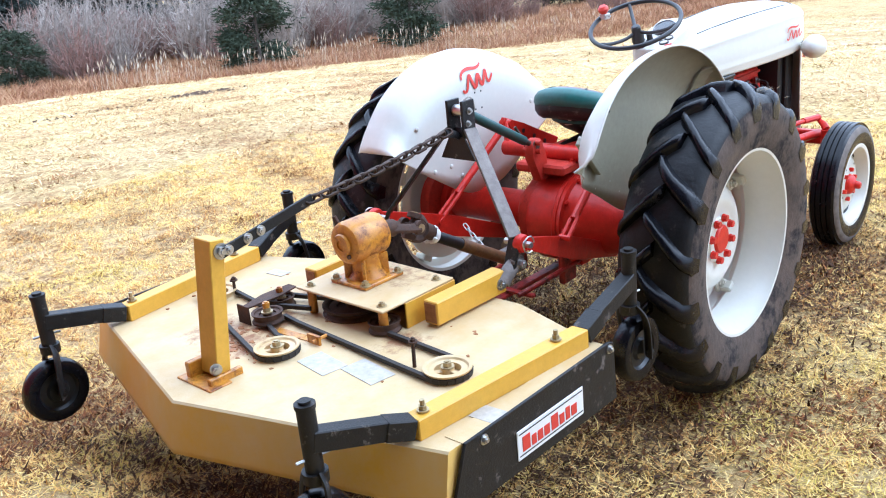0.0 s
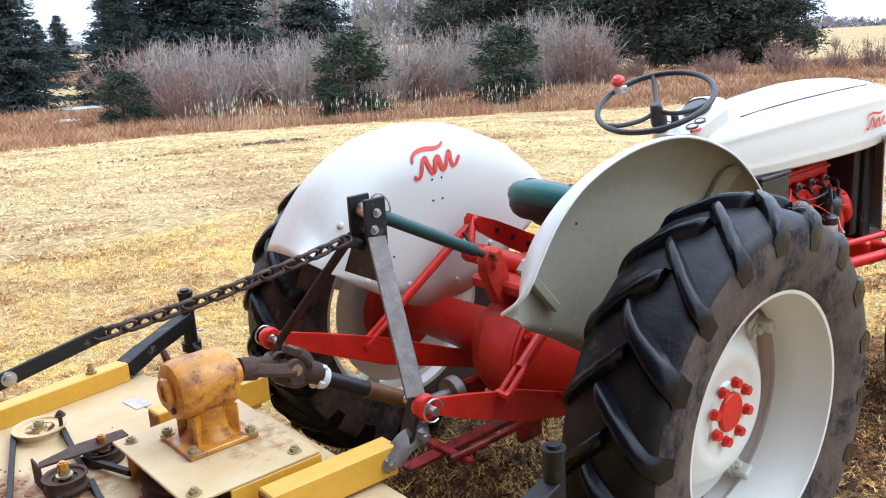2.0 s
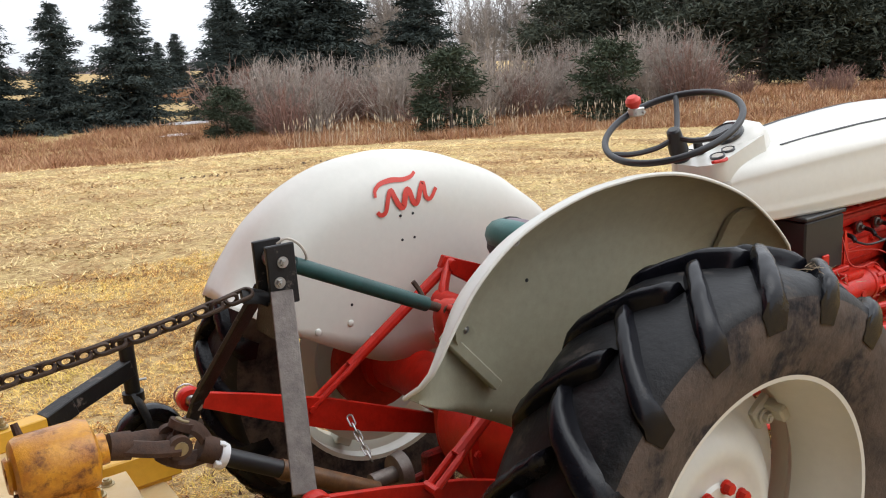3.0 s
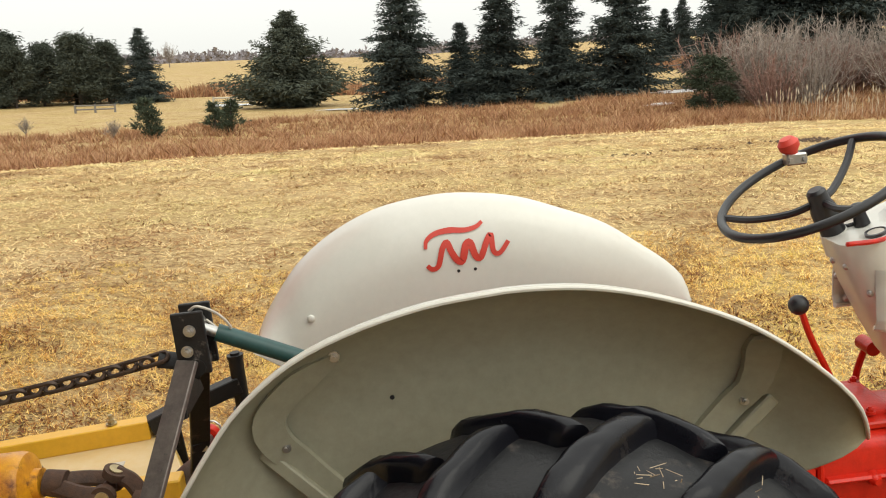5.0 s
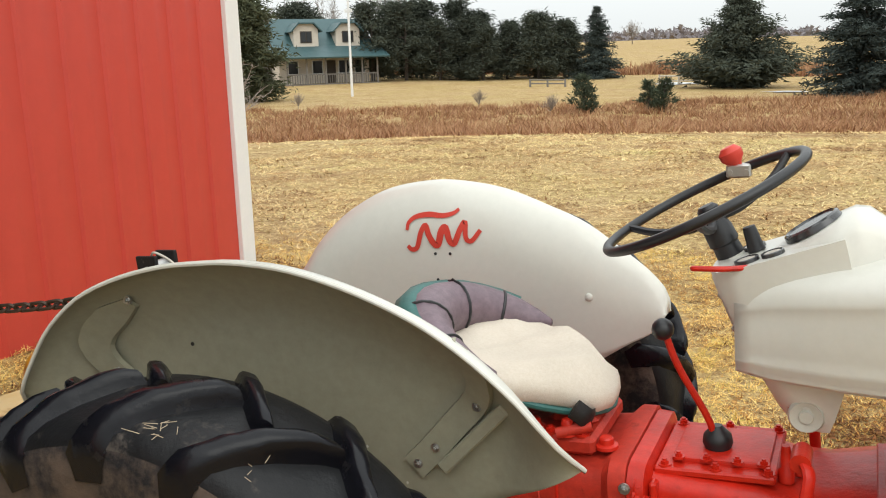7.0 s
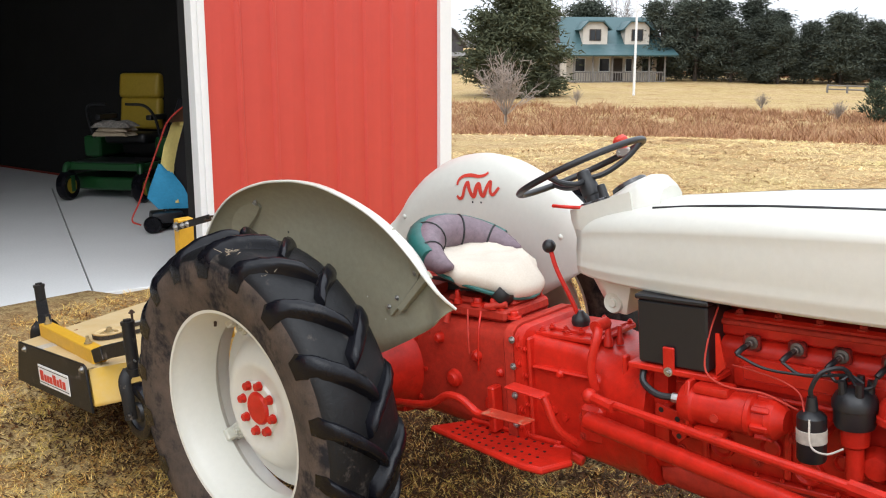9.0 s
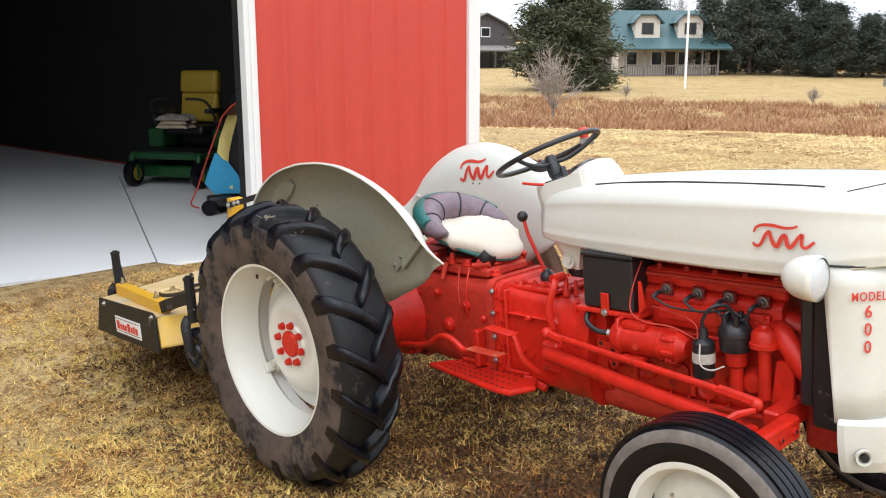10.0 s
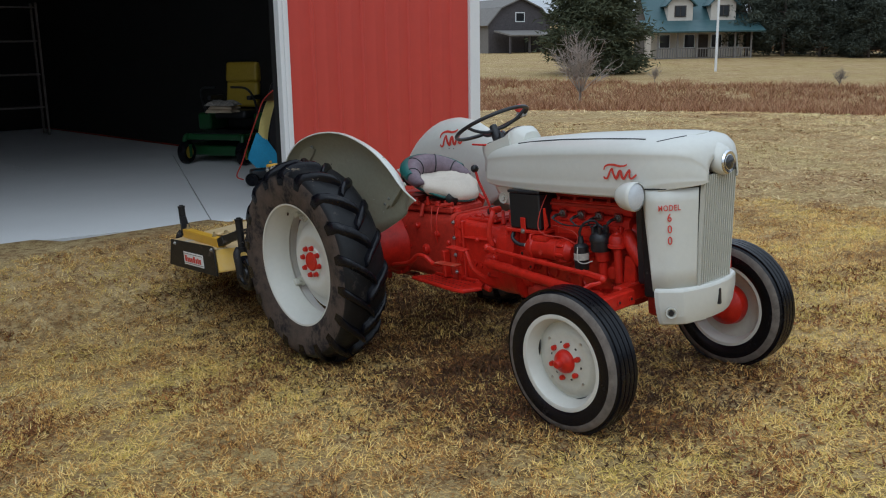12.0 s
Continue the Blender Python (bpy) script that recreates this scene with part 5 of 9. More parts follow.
def fender_y(x, z, s):
    """How far out the fender's skin lies at x, z."""
    best = min((along(LIP_RIGHT if s < 0 else LIP, k / 60) for k in range(61)), key=lambda p: abs(math.atan2(p.z - 0.83, p.x - 0.03) - math.atan2(z - 0.83, x - 0.03)))
    o = max(0.0, (Vector((best.x, 0, best.z)) - Vector((x, 0, z))).length)
    return panel_y(x, s) if o >= CROWN else crown_y(x, s, math.acos(1 - o / CROWN))


fender(-1)
fender_left = fender(1)
fender_left.location.z = -0.018
fender_left.rotation_euler.z = radians(1.5)


def emblem_strokes(w, h):
    """A red mark drawn as plain shapes: a long swash over a slanting wavy ribbon and a loop."""
    out = [([(x * w, y * h) for x, y in ((0.02, 0.60), (0.05, 0.80), (0.16, 0.93), (0.34, 0.94), (0.52, 0.86), (0.66, 0.88), (0.74, 0.97))], 0.075)]
    wave = [(0.0, 0.16), (0.05, 0.04), (0.13, 0.10), (0.21, 0.50), (0.28, 0.66), (0.31, 0.40), (0.36, 0.14), (0.42, 0.10), (0.49, 0.46), (0.55, 0.52), (0.58, 0.16), (0.64, 0.08), (0.74, 0.44), (0.81, 0.60), (0.80, 0.18), (0.87, 0.08), (1.0, 0.34)]
    out.append(([(x * w, y * h) for x, y in wave], 0.10))
    return out


def emblem(name, w, h, place, parent, label):
    """place(u, v) gives the point on the skin and the way out of it."""
    bm = B()
    for line, r in emblem_strokes(w, h):
        ps = smooth_path([(a, b, 0) for a, b in line], 4)
        edge = []
        for i, p in enumerate(ps):
            d = ps[min(i + 1, len(ps) - 1)] - ps[max(i - 1, 0)]
            side = Vector((-d.y, d.x, 0)).normalized() * r * h * (1.0 - 0.4 * abs(2 * i / (len(ps) - 1) - 1))
            edge.append((p - side, p + side))
        top, low = [], []
        for a, b in edge:
            pa, na = place(a.x, a.y)
            pb, nb = place(b.x, b.y)
            top.append((bm.verts.new(pa + na * 0.0035), bm.verts.new(pb + nb * 0.0035)))
        for (a, b), (c, d) in zip(top, top[1:]):
            bm.faces.new((a, b, d, c))
    ob = part(name, bm, RED_MARK, parent, label)
    return ob


def on_left_fender(u, v):
    x, z = -0.075 + u * 0.995 - v * 0.1, 1.158 + v + u * 0.10
    return Vector((x, fender_y(x, z, 1) - 0.002, z)), Vector((0, -1, 0.15)).normalized()


emblem("emblem", 0.225, 0.100, on_left_fender, fender_left, "red script emblem")

# ---- hood, dash and nose ----
HOOD = [  # x, half width, low edge, shoulder height, crest
    (0.865, 0.102, 1.020, 1.130, 1.200), (0.93, 0.124, 1.012, 1.145, 1.213), (1.05, 0.160, 1.010, 1.158, 1.232), (1.25, 0.200, 1.010, 1.174, 1.257),
    (1.50, 0.238, 1.012, 1.188, 1.274), (1.75, 0.266, 1.015, 1.198, 1.283), (1.95, 0.279, 1.020, 1.204, 1.287), (2.06, 0.277, 1.036, 1.204, 1.286),
    (2.14, 0.258, 1.054, 1.202, 1.282), (2.20, 0.222, 1.062, 1.196, 1.275), (2.245, 0.180, 1.066, 1.180, 1.258), (2.275, 0.142, 1.072, 1.150, 1.228), (2.288, 0.115, 1.08, 1.12, 1.185)]


def hood_z(x, y):
    """Height of the hood's top skin."""
    for a, b in zip(HOOD, HOOD[1:]):
        if a[0] <= x <= b[0]:
            t = (x - a[0]) / (b[0] - a[0])
            w, sh, cr = [a[k] + (b[k] - a[k]) * t for k in (1, 3, 4)]
            c = min(1.0, (abs(y) / (w - 0.004)) ** (1 / 0.66))
            return sh + (cr - sh) * math.sqrt(1 - c * c)


def hood_row(x, w, lo, sh, cr):
    pts = []
    for k in range(15):
        t = k / 14
        z = lo + (sh - lo) * t
        bulge = 0.010 * math.sin(math.pi * min(1, t * 1.1)) + 0.007 * math.exp(-((t - 0.21) / 0.085) ** 2)
        pts.append((w - 0.006 + 0.5 * bulge, z))
    for k in range(1, 12):
        t = math.pi / 2 * k / 11
        pts.append(((w - 0.004) * math.cos(t) ** 0.66, sh + (cr - sh) * math.sin(t) ** 1.0))
    return pts


def build_hood():
    bm = B()
    loops = []
    for row in HOOD:
        half = hood_row(*row)
        loops.append([Vector((row[0], -y, z)) for y, z in half] + [Vector((row[0], y, z)) for y, z in half[-2::-1]])
    rings(bm, loops, close=False)
    bmesh.ops.subdivide_edges(bm, edges=bm.edges[:], cuts=1, use_grid_fill=True, smooth=0.6)
    h = part("hood", bm, IVORY, tractor, "smooth ivory engine hood", 60)
    so = h.modifiers.new("thickness", "SOLIDIFY")
    so.thickness, so.offset = 0.004, -1
    # pressed swage line along the low edge
    for s in (-1, 1):
        line = [Vector((r[0], s * (r[1] - 0.014), r[2] + 0.002)) for r in HOOD[:9]]
        part("hem", tube(B(), smooth_path(line, 4), 0.006, 8), IVORY, h)
    # raised top panel with the dark slot under its edge
    bm = B()
    loops = []
    for x, w, z in ((1.13, 0.075, 1.247), (1.16, 0.095, 1.254), (1.5, 0.12, 1.278), (1.9, 0.125, 1.290), (2.10, 0.11, 1.288), (2.16, 0.09, 1.284), (2.185, 0.07, 1.280)):
        half = [(w * math.cos(math.pi / 2 * k / 6) ** 0.5 if k < 6 else 0.0, z - 0.034 + 0.034 * math.sin(math.pi / 2 * k / 6)) for k in range(7)]
        loops.append([Vector((x, -y, zz)) for y, zz in half] + [Vector((x, y, zz)) for y, zz in half[-2::-1]])
    rings(bm, loops, close=True)
    part("top_panel", bm, IVORY, h, "raised hood filler panel", 60)
    for s in (-1, 1):
        line = smooth_path([(x, s * y, hood_z(x, y) + 0.0005) for x, y in ((1.14, 0.104), (1.3, 0.126), (1.5, 0.149), (1.7, 0.168), (1.9, 0.184), (2.02, 0.19))], 6)
        part("slot", tube(B(), line, 0.004, 6), PLASTIC, h, "dark slot beside the hood panel")
        seam = smooth_path([(x, s * y, hood_z(x, y) + 0.0003) for x, y in ((2.09, 0.205), (2.125, 0.17), (2.15, 0.13), (2.165, 0.09))], 4)
        part("seam", tube(B(), seam, 0.0025, 6), PLASTIC, h, "thin dark panel seam")
    def on_hood(s):
        def place(u, v):
            x, z = 1.845 + u, 1.10 + v + 0.02 * u
            xs = [r[0] for r in HOOD]
            w = float(np.interp(x, xs, [r[1] for r in HOOD]))
            return Vector((x, s * (w + 0.004), z)), Vector((0, s, 0.1)).normalized()
        return place
    emblem("emblem", 0.19, 0.070, on_hood(-1), h, "red script emblem")
    return h


hood = build_hood()


def build_nose():
    """The grille shell: side cheeks that turn in to a slatted grille, over a bumper-like apron."""
    def plan(z):
        f_ = (z - 0.46) / 0.6
        ins = 0.045 * (1 - f_)
        xr = 2.105 - 0.055 * f_
        return [(xr, 0.274), (2.105, 0.264), (2.155, 0.236 + 0.003 * f_), (2.203 - ins * 0.4, 0.192), (2.240 - ins * 0.7, 0.146), (2.25 - ins * 0.8, 0.13)]
    cheek = None
    for s in (-1, 1):
        bm = B()
        loops = []
        for z in (0.60, 0.70, 0.80, 0.90, 1.0, 1.06):
            loops.append([Vector((x, s * y, z)) for x, y in smooth_xy(plan(z))])
        rings(bm, loops, close=False)
        c = part("grille_cheek", bm, IVORY, tractor, "ivory side cheek of the grille shell", 50)
        so = c.modifiers.new("thickness", "SOLIDIFY")
        so.thickness, so.offset = 0.006, (-1 if s < 0 else -1)
        if s < 0:
            cheek = c
        part("seam", tube(B(), [Vector((x + 0.001, s * (y + 0.001), 1.062)) for x, y in smooth_xy(plan(1.06))], 0.0035, 6), PLASTIC, c, "dark seam under the hood")
    # apron
    bm = B()
    loops = []
    for z, grow in ((0.435, -0.042), (0.443, -0.026), (0.48, -0.010), (0.55, 0.002), (0.597, 0.004), (0.606, 0.000), (0.612, -0.006)):
        half = [(2.10, 0.272 + grow), (2.118, 0.267 + grow), (2.160 + grow * 0.3, 0.240 + grow), (2.198 + grow * 0.5, 0.214 + grow), (2.206 + grow * 0.6, 0.206 + grow), (2.213 + grow * 0.7, 0.192 + grow * 0.7), (2.235 + grow, 0.128), (2.249 + grow, 0.075), (2.253 + grow, 0.0)]
        loops.append([Vector((x, -y, z)) for x, y in half] + [Vector((x, y, z)) for x, y in half[-2::-1]])
    rings(bm, loops, close=True)
    a = part("apron", bm, IVORY, tractor, "ivory lower apron under the grille", 14)
    part("tow_hole", lathe(B(), [(0.0, -0.004), (0.013, -0.004), (0.018, 0.006), (0.024, 0.008), (0.026, 0.0)], (2.163, -0.242, 0.502), n=20), IVORY_DULL, a, m=Matrix.Translation((2.163, -0.242, 0.502)) @ Matrix.Rotation(math.radians(40), 4, "Z") @ Matrix.Rotation(math.radians(180), 4, "Z") @ Matrix.Translation((-2.163, 0.242, -0.502)))
    part("tow_hole_dark", rod(B(), (2.160, -0.238, 0.502), (2.169, -0.249, 0.502), 0.012, n=14), PLASTIC, a)
    part("slot", boxed(2.244, 2.259, -0.006, 0.012, 0.50, 0.575, 0.003), PLASTIC, a, "dark crank slot")
    # grille: dark void, upright slats, surround
    g = part("grille", boxed(2.20, 2.212, -0.128, 0.128, 0.61, 1.10), PLASTIC, tractor, "dark grille opening")
    for k in range(15):
        y = -0.119 + 0.017 * k
        bm = B()
        rings(bm, [[Vector((2.214 + 0.045 * (z - 0.61) / 0.5, y - 0.005, z)), Vector((2.233 + 0.045 * (z - 0.61) / 0.5, y - 0.003, z)), Vector((2.233 + 0.045 * (z - 0.61) / 0.5, y + 0.003, z)), Vector((2.214 + 0.045 * (z - 0.61) / 0.5, y + 0.005, z))] for z in (0.612, 0.85, 1.105)])
        part("slat", bm, IVORY_DULL, g)
    # emblem hump over the grille
    bm = B()
    loops = []
    for x, r, z in ((2.10, 0.03, 1.262), (2.16, 0.062, 1.225), (2.22, 0.075, 1.19), (2.27, 0.072, 1.168), (2.305, 0.062, 1.156), (2.312, 0.052, 1.154)):
        loops.append([Vector((x, math.cos(2 * math.pi * k / 20) * r, z + math.sin(2 * math.pi * k / 20) * r * 0.95)) for k in range(20)])
    rings(bm, loops)
    hump = part("emblem_hump", bm, IVORY, hood, "", 60)
    part("round_badge", lathe(B(), [(0.0, 0.016), (0.02, 0.014), (0.034, 0.006), (0.047, 0.008), (0.053, 0.0), (0.05, -0.01)], (2.314, 0, 1.154), "x", 24), CHROME, hump)
    part("badge_face", lathe(B(), [(0.0, 0.0185), (0.018, 0.0165), (0.032, 0.0085)], (2.314, 0, 1.154), "x", 20), GAUGE, hump)
    # lettering
    def letters(text, size, x, y, z, ang, spread=1.0, squeeze=1.0):
        cu = bpy.data.curves.new("marking", "FONT")
        cu.body, cu.size, cu.align_x, cu.extrude, cu.space_character = text, size, "CENTER", 0.0008, spread
        cu.offset = 0.0004
        tmp = bpy.data.objects.new("marking", cu)
        scene.collection.objects.link(tmp)
        dg = bpy.context.evaluated_depsgraph_get()
        me = bpy.data.meshes.new_from_object(tmp.evaluated_get(dg))
        bpy.data.objects.remove(tmp)
        bpy.data.curves.remove(cu)
        me.materials.clear()
        me.materials.append(RED_MARK)
        ob = new("lettering", me)
        ob.parent = cheek
        ob["label"] = "red lettering on the cheek"
        out = Vector((math.sin(ang), -math.cos(ang), 0))
        run = Vector((math.cos(ang), math.sin(ang), 0))
        ob.matrix_basis = Matrix(((run.x * squeeze, 0, out.x, x + out.x * 0.004), (run.y * squeeze, 0, out.y, y + out.y * 0.004), (0, 1, 0, z), (0, 0, 0, 1)))
    ang = math.radians(46)
    def cheek_at(z, y=0.234):
        row = plan(z)
        for (xa, ya), (xb, yb) in zip(row, row[1:]):
            if yb <= y <= ya:
                return xa + (xb - xa) * (ya - y) / (ya - yb)
        return row[-1][0]
    letters("MODEL", 0.036, cheek_at(0.98) + 0.005, -0.234, 0.966, ang, 1.2, 0.72)
    for k, ch in enumerate("600"):
        letters(ch, 0.050, cheek_at(0.936 - 0.0515 * k) + 0.005, -0.234, 0.918 - 0.0515 * k, ang, 1.0, 0.85)


def smooth_xy(pts, steps=3):
    return [(p.x, p.y) for p in smooth_path([(a, b, 0) for a, b in pts], steps)]


build_nose()


def headlamp(s):
    c = Vector((2.062, s * 0.348, 1.040))
    bm = B()
    lathe(bm, [(0.0, -0.090), (0.020, -0.086), (0.040, -0.072), (0.055, -0.05), (0.062, -0.025), (0.065, 0.0), (0.065, 0.014), (0.060, 0.019)], c, "x", 32)
    lamp = part("headlamp", bm, IVORY, tractor, "round ivory headlamp", 50)
    part("lens", lathe(B(), [(0.0, 0.03), (0.03, 0.0275), (0.048, 0.022), (0.061, 0.012)], c, "x", 28), LENS, lamp, "clear ribbed lamp lens")
    part("stalk", tube(B(), smooth_path([c + Vector((-0.02, -s * 0.06, 0)), c + Vector((-0.01, -s * 0.09, 0)), (2.03, s * 0.262, 1.05)], 4), 0.02, 10), IVORY, lamp)


headlamp(-1)
headlamp(1)


def build_dash():
    bm = B()
    loops = []
    for z, x0, x1, w in ((0.90, 0.955, 1.03, 0.085), (0.93, 0.935, 1.04, 0.096), (1.0, 0.90, 1.06, 0.106), (1.10, 0.852, 1.08, 0.106), (1.18, 0.822, 1.08, 0.104), (1.205, 0.815, 1.06, 0.099)):
        r = 0.06
        corner = [(x1, -w), (x0 + r, -w), (x0 + r * 0.3, -w + r * 0.3), (x0, -w + r), (x0, w - r), (x0 + r * 0.3, w - r * 0.3), (x0 + r, w), (x1, w)]
        loops.append([Vector((x, y, z + (0.30 * (x - 0.815) if z > 1.2 else 0))) for x, y in corner])
    rings(bm, loops)
    d = part("dash", bm, IVORY, tractor, "ivory cowl and instrument panel", 50)
    for x, y, z in ((0.834, 0.03, 1.152), (0.865, 0.075, 1.098), (0.892, 0.086, 1.038)):
        for s in (-1, 1):
            part("screw", ball(B(), (x, s * y, z), 0.0085, 8), STEEL, d, "bright domed screw")
    for s in (-1, 1):
        part("mount_boss", lathe(B(), [(0.0, 0.006), (0.012, 0.006), (0.014, 0.0), (0.03, 0.004), (0.034, -0.004)], (0, 0, 0), "y", 20), IVORY_DULL, d, m=Matrix.Translation((0.99, s * 0.098, 0.935)) @ (Matrix.Identity(4) if s > 0 else Matrix.Rotation(math.pi, 4, "Z")))
    top = Matrix.Translation((0.815, 0, 1.207)) @ Matrix.Rotation(math.atan(-0.30), 4, "Y")
    def gauge(x, y, r, nm="gauge"):
        g = part(nm, lathe(B(), [(0.0, 0.003), (r * 0.88, 0.003), (r * 0.92, 0.006), (r * 1.08, 0.005), (r * 1.1, -0.002)], (x, y, 0.0), "z", 28), GAUGE, d, m=top)
        part("dial", lathe(B(), [(0.0, 0.0042), (r * 0.80, 0.004)], (x, y, 0.0), "z", 24), STICKER, g)
    gauge(0.075, -0.058, 0.022)
    gauge(0.125, -0.06, 0.020)
    gauge(0.075, 0.058, 0.022)
    part("knob", lathe(B(), [(0.0, 0.052), (0.012, 0.05), (0.014, 0.04), (0.015, 0.02), (0.018, 0.0)], (0.085, 0.02, 0), "z", 16), PLASTIC, d, "black choke knob", m=top)
    # instrument hump that rises to the hood
    bm = B()
    loops = []
    for x, w, z in ((0.925, 0.075, 1.238), (0.97, 0.092, 1.262), (1.03, 0.10, 1.298), (1.075, 0.098, 1.318), (1.10, 0.09, 1.316), (1.14, 0.07, 1.288)):
        loops.append([Vector((x, -w, 1.20)), Vector((x, -w * 0.93, z - 0.03)), Vector((x, -w * 0.6, z - 0.006)), Vector((x, 0, z)), Vector((x, w * 0.6, z - 0.006)), Vector((x, w * 0.93, z - 0.03)), Vector((x, w, 1.20))])
    rings(bm, loops)
    part("instrument_hump", bm, IVORY, d, "", 50)
    tach = Matrix.Translation((1.0, 0.0, 1.284)) @ Matrix.Rotation(math.radians(-30), 4, "Y")
    g = part("tachometer", lathe(B(), [(0.0, 0.004), (0.046, 0.004), (0.050, 0.008), (0.055, 0.005), (0.057, -0.006)], axis="z", n=32), GAUGE, d, m=tach)
    part("dial", lathe(B(), [(0.0, 0.0052), (0.043, 0.0052)], axis="z", n=28), GAUGE, g, "dark round dial")
    # throttle lever
    part("throttle_lever", tube(B(), smooth_path([(0.91, -0.075, 1.222), (0.875, -0.100, 1.224), (0.84, -0.114, 1.226), (0.80, -0.118, 1.228), (0.795, -0.112, 1.226)], 4), 0.0055, 8), RED, d, "thin red hand throttle")


build_dash()


def build_steering():
    n = Vector((-0.40, -0.05, 0.91)).normalized()
    u = Vector((0.91, 0, 0.40)).normalized()
    u = (u - n * u.dot(n)).normalized()
    v = n.cross(u)
    c = Vector((0.793, 0.042, 1.328))
    hub = c - n * 0.043
    w = part("steering_wheel", tube(B(), [c + (u * math.cos(2 * math.pi * k / 56) + v * math.sin(2 * math.pi * k / 56)) * 0.2145 for k in range(56)], 0.0108, 10, True), PLASTIC, tractor, "thin black steering wheel", 60)
    for a in (35, 155, 275):
        e = math.radians(a)
        d = u * math.cos(e) + v * math.sin(e)
        part("spoke", tube(B(), smooth_path([hub + d * 0.01, hub + d * 0.07 - n * 0.004, hub + d * 0.15 + n * 0.014, c + d * 0.208], 5), [0.009] * 15 + [0.008], 8), PLASTIC, w)
    part("hub", lathe(B(), [(0.0, 0.034), (0.016, 0.033), (0.022, 0.026), (0.024, 0.0), (0.03, -0.02), (0.031, -0.05), (0.027, -0.055), (0.029, -0.09), (0.0, -0.09)], axis="z", n=20), PLASTIC, w, "ribbed black hub", m=Matrix.Translation(hub) @ n.to_track_quat("Z", "Y").to_matrix().to_4x4())
    part("column", rod(B(), hub - n * 0.08, hub - n * 0.13, 0.03, 0.036, 20), IVORY, w, "ivory steering column")
    # spinner knob, clamped to the rim
    d = (u * 0.27 + v * 0.96).normalized()
    q = c + d * 0.202
    bm = B()
    box(bm, -0.026, 0.026, -0.016, 0.016, -0.014, 0.016, 0.004, Matrix.Translation(q))
    rod(bm, q + n * 0.005, q + n * 0.02, 0.006, n=10)
    for s in (-1, 1):
        rod(bm, q + Vector((s * 0.017, -0.022, 0)), q + Vector((s * 0.017, 0.022, 0)), 0.006, n=6)
    part("knob_clamp", bm, STEEL, w, "bright steel knob clamp")
    part("spinner_knob", lathe(B(), [(0.0, 0.038), (0.016, 0.036), (0.026, 0.024), (0.025, 0.01), (0.014, -0.004), (0.012, -0.012), (0, -0.012)], axis="z", n=20), RED_MARK, w, "red steering spinner knob", m=Matrix.Translation(q + n * 0.022) @ n.to_track_quat("Z", "Y").to_matrix().to_4x4())


build_steering()


# ---- drive train ----
def casting(name, sections, mat=RED, label="", parent=None, bevel=0.014):
    """A cast housing lofted along x from (x, half width, low, high, corner) sections."""
    bm = B()
    loops = []
    for x, w, lo, hi, r in sections:
        row = []
        for cx, cz, a0 in ((w - r, hi - r, 0), (-(w - r), hi - r, 90), (-(w - r), lo + r, 180), (w - r, lo + r, 270)):
            for k in range(4):
                a = math.radians(a0 + 30 * k)
                row.append(Vector((x, cx + math.cos(a) * r, cz + math.sin(a) * r)))
        loops.append(row)
    rings(bm, loops)
    return part(name, bm, mat, parent or tractor, label, 40)


axle_case = casting("centre_housing", [(-0.13, 0.10, 0.50, 0.72, 0.08), (-0.10, 0.12, 0.46, 0.76, 0.10), (0.10, 0.16, 0.42, 0.82, 0.10), (0.42, 0.155, 0.42, 0.81, 0.06), (0.60, 0.165, 0.42, 0.82, 0.05), (0.62, 0.185, 0.40, 0.835, 0.05), (0.655, 0.185, 0.40, 0.835, 0.05)], RED_DULL, "red cast rear housing")
gear_case = casting("transmission", [(0.657, 0.180, 0.41, 0.828, 0.05), (0.69, 0.178, 0.41, 0.825, 0.05), (0.70, 0.150, 0.42, 0.80, 0.03), (0.90, 0.148, 0.42, 0.79, 0.03), (0.96, 0.16, 0.41, 0.78, 0.06), (1.02, 0.20, 0.40, 0.78, 0.12), (1.12, 0.215, 0.40, 0.80, 0.14), (1.14, 0.225, 0.39, 0.81, 0.14), (1.165, 0.225, 0.39, 0.81, 0.14)], RED, "red cast transmission housing")
part("top_cover", boxed(0.70, 0.935, -0.12, 0.12, 0.795, 0.812, 0.004), RED, gear_case)
part("hydraulic_cover", boxed(-0.10, 0.58, -0.125, 0.125, 0.82, 0.862, 0.01), RED_DULL, axle_case, "red hydraulic lift cover")
for x in (0.0, 0.12, 0.24, 0.36, 0.48, 0.55):
    for s in (-1, 1):
        part("bolt", bolt(B(), (x, s * 0.105, 0.862), (0, 0, 1), 0.011, 0.009), RED, axle_case)
for x in (0.72, 0.82, 0.92):
    for s in (-1, 1):
        part("bolt", bolt(B(), (x, s * 0.105, 0.812), (0, 0, 1), 0.009, 0.008), RED, gear_case)
for z in (0.47, 0.57, 0.67, 0.76):
    part("bolt", bolt(B(), (0.69, -0.168, z), (1, 0, 0), 0.010, 0.008), RED, gear_case)
    part("bolt", bolt(B(), (0.655, -0.186, z + 0.03), (0, -1, 0), 0.008, 0.006), STEEL, gear_case)
part("filler_plug", rod(B(), (0.78, -0.145, 0.56), (0.78, -0.162, 0.56), 0.02, n=6), RED, gear_case)
part("filler_plug", rod(B(), (0.83, -0.145, 0.55), (0.83, -0.158, 0.55), 0.014, n=6), RED, gear_case)
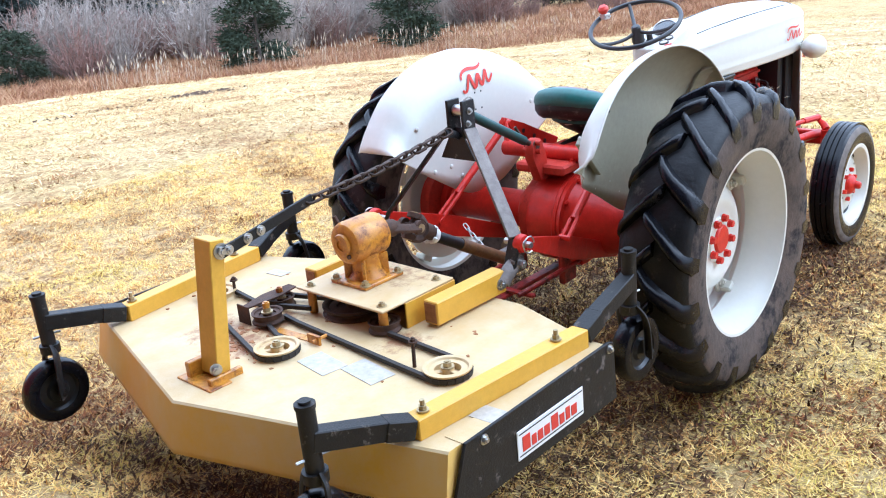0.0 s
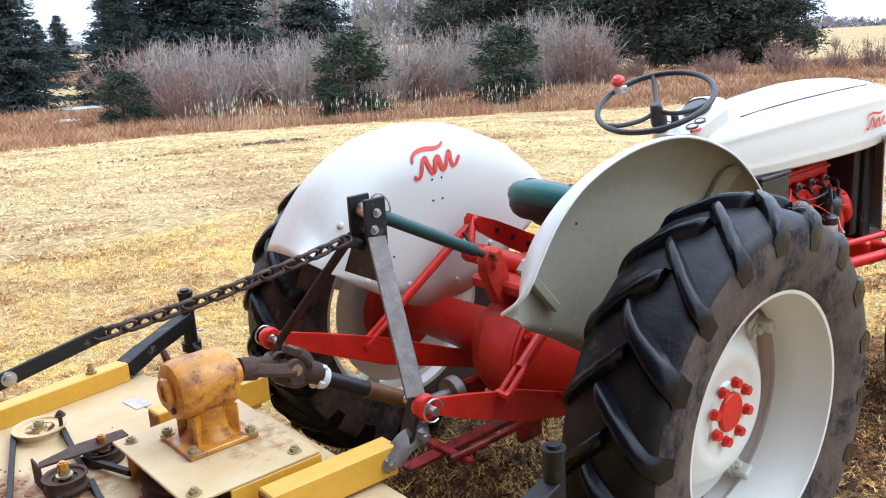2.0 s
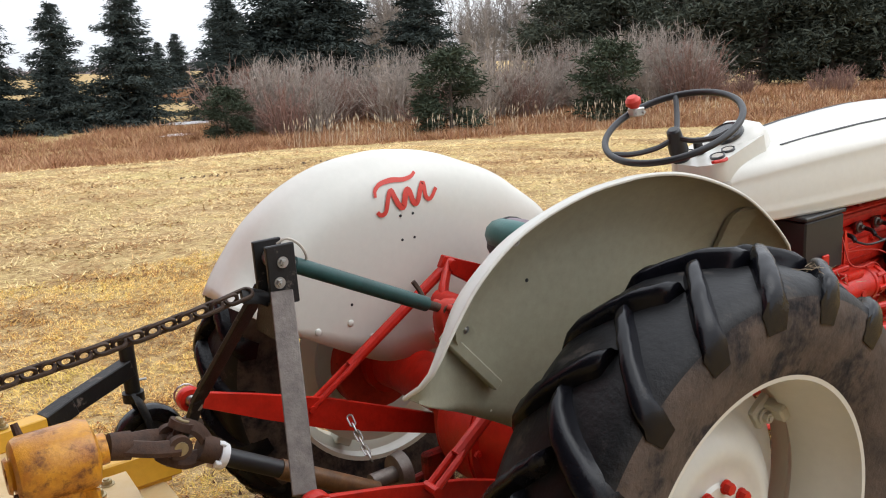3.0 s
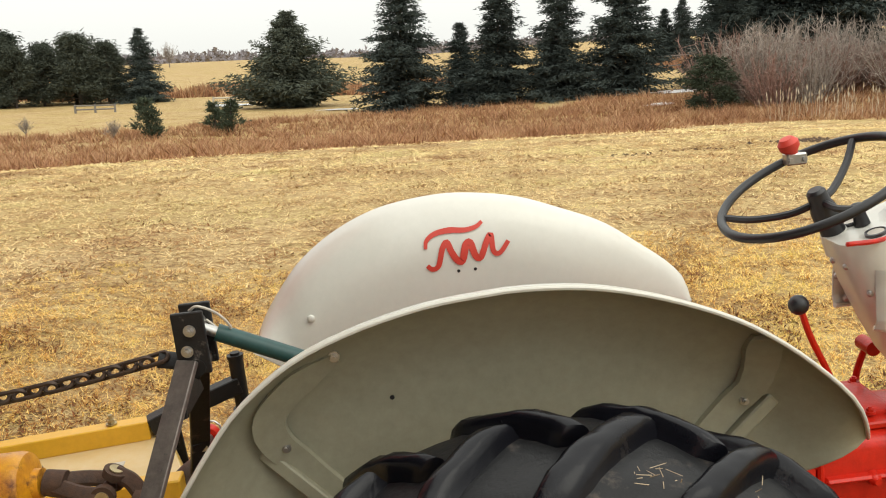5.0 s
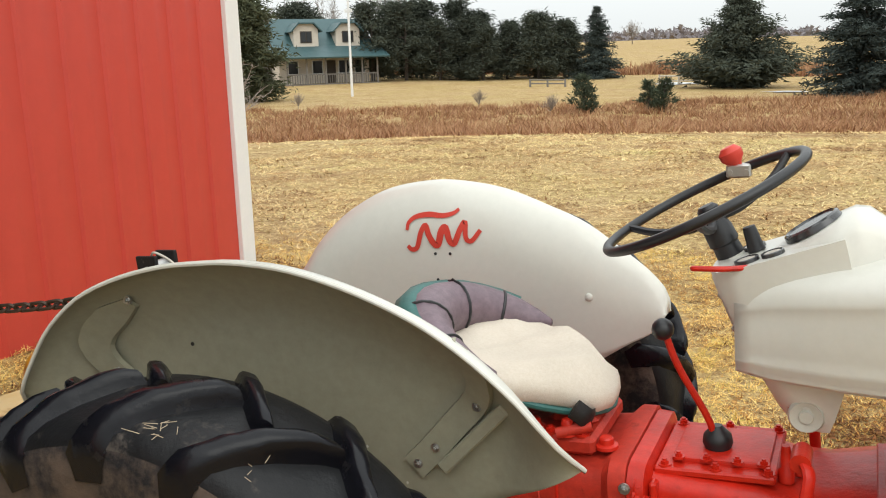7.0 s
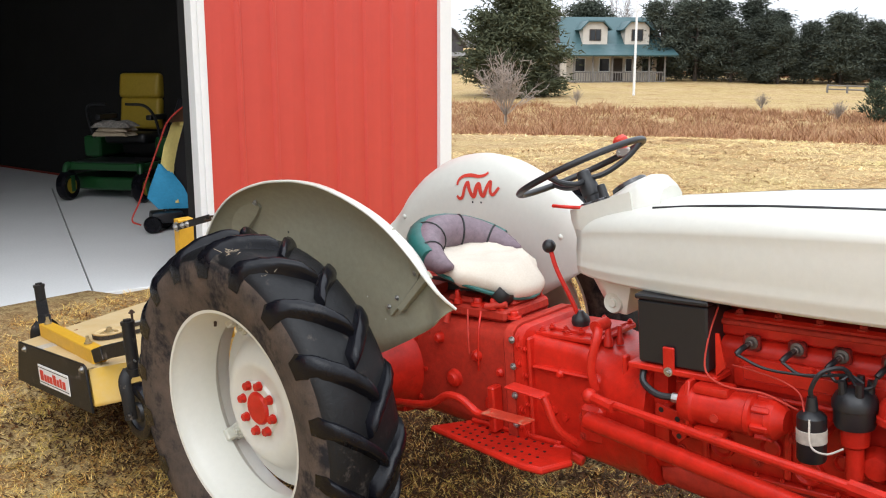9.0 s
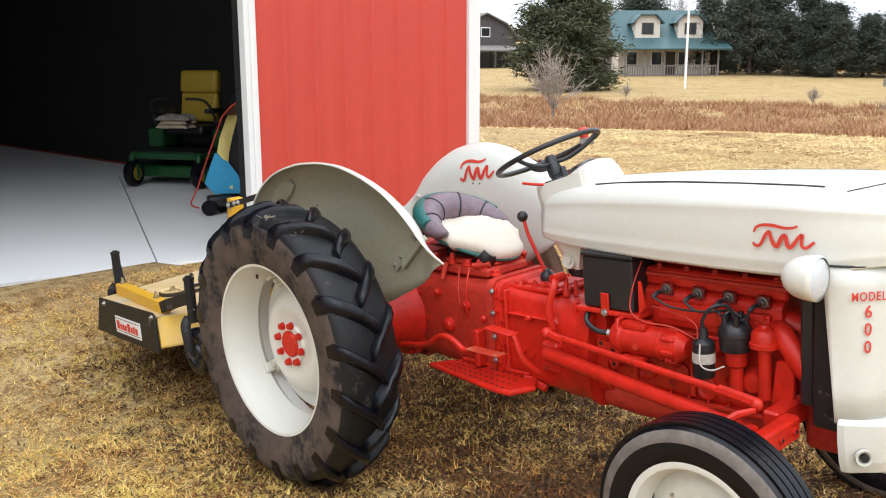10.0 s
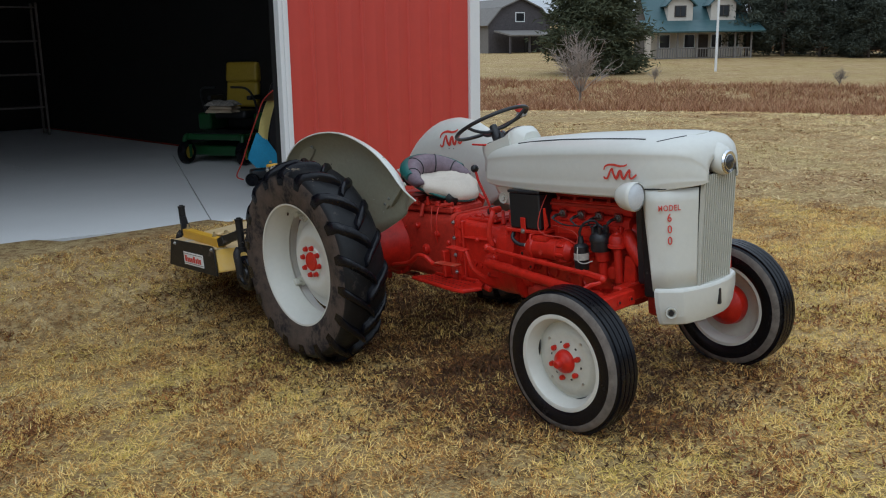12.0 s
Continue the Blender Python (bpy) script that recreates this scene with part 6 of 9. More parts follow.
for k in range(7):
    a = math.radians(-60 + 30 * k)
    part("bolt", bolt(B(), (0.672, -0.165 - 0.012 * math.cos(a), 0.63 + 0.16 * math.sin(a)), (1, 0, 0), 0.011, 0.009), RED, gear_case)
for x0, x1, z0, z1 in ((0.70, 0.715, 0.46, 0.80), (1.06, 1.075, 0.46, 0.80), (0.72, 1.05, 0.70, 0.712)):
    part("rib", boxed(x0, x1, -0.172, -0.14, z0, z1, 0.005), RED, gear_case)
part("inspection_plate", boxed(0.90, 1.02, -0.176, -0.15, 0.50, 0.59, 0.006), RED, gear_case)
for x, z in ((0.915, 0.515), (1.005, 0.515), (0.915, 0.575), (1.005, 0.575), (1.10, 0.72), (1.14, 0.62), (1.12, 0.52)):
    part("bolt", bolt(B(), (x, -0.174, z), (0, -1, 0), 0.009, 0.007), RED_DULL, gear_case)
part("shift_cover", boxed(0.73, 0.92, -0.085, 0.085, 0.803, 0.822, 0.008, None, 2), RED, gear_case)
for x, z, r in ((0.475, 0.70, 0.020), (0.53, 0.54, 0.026), (0.36, 0.60, 0.030), (0.58, 0.66, 0.016), (0.30, 0.74, 0.018), (0.83, 0.70, 0.014), (0.97, 0.70, 0.024)):
    part("boss", lathe(B(), [(0.0, -0.020), (r * 0.55, -0.020), (r * 0.7, -0.014), (r, -0.010), (r * 1.15, 0.01)], (x, -0.160, z), "y", 16), RED, axle_case)
for x in (0.745, 0.80, 0.86, 0.91):
    part("bolt", bolt(B(), (x, -0.085, 0.822), (0, 0, 1), 0.008, 0.007), RED, gear_case)
for x, y, z, r, h in ((0.60, -0.10, 0.835, 0.020, 0.024), (0.52, -0.11, 0.862, 0.017, 0.034), (0.44, -0.10, 0.862, 0.022, 0.028), (0.36, -0.115, 0.862, 0.013, 0.05), (0.25, -0.115, 0.862, 0.02, 0.036), (0.95, -0.07, 0.785, 0.013, 0.075), (0.97, -0.035, 0.785, 0.01, 0.06)):
    part("plug", lathe(B(), [(0.0, h), (r * 0.6, h), (r * 0.75, h * 0.86), (r * 0.8, h * 0.4), (r * 1.2, h * 0.3), (r * 1.25, 0.0)], (x, y, z), "z", 14), RED, axle_case)
part("dip_tube", tube(B(), smooth_path([(0.50, -0.155, 0.86), (0.515, -0.19, 0.80), (0.51, -0.195, 0.70), (0.50, -0.185, 0.66)], 5), 0.004, 6), RED, axle_case, "thin red tube")
part("dip_tube", tube(B(), smooth_path([(0.44, -0.155, 0.86), (0.475, -0.20, 0.78), (0.48, -0.205, 0.72)], 5), 0.0035, 6), RED_DULL, axle_case, "thin red tube")
part("side_bracket", boxed(0.555, 0.585, -0.215, -0.165, 0.46, 0.62, 0.006), RED, axle_case)
# lift cover clutter under the seat
for x0, x1, y0, y1, z1 in ((0.05, 0.22, -0.10, 0.08, 0.90), (0.30, 0.42, -0.11, -0.02, 0.885), (0.46, 0.57, -0.06, 0.09, 0.882)):
    part("valve_housing", boxed(x0, x1, y0, y1, 0.858, z1, 0.012), RED_DULL, axle_case)
for p, q, r in (((0.10, -0.13, 0.90), (0.30, -0.14, 0.87), 0.011), ((0.34, -0.135, 0.87), (0.34, -0.165, 0.80), 0.012), ((0.50, -0.13, 0.87), (0.57, -0.10, 0.88), 0.012)):
    part("control_rod", rod(B(), p, q, r), RED_DULL, axle_case)
for s in (-1, 1):
    bm = B()
    flare = [(0.20, s * 0.12), (0.205, s * 0.145), (0.185, s * 0.15), (0.178, s * 0.17), (0.15, s * 0.24), (0.115, s * 0.38), (0.088, s * 0.50)] if s < 0 else [(0.12, s * 0.05), (0.10, s * 0.09), (0.085, s * 0.14), (0.080, s * 0.50)]
    lathe(bm, [(0.0, s * 0.02)] + flare + [(0.084, s * 0.56), (0.105, s * 0.565), (0.105, s * 0.60), (0.05, s * 0.605), (0.05, s * 0.74), (0, s * 0.74)], (0.024, 0, 0.608), n=40)
    ax = part("axle_housing", bm, RED, axle_case, "red trumpet-shaped axle housing", 40)
    for k in range(10 if s < 0 else 0):
        a = 2 * math.pi * k / 10
        part("bolt", bolt(B(), (0.024 + math.cos(a) * 0.192, s * 0.15, 0.608 + math.sin(a) * 0.192), (0, s, 0), 0.011, 0.009, False), RED, ax)
    # brake drum
    part("brake_drum", lathe(B(), [(0.0, s * 0.606), (0.16, s * 0.606), (0.165, s * 0.62), (0.165, s * 0.655), (0.0, s * 0.66)], (0, 0, 0.603), n=32), RED_DULL, ax)
bm = B()
lathe(bm, [(0.0, 0.045), (0.165, 0.045), (0.188, 0.035), (0.196, 0.015), (0.198, -0.10), (0.205, -0.108), (0.205, -0.125), (0.0, -0.125)], (0.024, 0, 0.608), n=44)
part("rear_cover", bm, RED, axle_case, "red barrel-shaped differential housing", 40)
# rocker with lift arms, and the top link's bracket
bm = B()
rod(bm, (0.03, -0.27, 0.885), (0.03, 0.27, 0.885), 0.035, n=16)
part("rocker_shaft", bm, RED, axle_case)
bm = B()
plate(bm, [(-0.12, 0.79), (-0.05, 0.79), (-0.07, 0.90), (-0.09, 0.975), (-0.14, 0.985), (-0.17, 0.95), (-0.16, 0.90)], -0.022, 0.022, Matrix(((1, 0, 0, 0), (0, 0, 1, 0), (0, 1, 0, 0), (0, 0, 0, 1))), 0.01)
for z in (0.93, 0.965):
    rod(bm, (-0.135, -0.045, z), (-0.135, 0.045, z), 0.011)
part("rocker_bracket", bm, RED_DULL, axle_case, "red top link bracket")
for s in (-1, 1):
    tip = Vector((0.10, s * 0.315, 0.975)) if s > 0 else Vector((-0.10, -0.315, 0.93))
    bm = B()
    tube(bm, smooth_path([(0.03, s * 0.25, 0.885), (0.05, s * 0.275, 0.92), tip], 4), [0.034, 0.034, 0.033, 0.032, 0.030, 0.028, 0.027, 0.025, 0.024], 10, flat=0.5)
    rod(bm, tip + Vector((0, -0.03, 0)), tip + Vector((0, 0.03, 0)), 0.016)
    arm = part("lift_arm", bm, RED, axle_case, "red lift arm")
    if s > 0:
        root = Vector((0.42, 0.275, 0.80))
        run = (root - tip).normalized()
        up_ = run.cross(Vector((0, 1, 0))).normalized()
        flat = Matrix(((run.x, up_.x, 0, tip.x), (run.y, up_.y, 1, tip.y), (run.z, up_.z, 0, tip.z), (0, 0, 0, 1)))
        part("flat_bar", plate(B(), [(-0.03, -0.02), (0.10, -0.034), (0.36, -0.045), (0.36, 0.045), (0.10, 0.034), (-0.03, 0.02)], -0.011, 0.011, flat, 0.003), RED, arm, "flat red arm with holes")
        for d_ in (0.11, 0.19, 0.27):
            part("hole", rod(B(), flat @ Vector((d_, 0, -0.0125)), flat @ Vector((d_, 0, 0.0125)), 0.011, n=12), PLASTIC, arm, "dark open hole")
    low = Vector((-0.398, 0.335, 0.648)) if s > 0 else Vector((-0.44, -0.355, 0.695))
    up = tip if s > 0 else Vector((-0.16, -0.32, 0.87))
    bm = B()
    rod(bm, up, up.lerp(low, 0.72), 0.0165, n=10)
    f0 = up.lerp(low, 0.66)
    for o in (-0.014, 0.014):
        tube(bm, [f0 + Vector((0, o * 0.6, 0)), f0.lerp(low, 0.25) + Vector((0, o, 0)), low + Vector((0, o, 0))], 0.009, 8)
    rod(bm, low + Vector((0, -0.024, 0)), low + Vector((0, 0.024, 0)), 0.011, n=8)
    ball(bm, up, 0.024, 10)
    part("lift_rod", bm, RED, arm, "red forked lift rod")
    # lower link: a flat bar from the axle back to its ball end
    e, f_ = Vector((-0.725, s * 0.366, 0.765)), Vector((0.05, s * 0.27, 0.475))
    d = (f_ - e).normalized()
    m = Matrix.Translation(e) @ Matrix(((d.x, -d.y, 0, 0), (d.y, d.x, 0, 0), (d.z, 0, 1, 0), (0, 0, 0, 1)))
    ln = (f_ - e).length
    bm = B()
    plate(bm, [(0.03, -0.022), (0.20, -0.038), (0.42, -0.052), (ln, -0.03), (ln, 0.03), (0.42, 0.045), (0.18, 0.034), (0.03, 0.024)], -0.008, 0.008, m @ Matrix(((1, 0, 0, 0), (0, 0, 1, 0), (0, 1, 0, 0), (0, 0, 0, 1))), 0.002)
    lathe(bm, [(0.018, -0.018), (0.030, -0.016), (0.034, -0.007), (0.034, 0.007), (0.030, 0.016), (0.018, 0.018)], e, "y", 20, True)
    link = part("lower_link", bm, RED, axle_case, "red flat lower hitch arm")
    bm = B()
    ball(bm, e, 0.022, 12)
    rod(bm, e + Vector((0, -s * 0.07, 0)), e + Vector((0, s * 0.045, 0)), 0.0115, n=10)
    tube(bm, [e + Vector((0.03 * math.cos(k * math.pi / 6), s * 0.034, 0.03 * math.sin(k * math.pi / 6))) for k in range(11)], 0.003, 6)
    part("hitch_pin", bm, STEEL, link, "zinc hitch pin with ring clip")
# drawbar and stay clutter below
bm = B()
box(bm, -0.52, 0.05, -0.024, 0.024, 0.362, 0.380, 0.004)
box(bm, -0.39, -0.365, -0.15, 0.15, 0.383, 0.40, 0.005)
for s in (-1, 1):
    tube(bm, [(0.0, s * 0.15, 0.44), (-0.30, s * 0.13, 0.42), (-0.42, s * 0.10, 0.40)], 0.011, 8)
    box(bm, -0.16, -0.06, s * 0.13 - 0.016, s * 0.13 + 0.016, 0.36, 0.50, 0.008)
part("drawbar", bm, OILY_SHADED_RED, axle_case, "oil-blackened red drawbar and stays")
part("pto_cap", lathe(B(), [(0.0, -0.40), (0.022, -0.40), (0.022, -0.33), (0.05, -0.33), (0.055, -0.30)], (0, 0, 0.55), "x", 18), WORN, axle_case)

# ---- pedals, foot plate, levers ----
bm = B()
plate(bm, [(0.345, -0.268), (0.80, -0.340), (0.865, -0.335), (0.905, -0.235), (0.86, -0.165), (0.42, -0.16)], 0.447, 0.455, None, 0.002)
foot = part("footplate", bm, RED, tractor, "red pressed-steel foot plate")
bm = B()
tube(bm, [(0.345, -0.268, 0.444), (0.80, -0.340, 0.444), (0.865, -0.335, 0.444), (0.905, -0.235, 0.444)], 0.011, 8)
part("rim", bm, RED, foot)
bm = B()
for i in range(12):
    for j in range(4):
        x, y = 0.42 + 0.034 * i + 0.008 * j, -0.185 - 0.030 * j - 0.006 * i * j / 4
        rod(bm, (x, y, 0.4545), (x, y, 0.4562), 0.0055, n=8)
tagged(part("punched_holes", bm, PLASTIC, foot), "rows of dark punched holes", "", "", "stuff")
part("tread_lip", boxed(0.44, 0.82, -0.176, -0.162, 0.4555, 0.472, 0.004), RED, foot)
part("stay", tube(B(), [(0.80, -0.17, 0.45), (0.90, -0.16, 0.42)], 0.016, 8), RED, foot)
bm = B()
tube(bm, smooth_path([(0.15, -0.26, 0.50), (0.36, -0.30, 0.545), (0.46, -0.31, 0.60), (0.53, -0.31, 0.60), (0.60, -0.31, 0.565), (0.66, -0.31, 0.572)], 4), 0.0135, 10)
pedal = part("brake_pedal", bm, RED, tractor, "red bent brake pedal arm")
part("pad", boxed(0.63, 0.81, -0.335, -0.28, 0.576, 0.583, 0.003), WORN_RED, pedal, "red pedal pad worn to bare metal")
bm = B()
tube(bm, smooth_path([(0.92, -0.21, 0.50), (0.88, -0.26, 0.56), (0.85, -0.27, 0.64), (0.835, -0.27, 0.66)], 4), 0.0125, 10)
pedal = part("clutch_pedal", bm, RED, tractor, "red clutch pedal")
part("pad", boxed(0.705, 0.85, -0.30, -0.245, 0.658, 0.665, 0.003, Matrix.Translation((0.85, 0, 0.66)) @ Matrix.Rotation(math.radians(4), 4, "Y") @ Matrix.Translation((-0.85, 0, -0.66))), RED, pedal)
bm = B()
tube(bm, smooth_path([(0.812, -0.02, 0.80), (0.80, -0.03, 0.88), (0.745, -0.043, 1.0), (0.722, -0.045, 1.07)], 5), 0.0075, 10)
lever = part("gear_lever", bm, RED, tractor, "red gear lever")
part("knob", ball(B(), (0.717, -0.045, 1.081), 0.023, 16), PLASTIC, lever, "black ball knob")
part("boot", lathe(B(), [(0.0, 0.04), (0.010, 0.04), (0.018, 0.03), (0.028, 0.02), (0.031, 0.004), (0.026, -0.01), (0.028, -0.02)], (0.813, -0.02, 0.83), "z", 20), PLASTIC, lever, "black rubber boot")

# ---- seat ----
def build_seat():
    c = Vector((0.355, 0.022, 0.958))
    pan = B()
    loops = []
    outline = []
    for k in range(32):
        a = 2 * math.pi * k / 32
        r = 0.200 + 0.02 * math.cos(a) ** 2
        outline.append(Vector((math.cos(a) * (r + 0.04 * max(0.0, math.cos(a))), math.sin(a) * r, 0)))
    def rise(p):
        back = max(0.0, -p.x / 0.22)
        return 0.10 * back ** 1.3 + 0.045 * (abs(p.y) / 0.20) ** 2 - 0.02 * max(0, p.x / 0.3)
    for f_, dz in ((0.80, 0.012), (0.82, 0.0), (0.79, -0.02), (0.6, -0.035), (0.3, -0.042), (0.02, -0.044)):
        loops.append([c + Vector((p.x * f_, p.y * f_, rise(p) * (f_ ** 1.4) + dz - 0.03)) for p in outline])
    rings(pan, loops, True, False, True)
    seat = part("seat", pan, BLACK, tractor, "black steel seat pan with a worn cushion", 60)
    # cushion pad with a puckered edge
    bm = B()
    loops = []
    for f_, dz in ((0.90, -0.022), (0.97, -0.012), (1.0, 0.008), (0.98, 0.026), (0.9, 0.042), (0.75, 0.050), (0.5, 0.047), (0.25, 0.044), (0.02, 0.044)):
        row = []
        for k, p in enumerate(outline):
            sag = 0.05 * max(0.0, p.x / 0.24) if f_ > 0.85 else 0.0
            pk = 1 + (0.022 * math.sin(k * 4.1) + 0.03 * math.sin(k * 1.3)) * (f_ > 0.8)
            x, y = p.x * f_ * 0.87 * pk + 0.015, p.y * f_ * 0.92 * pk
            row.append(c + Vector((x, y, rise(p) * 0.45 * f_ ** 2 + dz - sag + 0.009 * math.sin(23 * x + 1) * math.cos(19 * y) + 0.006 * math.sin(51 * x) * math.sin(43 * y))))
        loops.append(row)
    rings(bm, loops)
    part("cushion", bm, CUSHION, seat, "stained cream seat cushion", 70)
    # rolled vinyl backrest along the rear half
    path = []
    for k in range(17):
        a = math.radians(80 + 200 * k / 16)
        path.append(c + Vector((math.cos(a) * 0.196, math.sin(a) * 0.188, 0.046 + 0.072 * max(0, -math.cos(a)) ** 1.1)))
    rad = [0.010 + 0.058 * math.sin(math.pi * k / 16) ** 0.6 for k in range(17)]
    back = part("backrest", tube(B(), path, rad, 14), VINYL, seat, "mauve-grey vinyl back roll", 70)
    for k in (3, 6, 10, 13):
        d = (path[k + 1] - path[k - 1]).normalized()
        a, b, _ = basis(path[k] - d, path[k] + d)
        part("seam", tube(B(), [path[k] + (a * math.cos(2 * math.pi * i / 20) + b * math.sin(2 * math.pi * i / 20)) * (rad[k] + 0.0005) for i in range(20)], 0.004, 6, True), PLASTIC, back, "dark seam")
    outer = [p + (p - c).normalized() * 0.018 + Vector((0, 0, -0.012)) for p in path]
    part("back_shell", tube(B(), [p + Vector((0, 0, -0.012)) for p in outer[3:14]], [r * 0.9 for r in rad[3:14]], 12, flat=0.9), BLACK, seat, "black steel seat back", 60)
    trim = [p + Vector((0, 0, 0.30 * r)) + Vector((p.x - c.x, p.y - c.y, 0)).normalized() * (0.25 * r + 0.012) for p, r in zip(path[2:15], rad[2:15])]
    part("top_welt", tube(B(), trim, [0.72 * r for r in rad[2:15]], 12), TEAL, seat, "teal vinyl outer back", 60)
    edge = [c + Vector((p.x * 0.84 + 0.012, p.y * 0.87, rise(p) * 0.45 - 0.02 - 0.045 * max(0.0, p.x / 0.24))) for p in outline]
    part("piping", tube(B(), edge, 0.008, 8, True), TEAL, seat, "teal cushion welt")
    bm = B()
    tube(bm, smooth_path([(0.05, 0.0, 0.87), (0.10, 0, 0.885), (0.30, 0, 0.90), (0.46, 0, 0.905), (0.56, 0, 0.90)], 4), [0.03] * 17, 8, flat=0.25)
    tube(bm, smooth_path([(0.54, -0.12, 0.925), (0.565, -0.10, 0.895), (0.54, -0.03, 0.88), (0.49, 0, 0.88)], 4), [0.022] * 13, 8, flat=0.3)
    part("seat_spring", bm, BLACK, seat, "black flat seat spring")


build_seat()

# ---- engine, seen under the hood ----
engine = casting("engine", [(1.167, 0.17, 0.46, 0.80, 0.05), (1.21, 0.165, 0.47, 0.86, 0.04), (1.215, 0.128, 0.50, 0.89, 0.03), (1.86, 0.128, 0.50, 0.89, 0.03), (1.865, 0.12, 0.52, 0.86, 0.04), (1.92, 0.11, 0.55, 0.84, 0.04)], RED, "red cast engine block")
casting("oil_pan", [(1.17, 0.14, 0.40, 0.50, 0.04), (1.30, 0.135, 0.385, 0.50, 0.04), (1.62, 0.13, 0.40, 0.51, 0.04), (1.86, 0.125, 0.46, 0.52, 0.03)], RED_DULL, "red engine sump", engine)
part("pan_rail", boxed(1.20, 1.87, -0.146, 0.146, 0.497, 0.512, 0.003), RED, engine)
for k in range(9):
    part("bolt", bolt(B(), (1.24 + 0.073 * k, -0.139, 0.512), (0, 0, 1), 0.007, 0.006, False), RED, engine)
part("cylinder_head", boxed(1.25, 1.87, -0.112, 0.14, 0.892, 0.955, 0.008), RED, engine)
part("head_rail", boxed(1.245, 1.875, -0.122, 0.145, 0.925, 0.94, 0.003), RED_DULL, engine)
for k in range(6):
    part("bolt", bolt(B(), (1.29 + 0.108 * k, -0.10, 0.955), (0, 0, 1), 0.010, 0.009), RED_DULL, engine)
part("valve_cover", boxed(1.27, 1.85, -0.07, 0.12, 0.957, 1.02, 0.018, None, 3), RED_DULL, engine)
cover = part("side_cover", boxed(1.40, 1.83, -0.150, -0.126, 0.765, 0.852, 0.010, None, 2), RED, engine, "raised red tappet cover")
part("cover_bead", boxed(1.43, 1.80, -0.155, -0.1495, 0.788, 0.83, 0.004), RED, cover)
for x in (1.42, 1.615, 1.81):
    part("bolt", bolt(B(), (x, -0.150, 0.842), (0, -1, 0), 0.008, 0.006), RED, cover)
PLUGS = (1.447, 1.569, 1.682, 1.80)
for x in PLUGS:
    # flat dark pad paints the shade of the plug's pocket
    part("plug_recess", boxed(x - 0.024, x + 0.024, -0.1315, -0.1275, 0.866, 0.91, 0.006), OILY_SHADED_RED, engine)
    plug = part("spark_plug", lathe(B(), [(0.0, -0.045), (0.006, -0.044), (0.008, -0.024), (0.011, -0.022), (0.011, -0.010), (0.018, -0.008), (0.018, 0.0), (0, 0.0)], (x, -0.128, 0.888), "y", 12), WORN, engine, "grey steel spark plug")
    part("boot", tube(B(), smooth_path([(x, -0.158, 0.888), (x - 0.004, -0.185, 0.884), (x - 0.012, -0.20, 0.872)], 3), 0.0078, 8), PLASTIC, plug, "black rubber plug boot")
    part("plug_lead", tube(B(), smooth_path([(x - 0.012, -0.20, 0.872), (x + (1.72 - x) * 0.25, -0.205, 0.848), (x + (1.72 - x) * 0.65, -0.208, 0.846 + 0.01 * math.sin(9 * x)), (1.72 + 0.03 * (x - 1.62), -0.19, 0.862), (1.735 + 0.1 * (x - 1.62), -0.185, 0.845)], 5), 0.0042, 6), PLASTIC, engine, "black ignition lead")
# starter motor with its end bell and ribbed nose
bm = B()
lathe(bm, [(0.0, 0.0), (0.030, 0.0), (0.052, 0.012), (0.060, 0.03), (0.060, 0.05), (0.054, 0.056), (0.054, 0.20), (0.058, 0.204), (0.058, 0.216), (0.048, 0.222), (0.048, 0.255), (0.054, 0.258), (0.054, 0.275), (0.03, 0.30), (0, 0.30)], (1.275, -0.205, 0.715), "x", 28)
starter = part("starter", bm, RED, engine, "red painted starter motor")
for k in range(7):
    a = 2 * math.pi * k / 7
    part("rib", boxed(1.497, 1.545, -0.008, 0.008, 0.044, 0.060, 0.003, Matrix.Translation((0, -0.205, 0.715)) @ Matrix.Rotation(a, 4, "X")), RED, starter)
part("pole_screw", rod(B(), (1.40, -0.258, 0.705), (1.40, -0.263, 0.705), 0.012, n=10), RED_DULL, starter)
part("lug", boxed(1.33, 1.43, -0.245, -0.18, 0.757, 0.784, 0.01, None, 2), RED, starter)
part("lug", boxed(1.33, 1.42, -0.25, -0.19, 0.642, 0.665, 0.01, None, 2), RED, starter)
part("flange", plate(B(), [(-0.05, -0.075), (0.05, -0.075), (0.065, 0.0), (0.05, 0.075), (-0.05, 0.075), (-0.065, 0.0)], -0.007, 0.007, Matrix.Translation((1.315, -0.195, 0.715)) @ Matrix(((0, 0, 1, 0), (1, 0, 0, 0), (0, 1, 0, 0), (0, 0, 0, 1))), 0.003), RED, starter)
part("mount", boxed(1.36, 1.44, -0.19, -0.12, 0.66, 0.74, 0.008), RED, starter)
# distributor, coil, filler
dist = part("distributor", lathe(B(), [(0.0, 0.0), (0.046, 0.0), (0.050, 0.012), (0.050, 0.048), (0.054, 0.05), (0.054, 0.066), (0.045, 0.085), (0.02, 0.10), (0, 0.10)], (1.735, -0.19, 0.735), "z", 26), PLASTIC, engine, "black distributor cap")
for k in range(5):
    a = 2 * math.pi * k / 5 + 0.3
    q = Vector((1.735, -0.19, 0.81))
    part("terminal", rod(B(), q + Vector((math.cos(a) * 0.032, math.sin(a) * 0.032, 0)), q + Vector((math.cos(a) * 0.036, math.sin(a) * 0.036, 0.045)), 0.012, 0.009, 8), PLASTIC, dist)
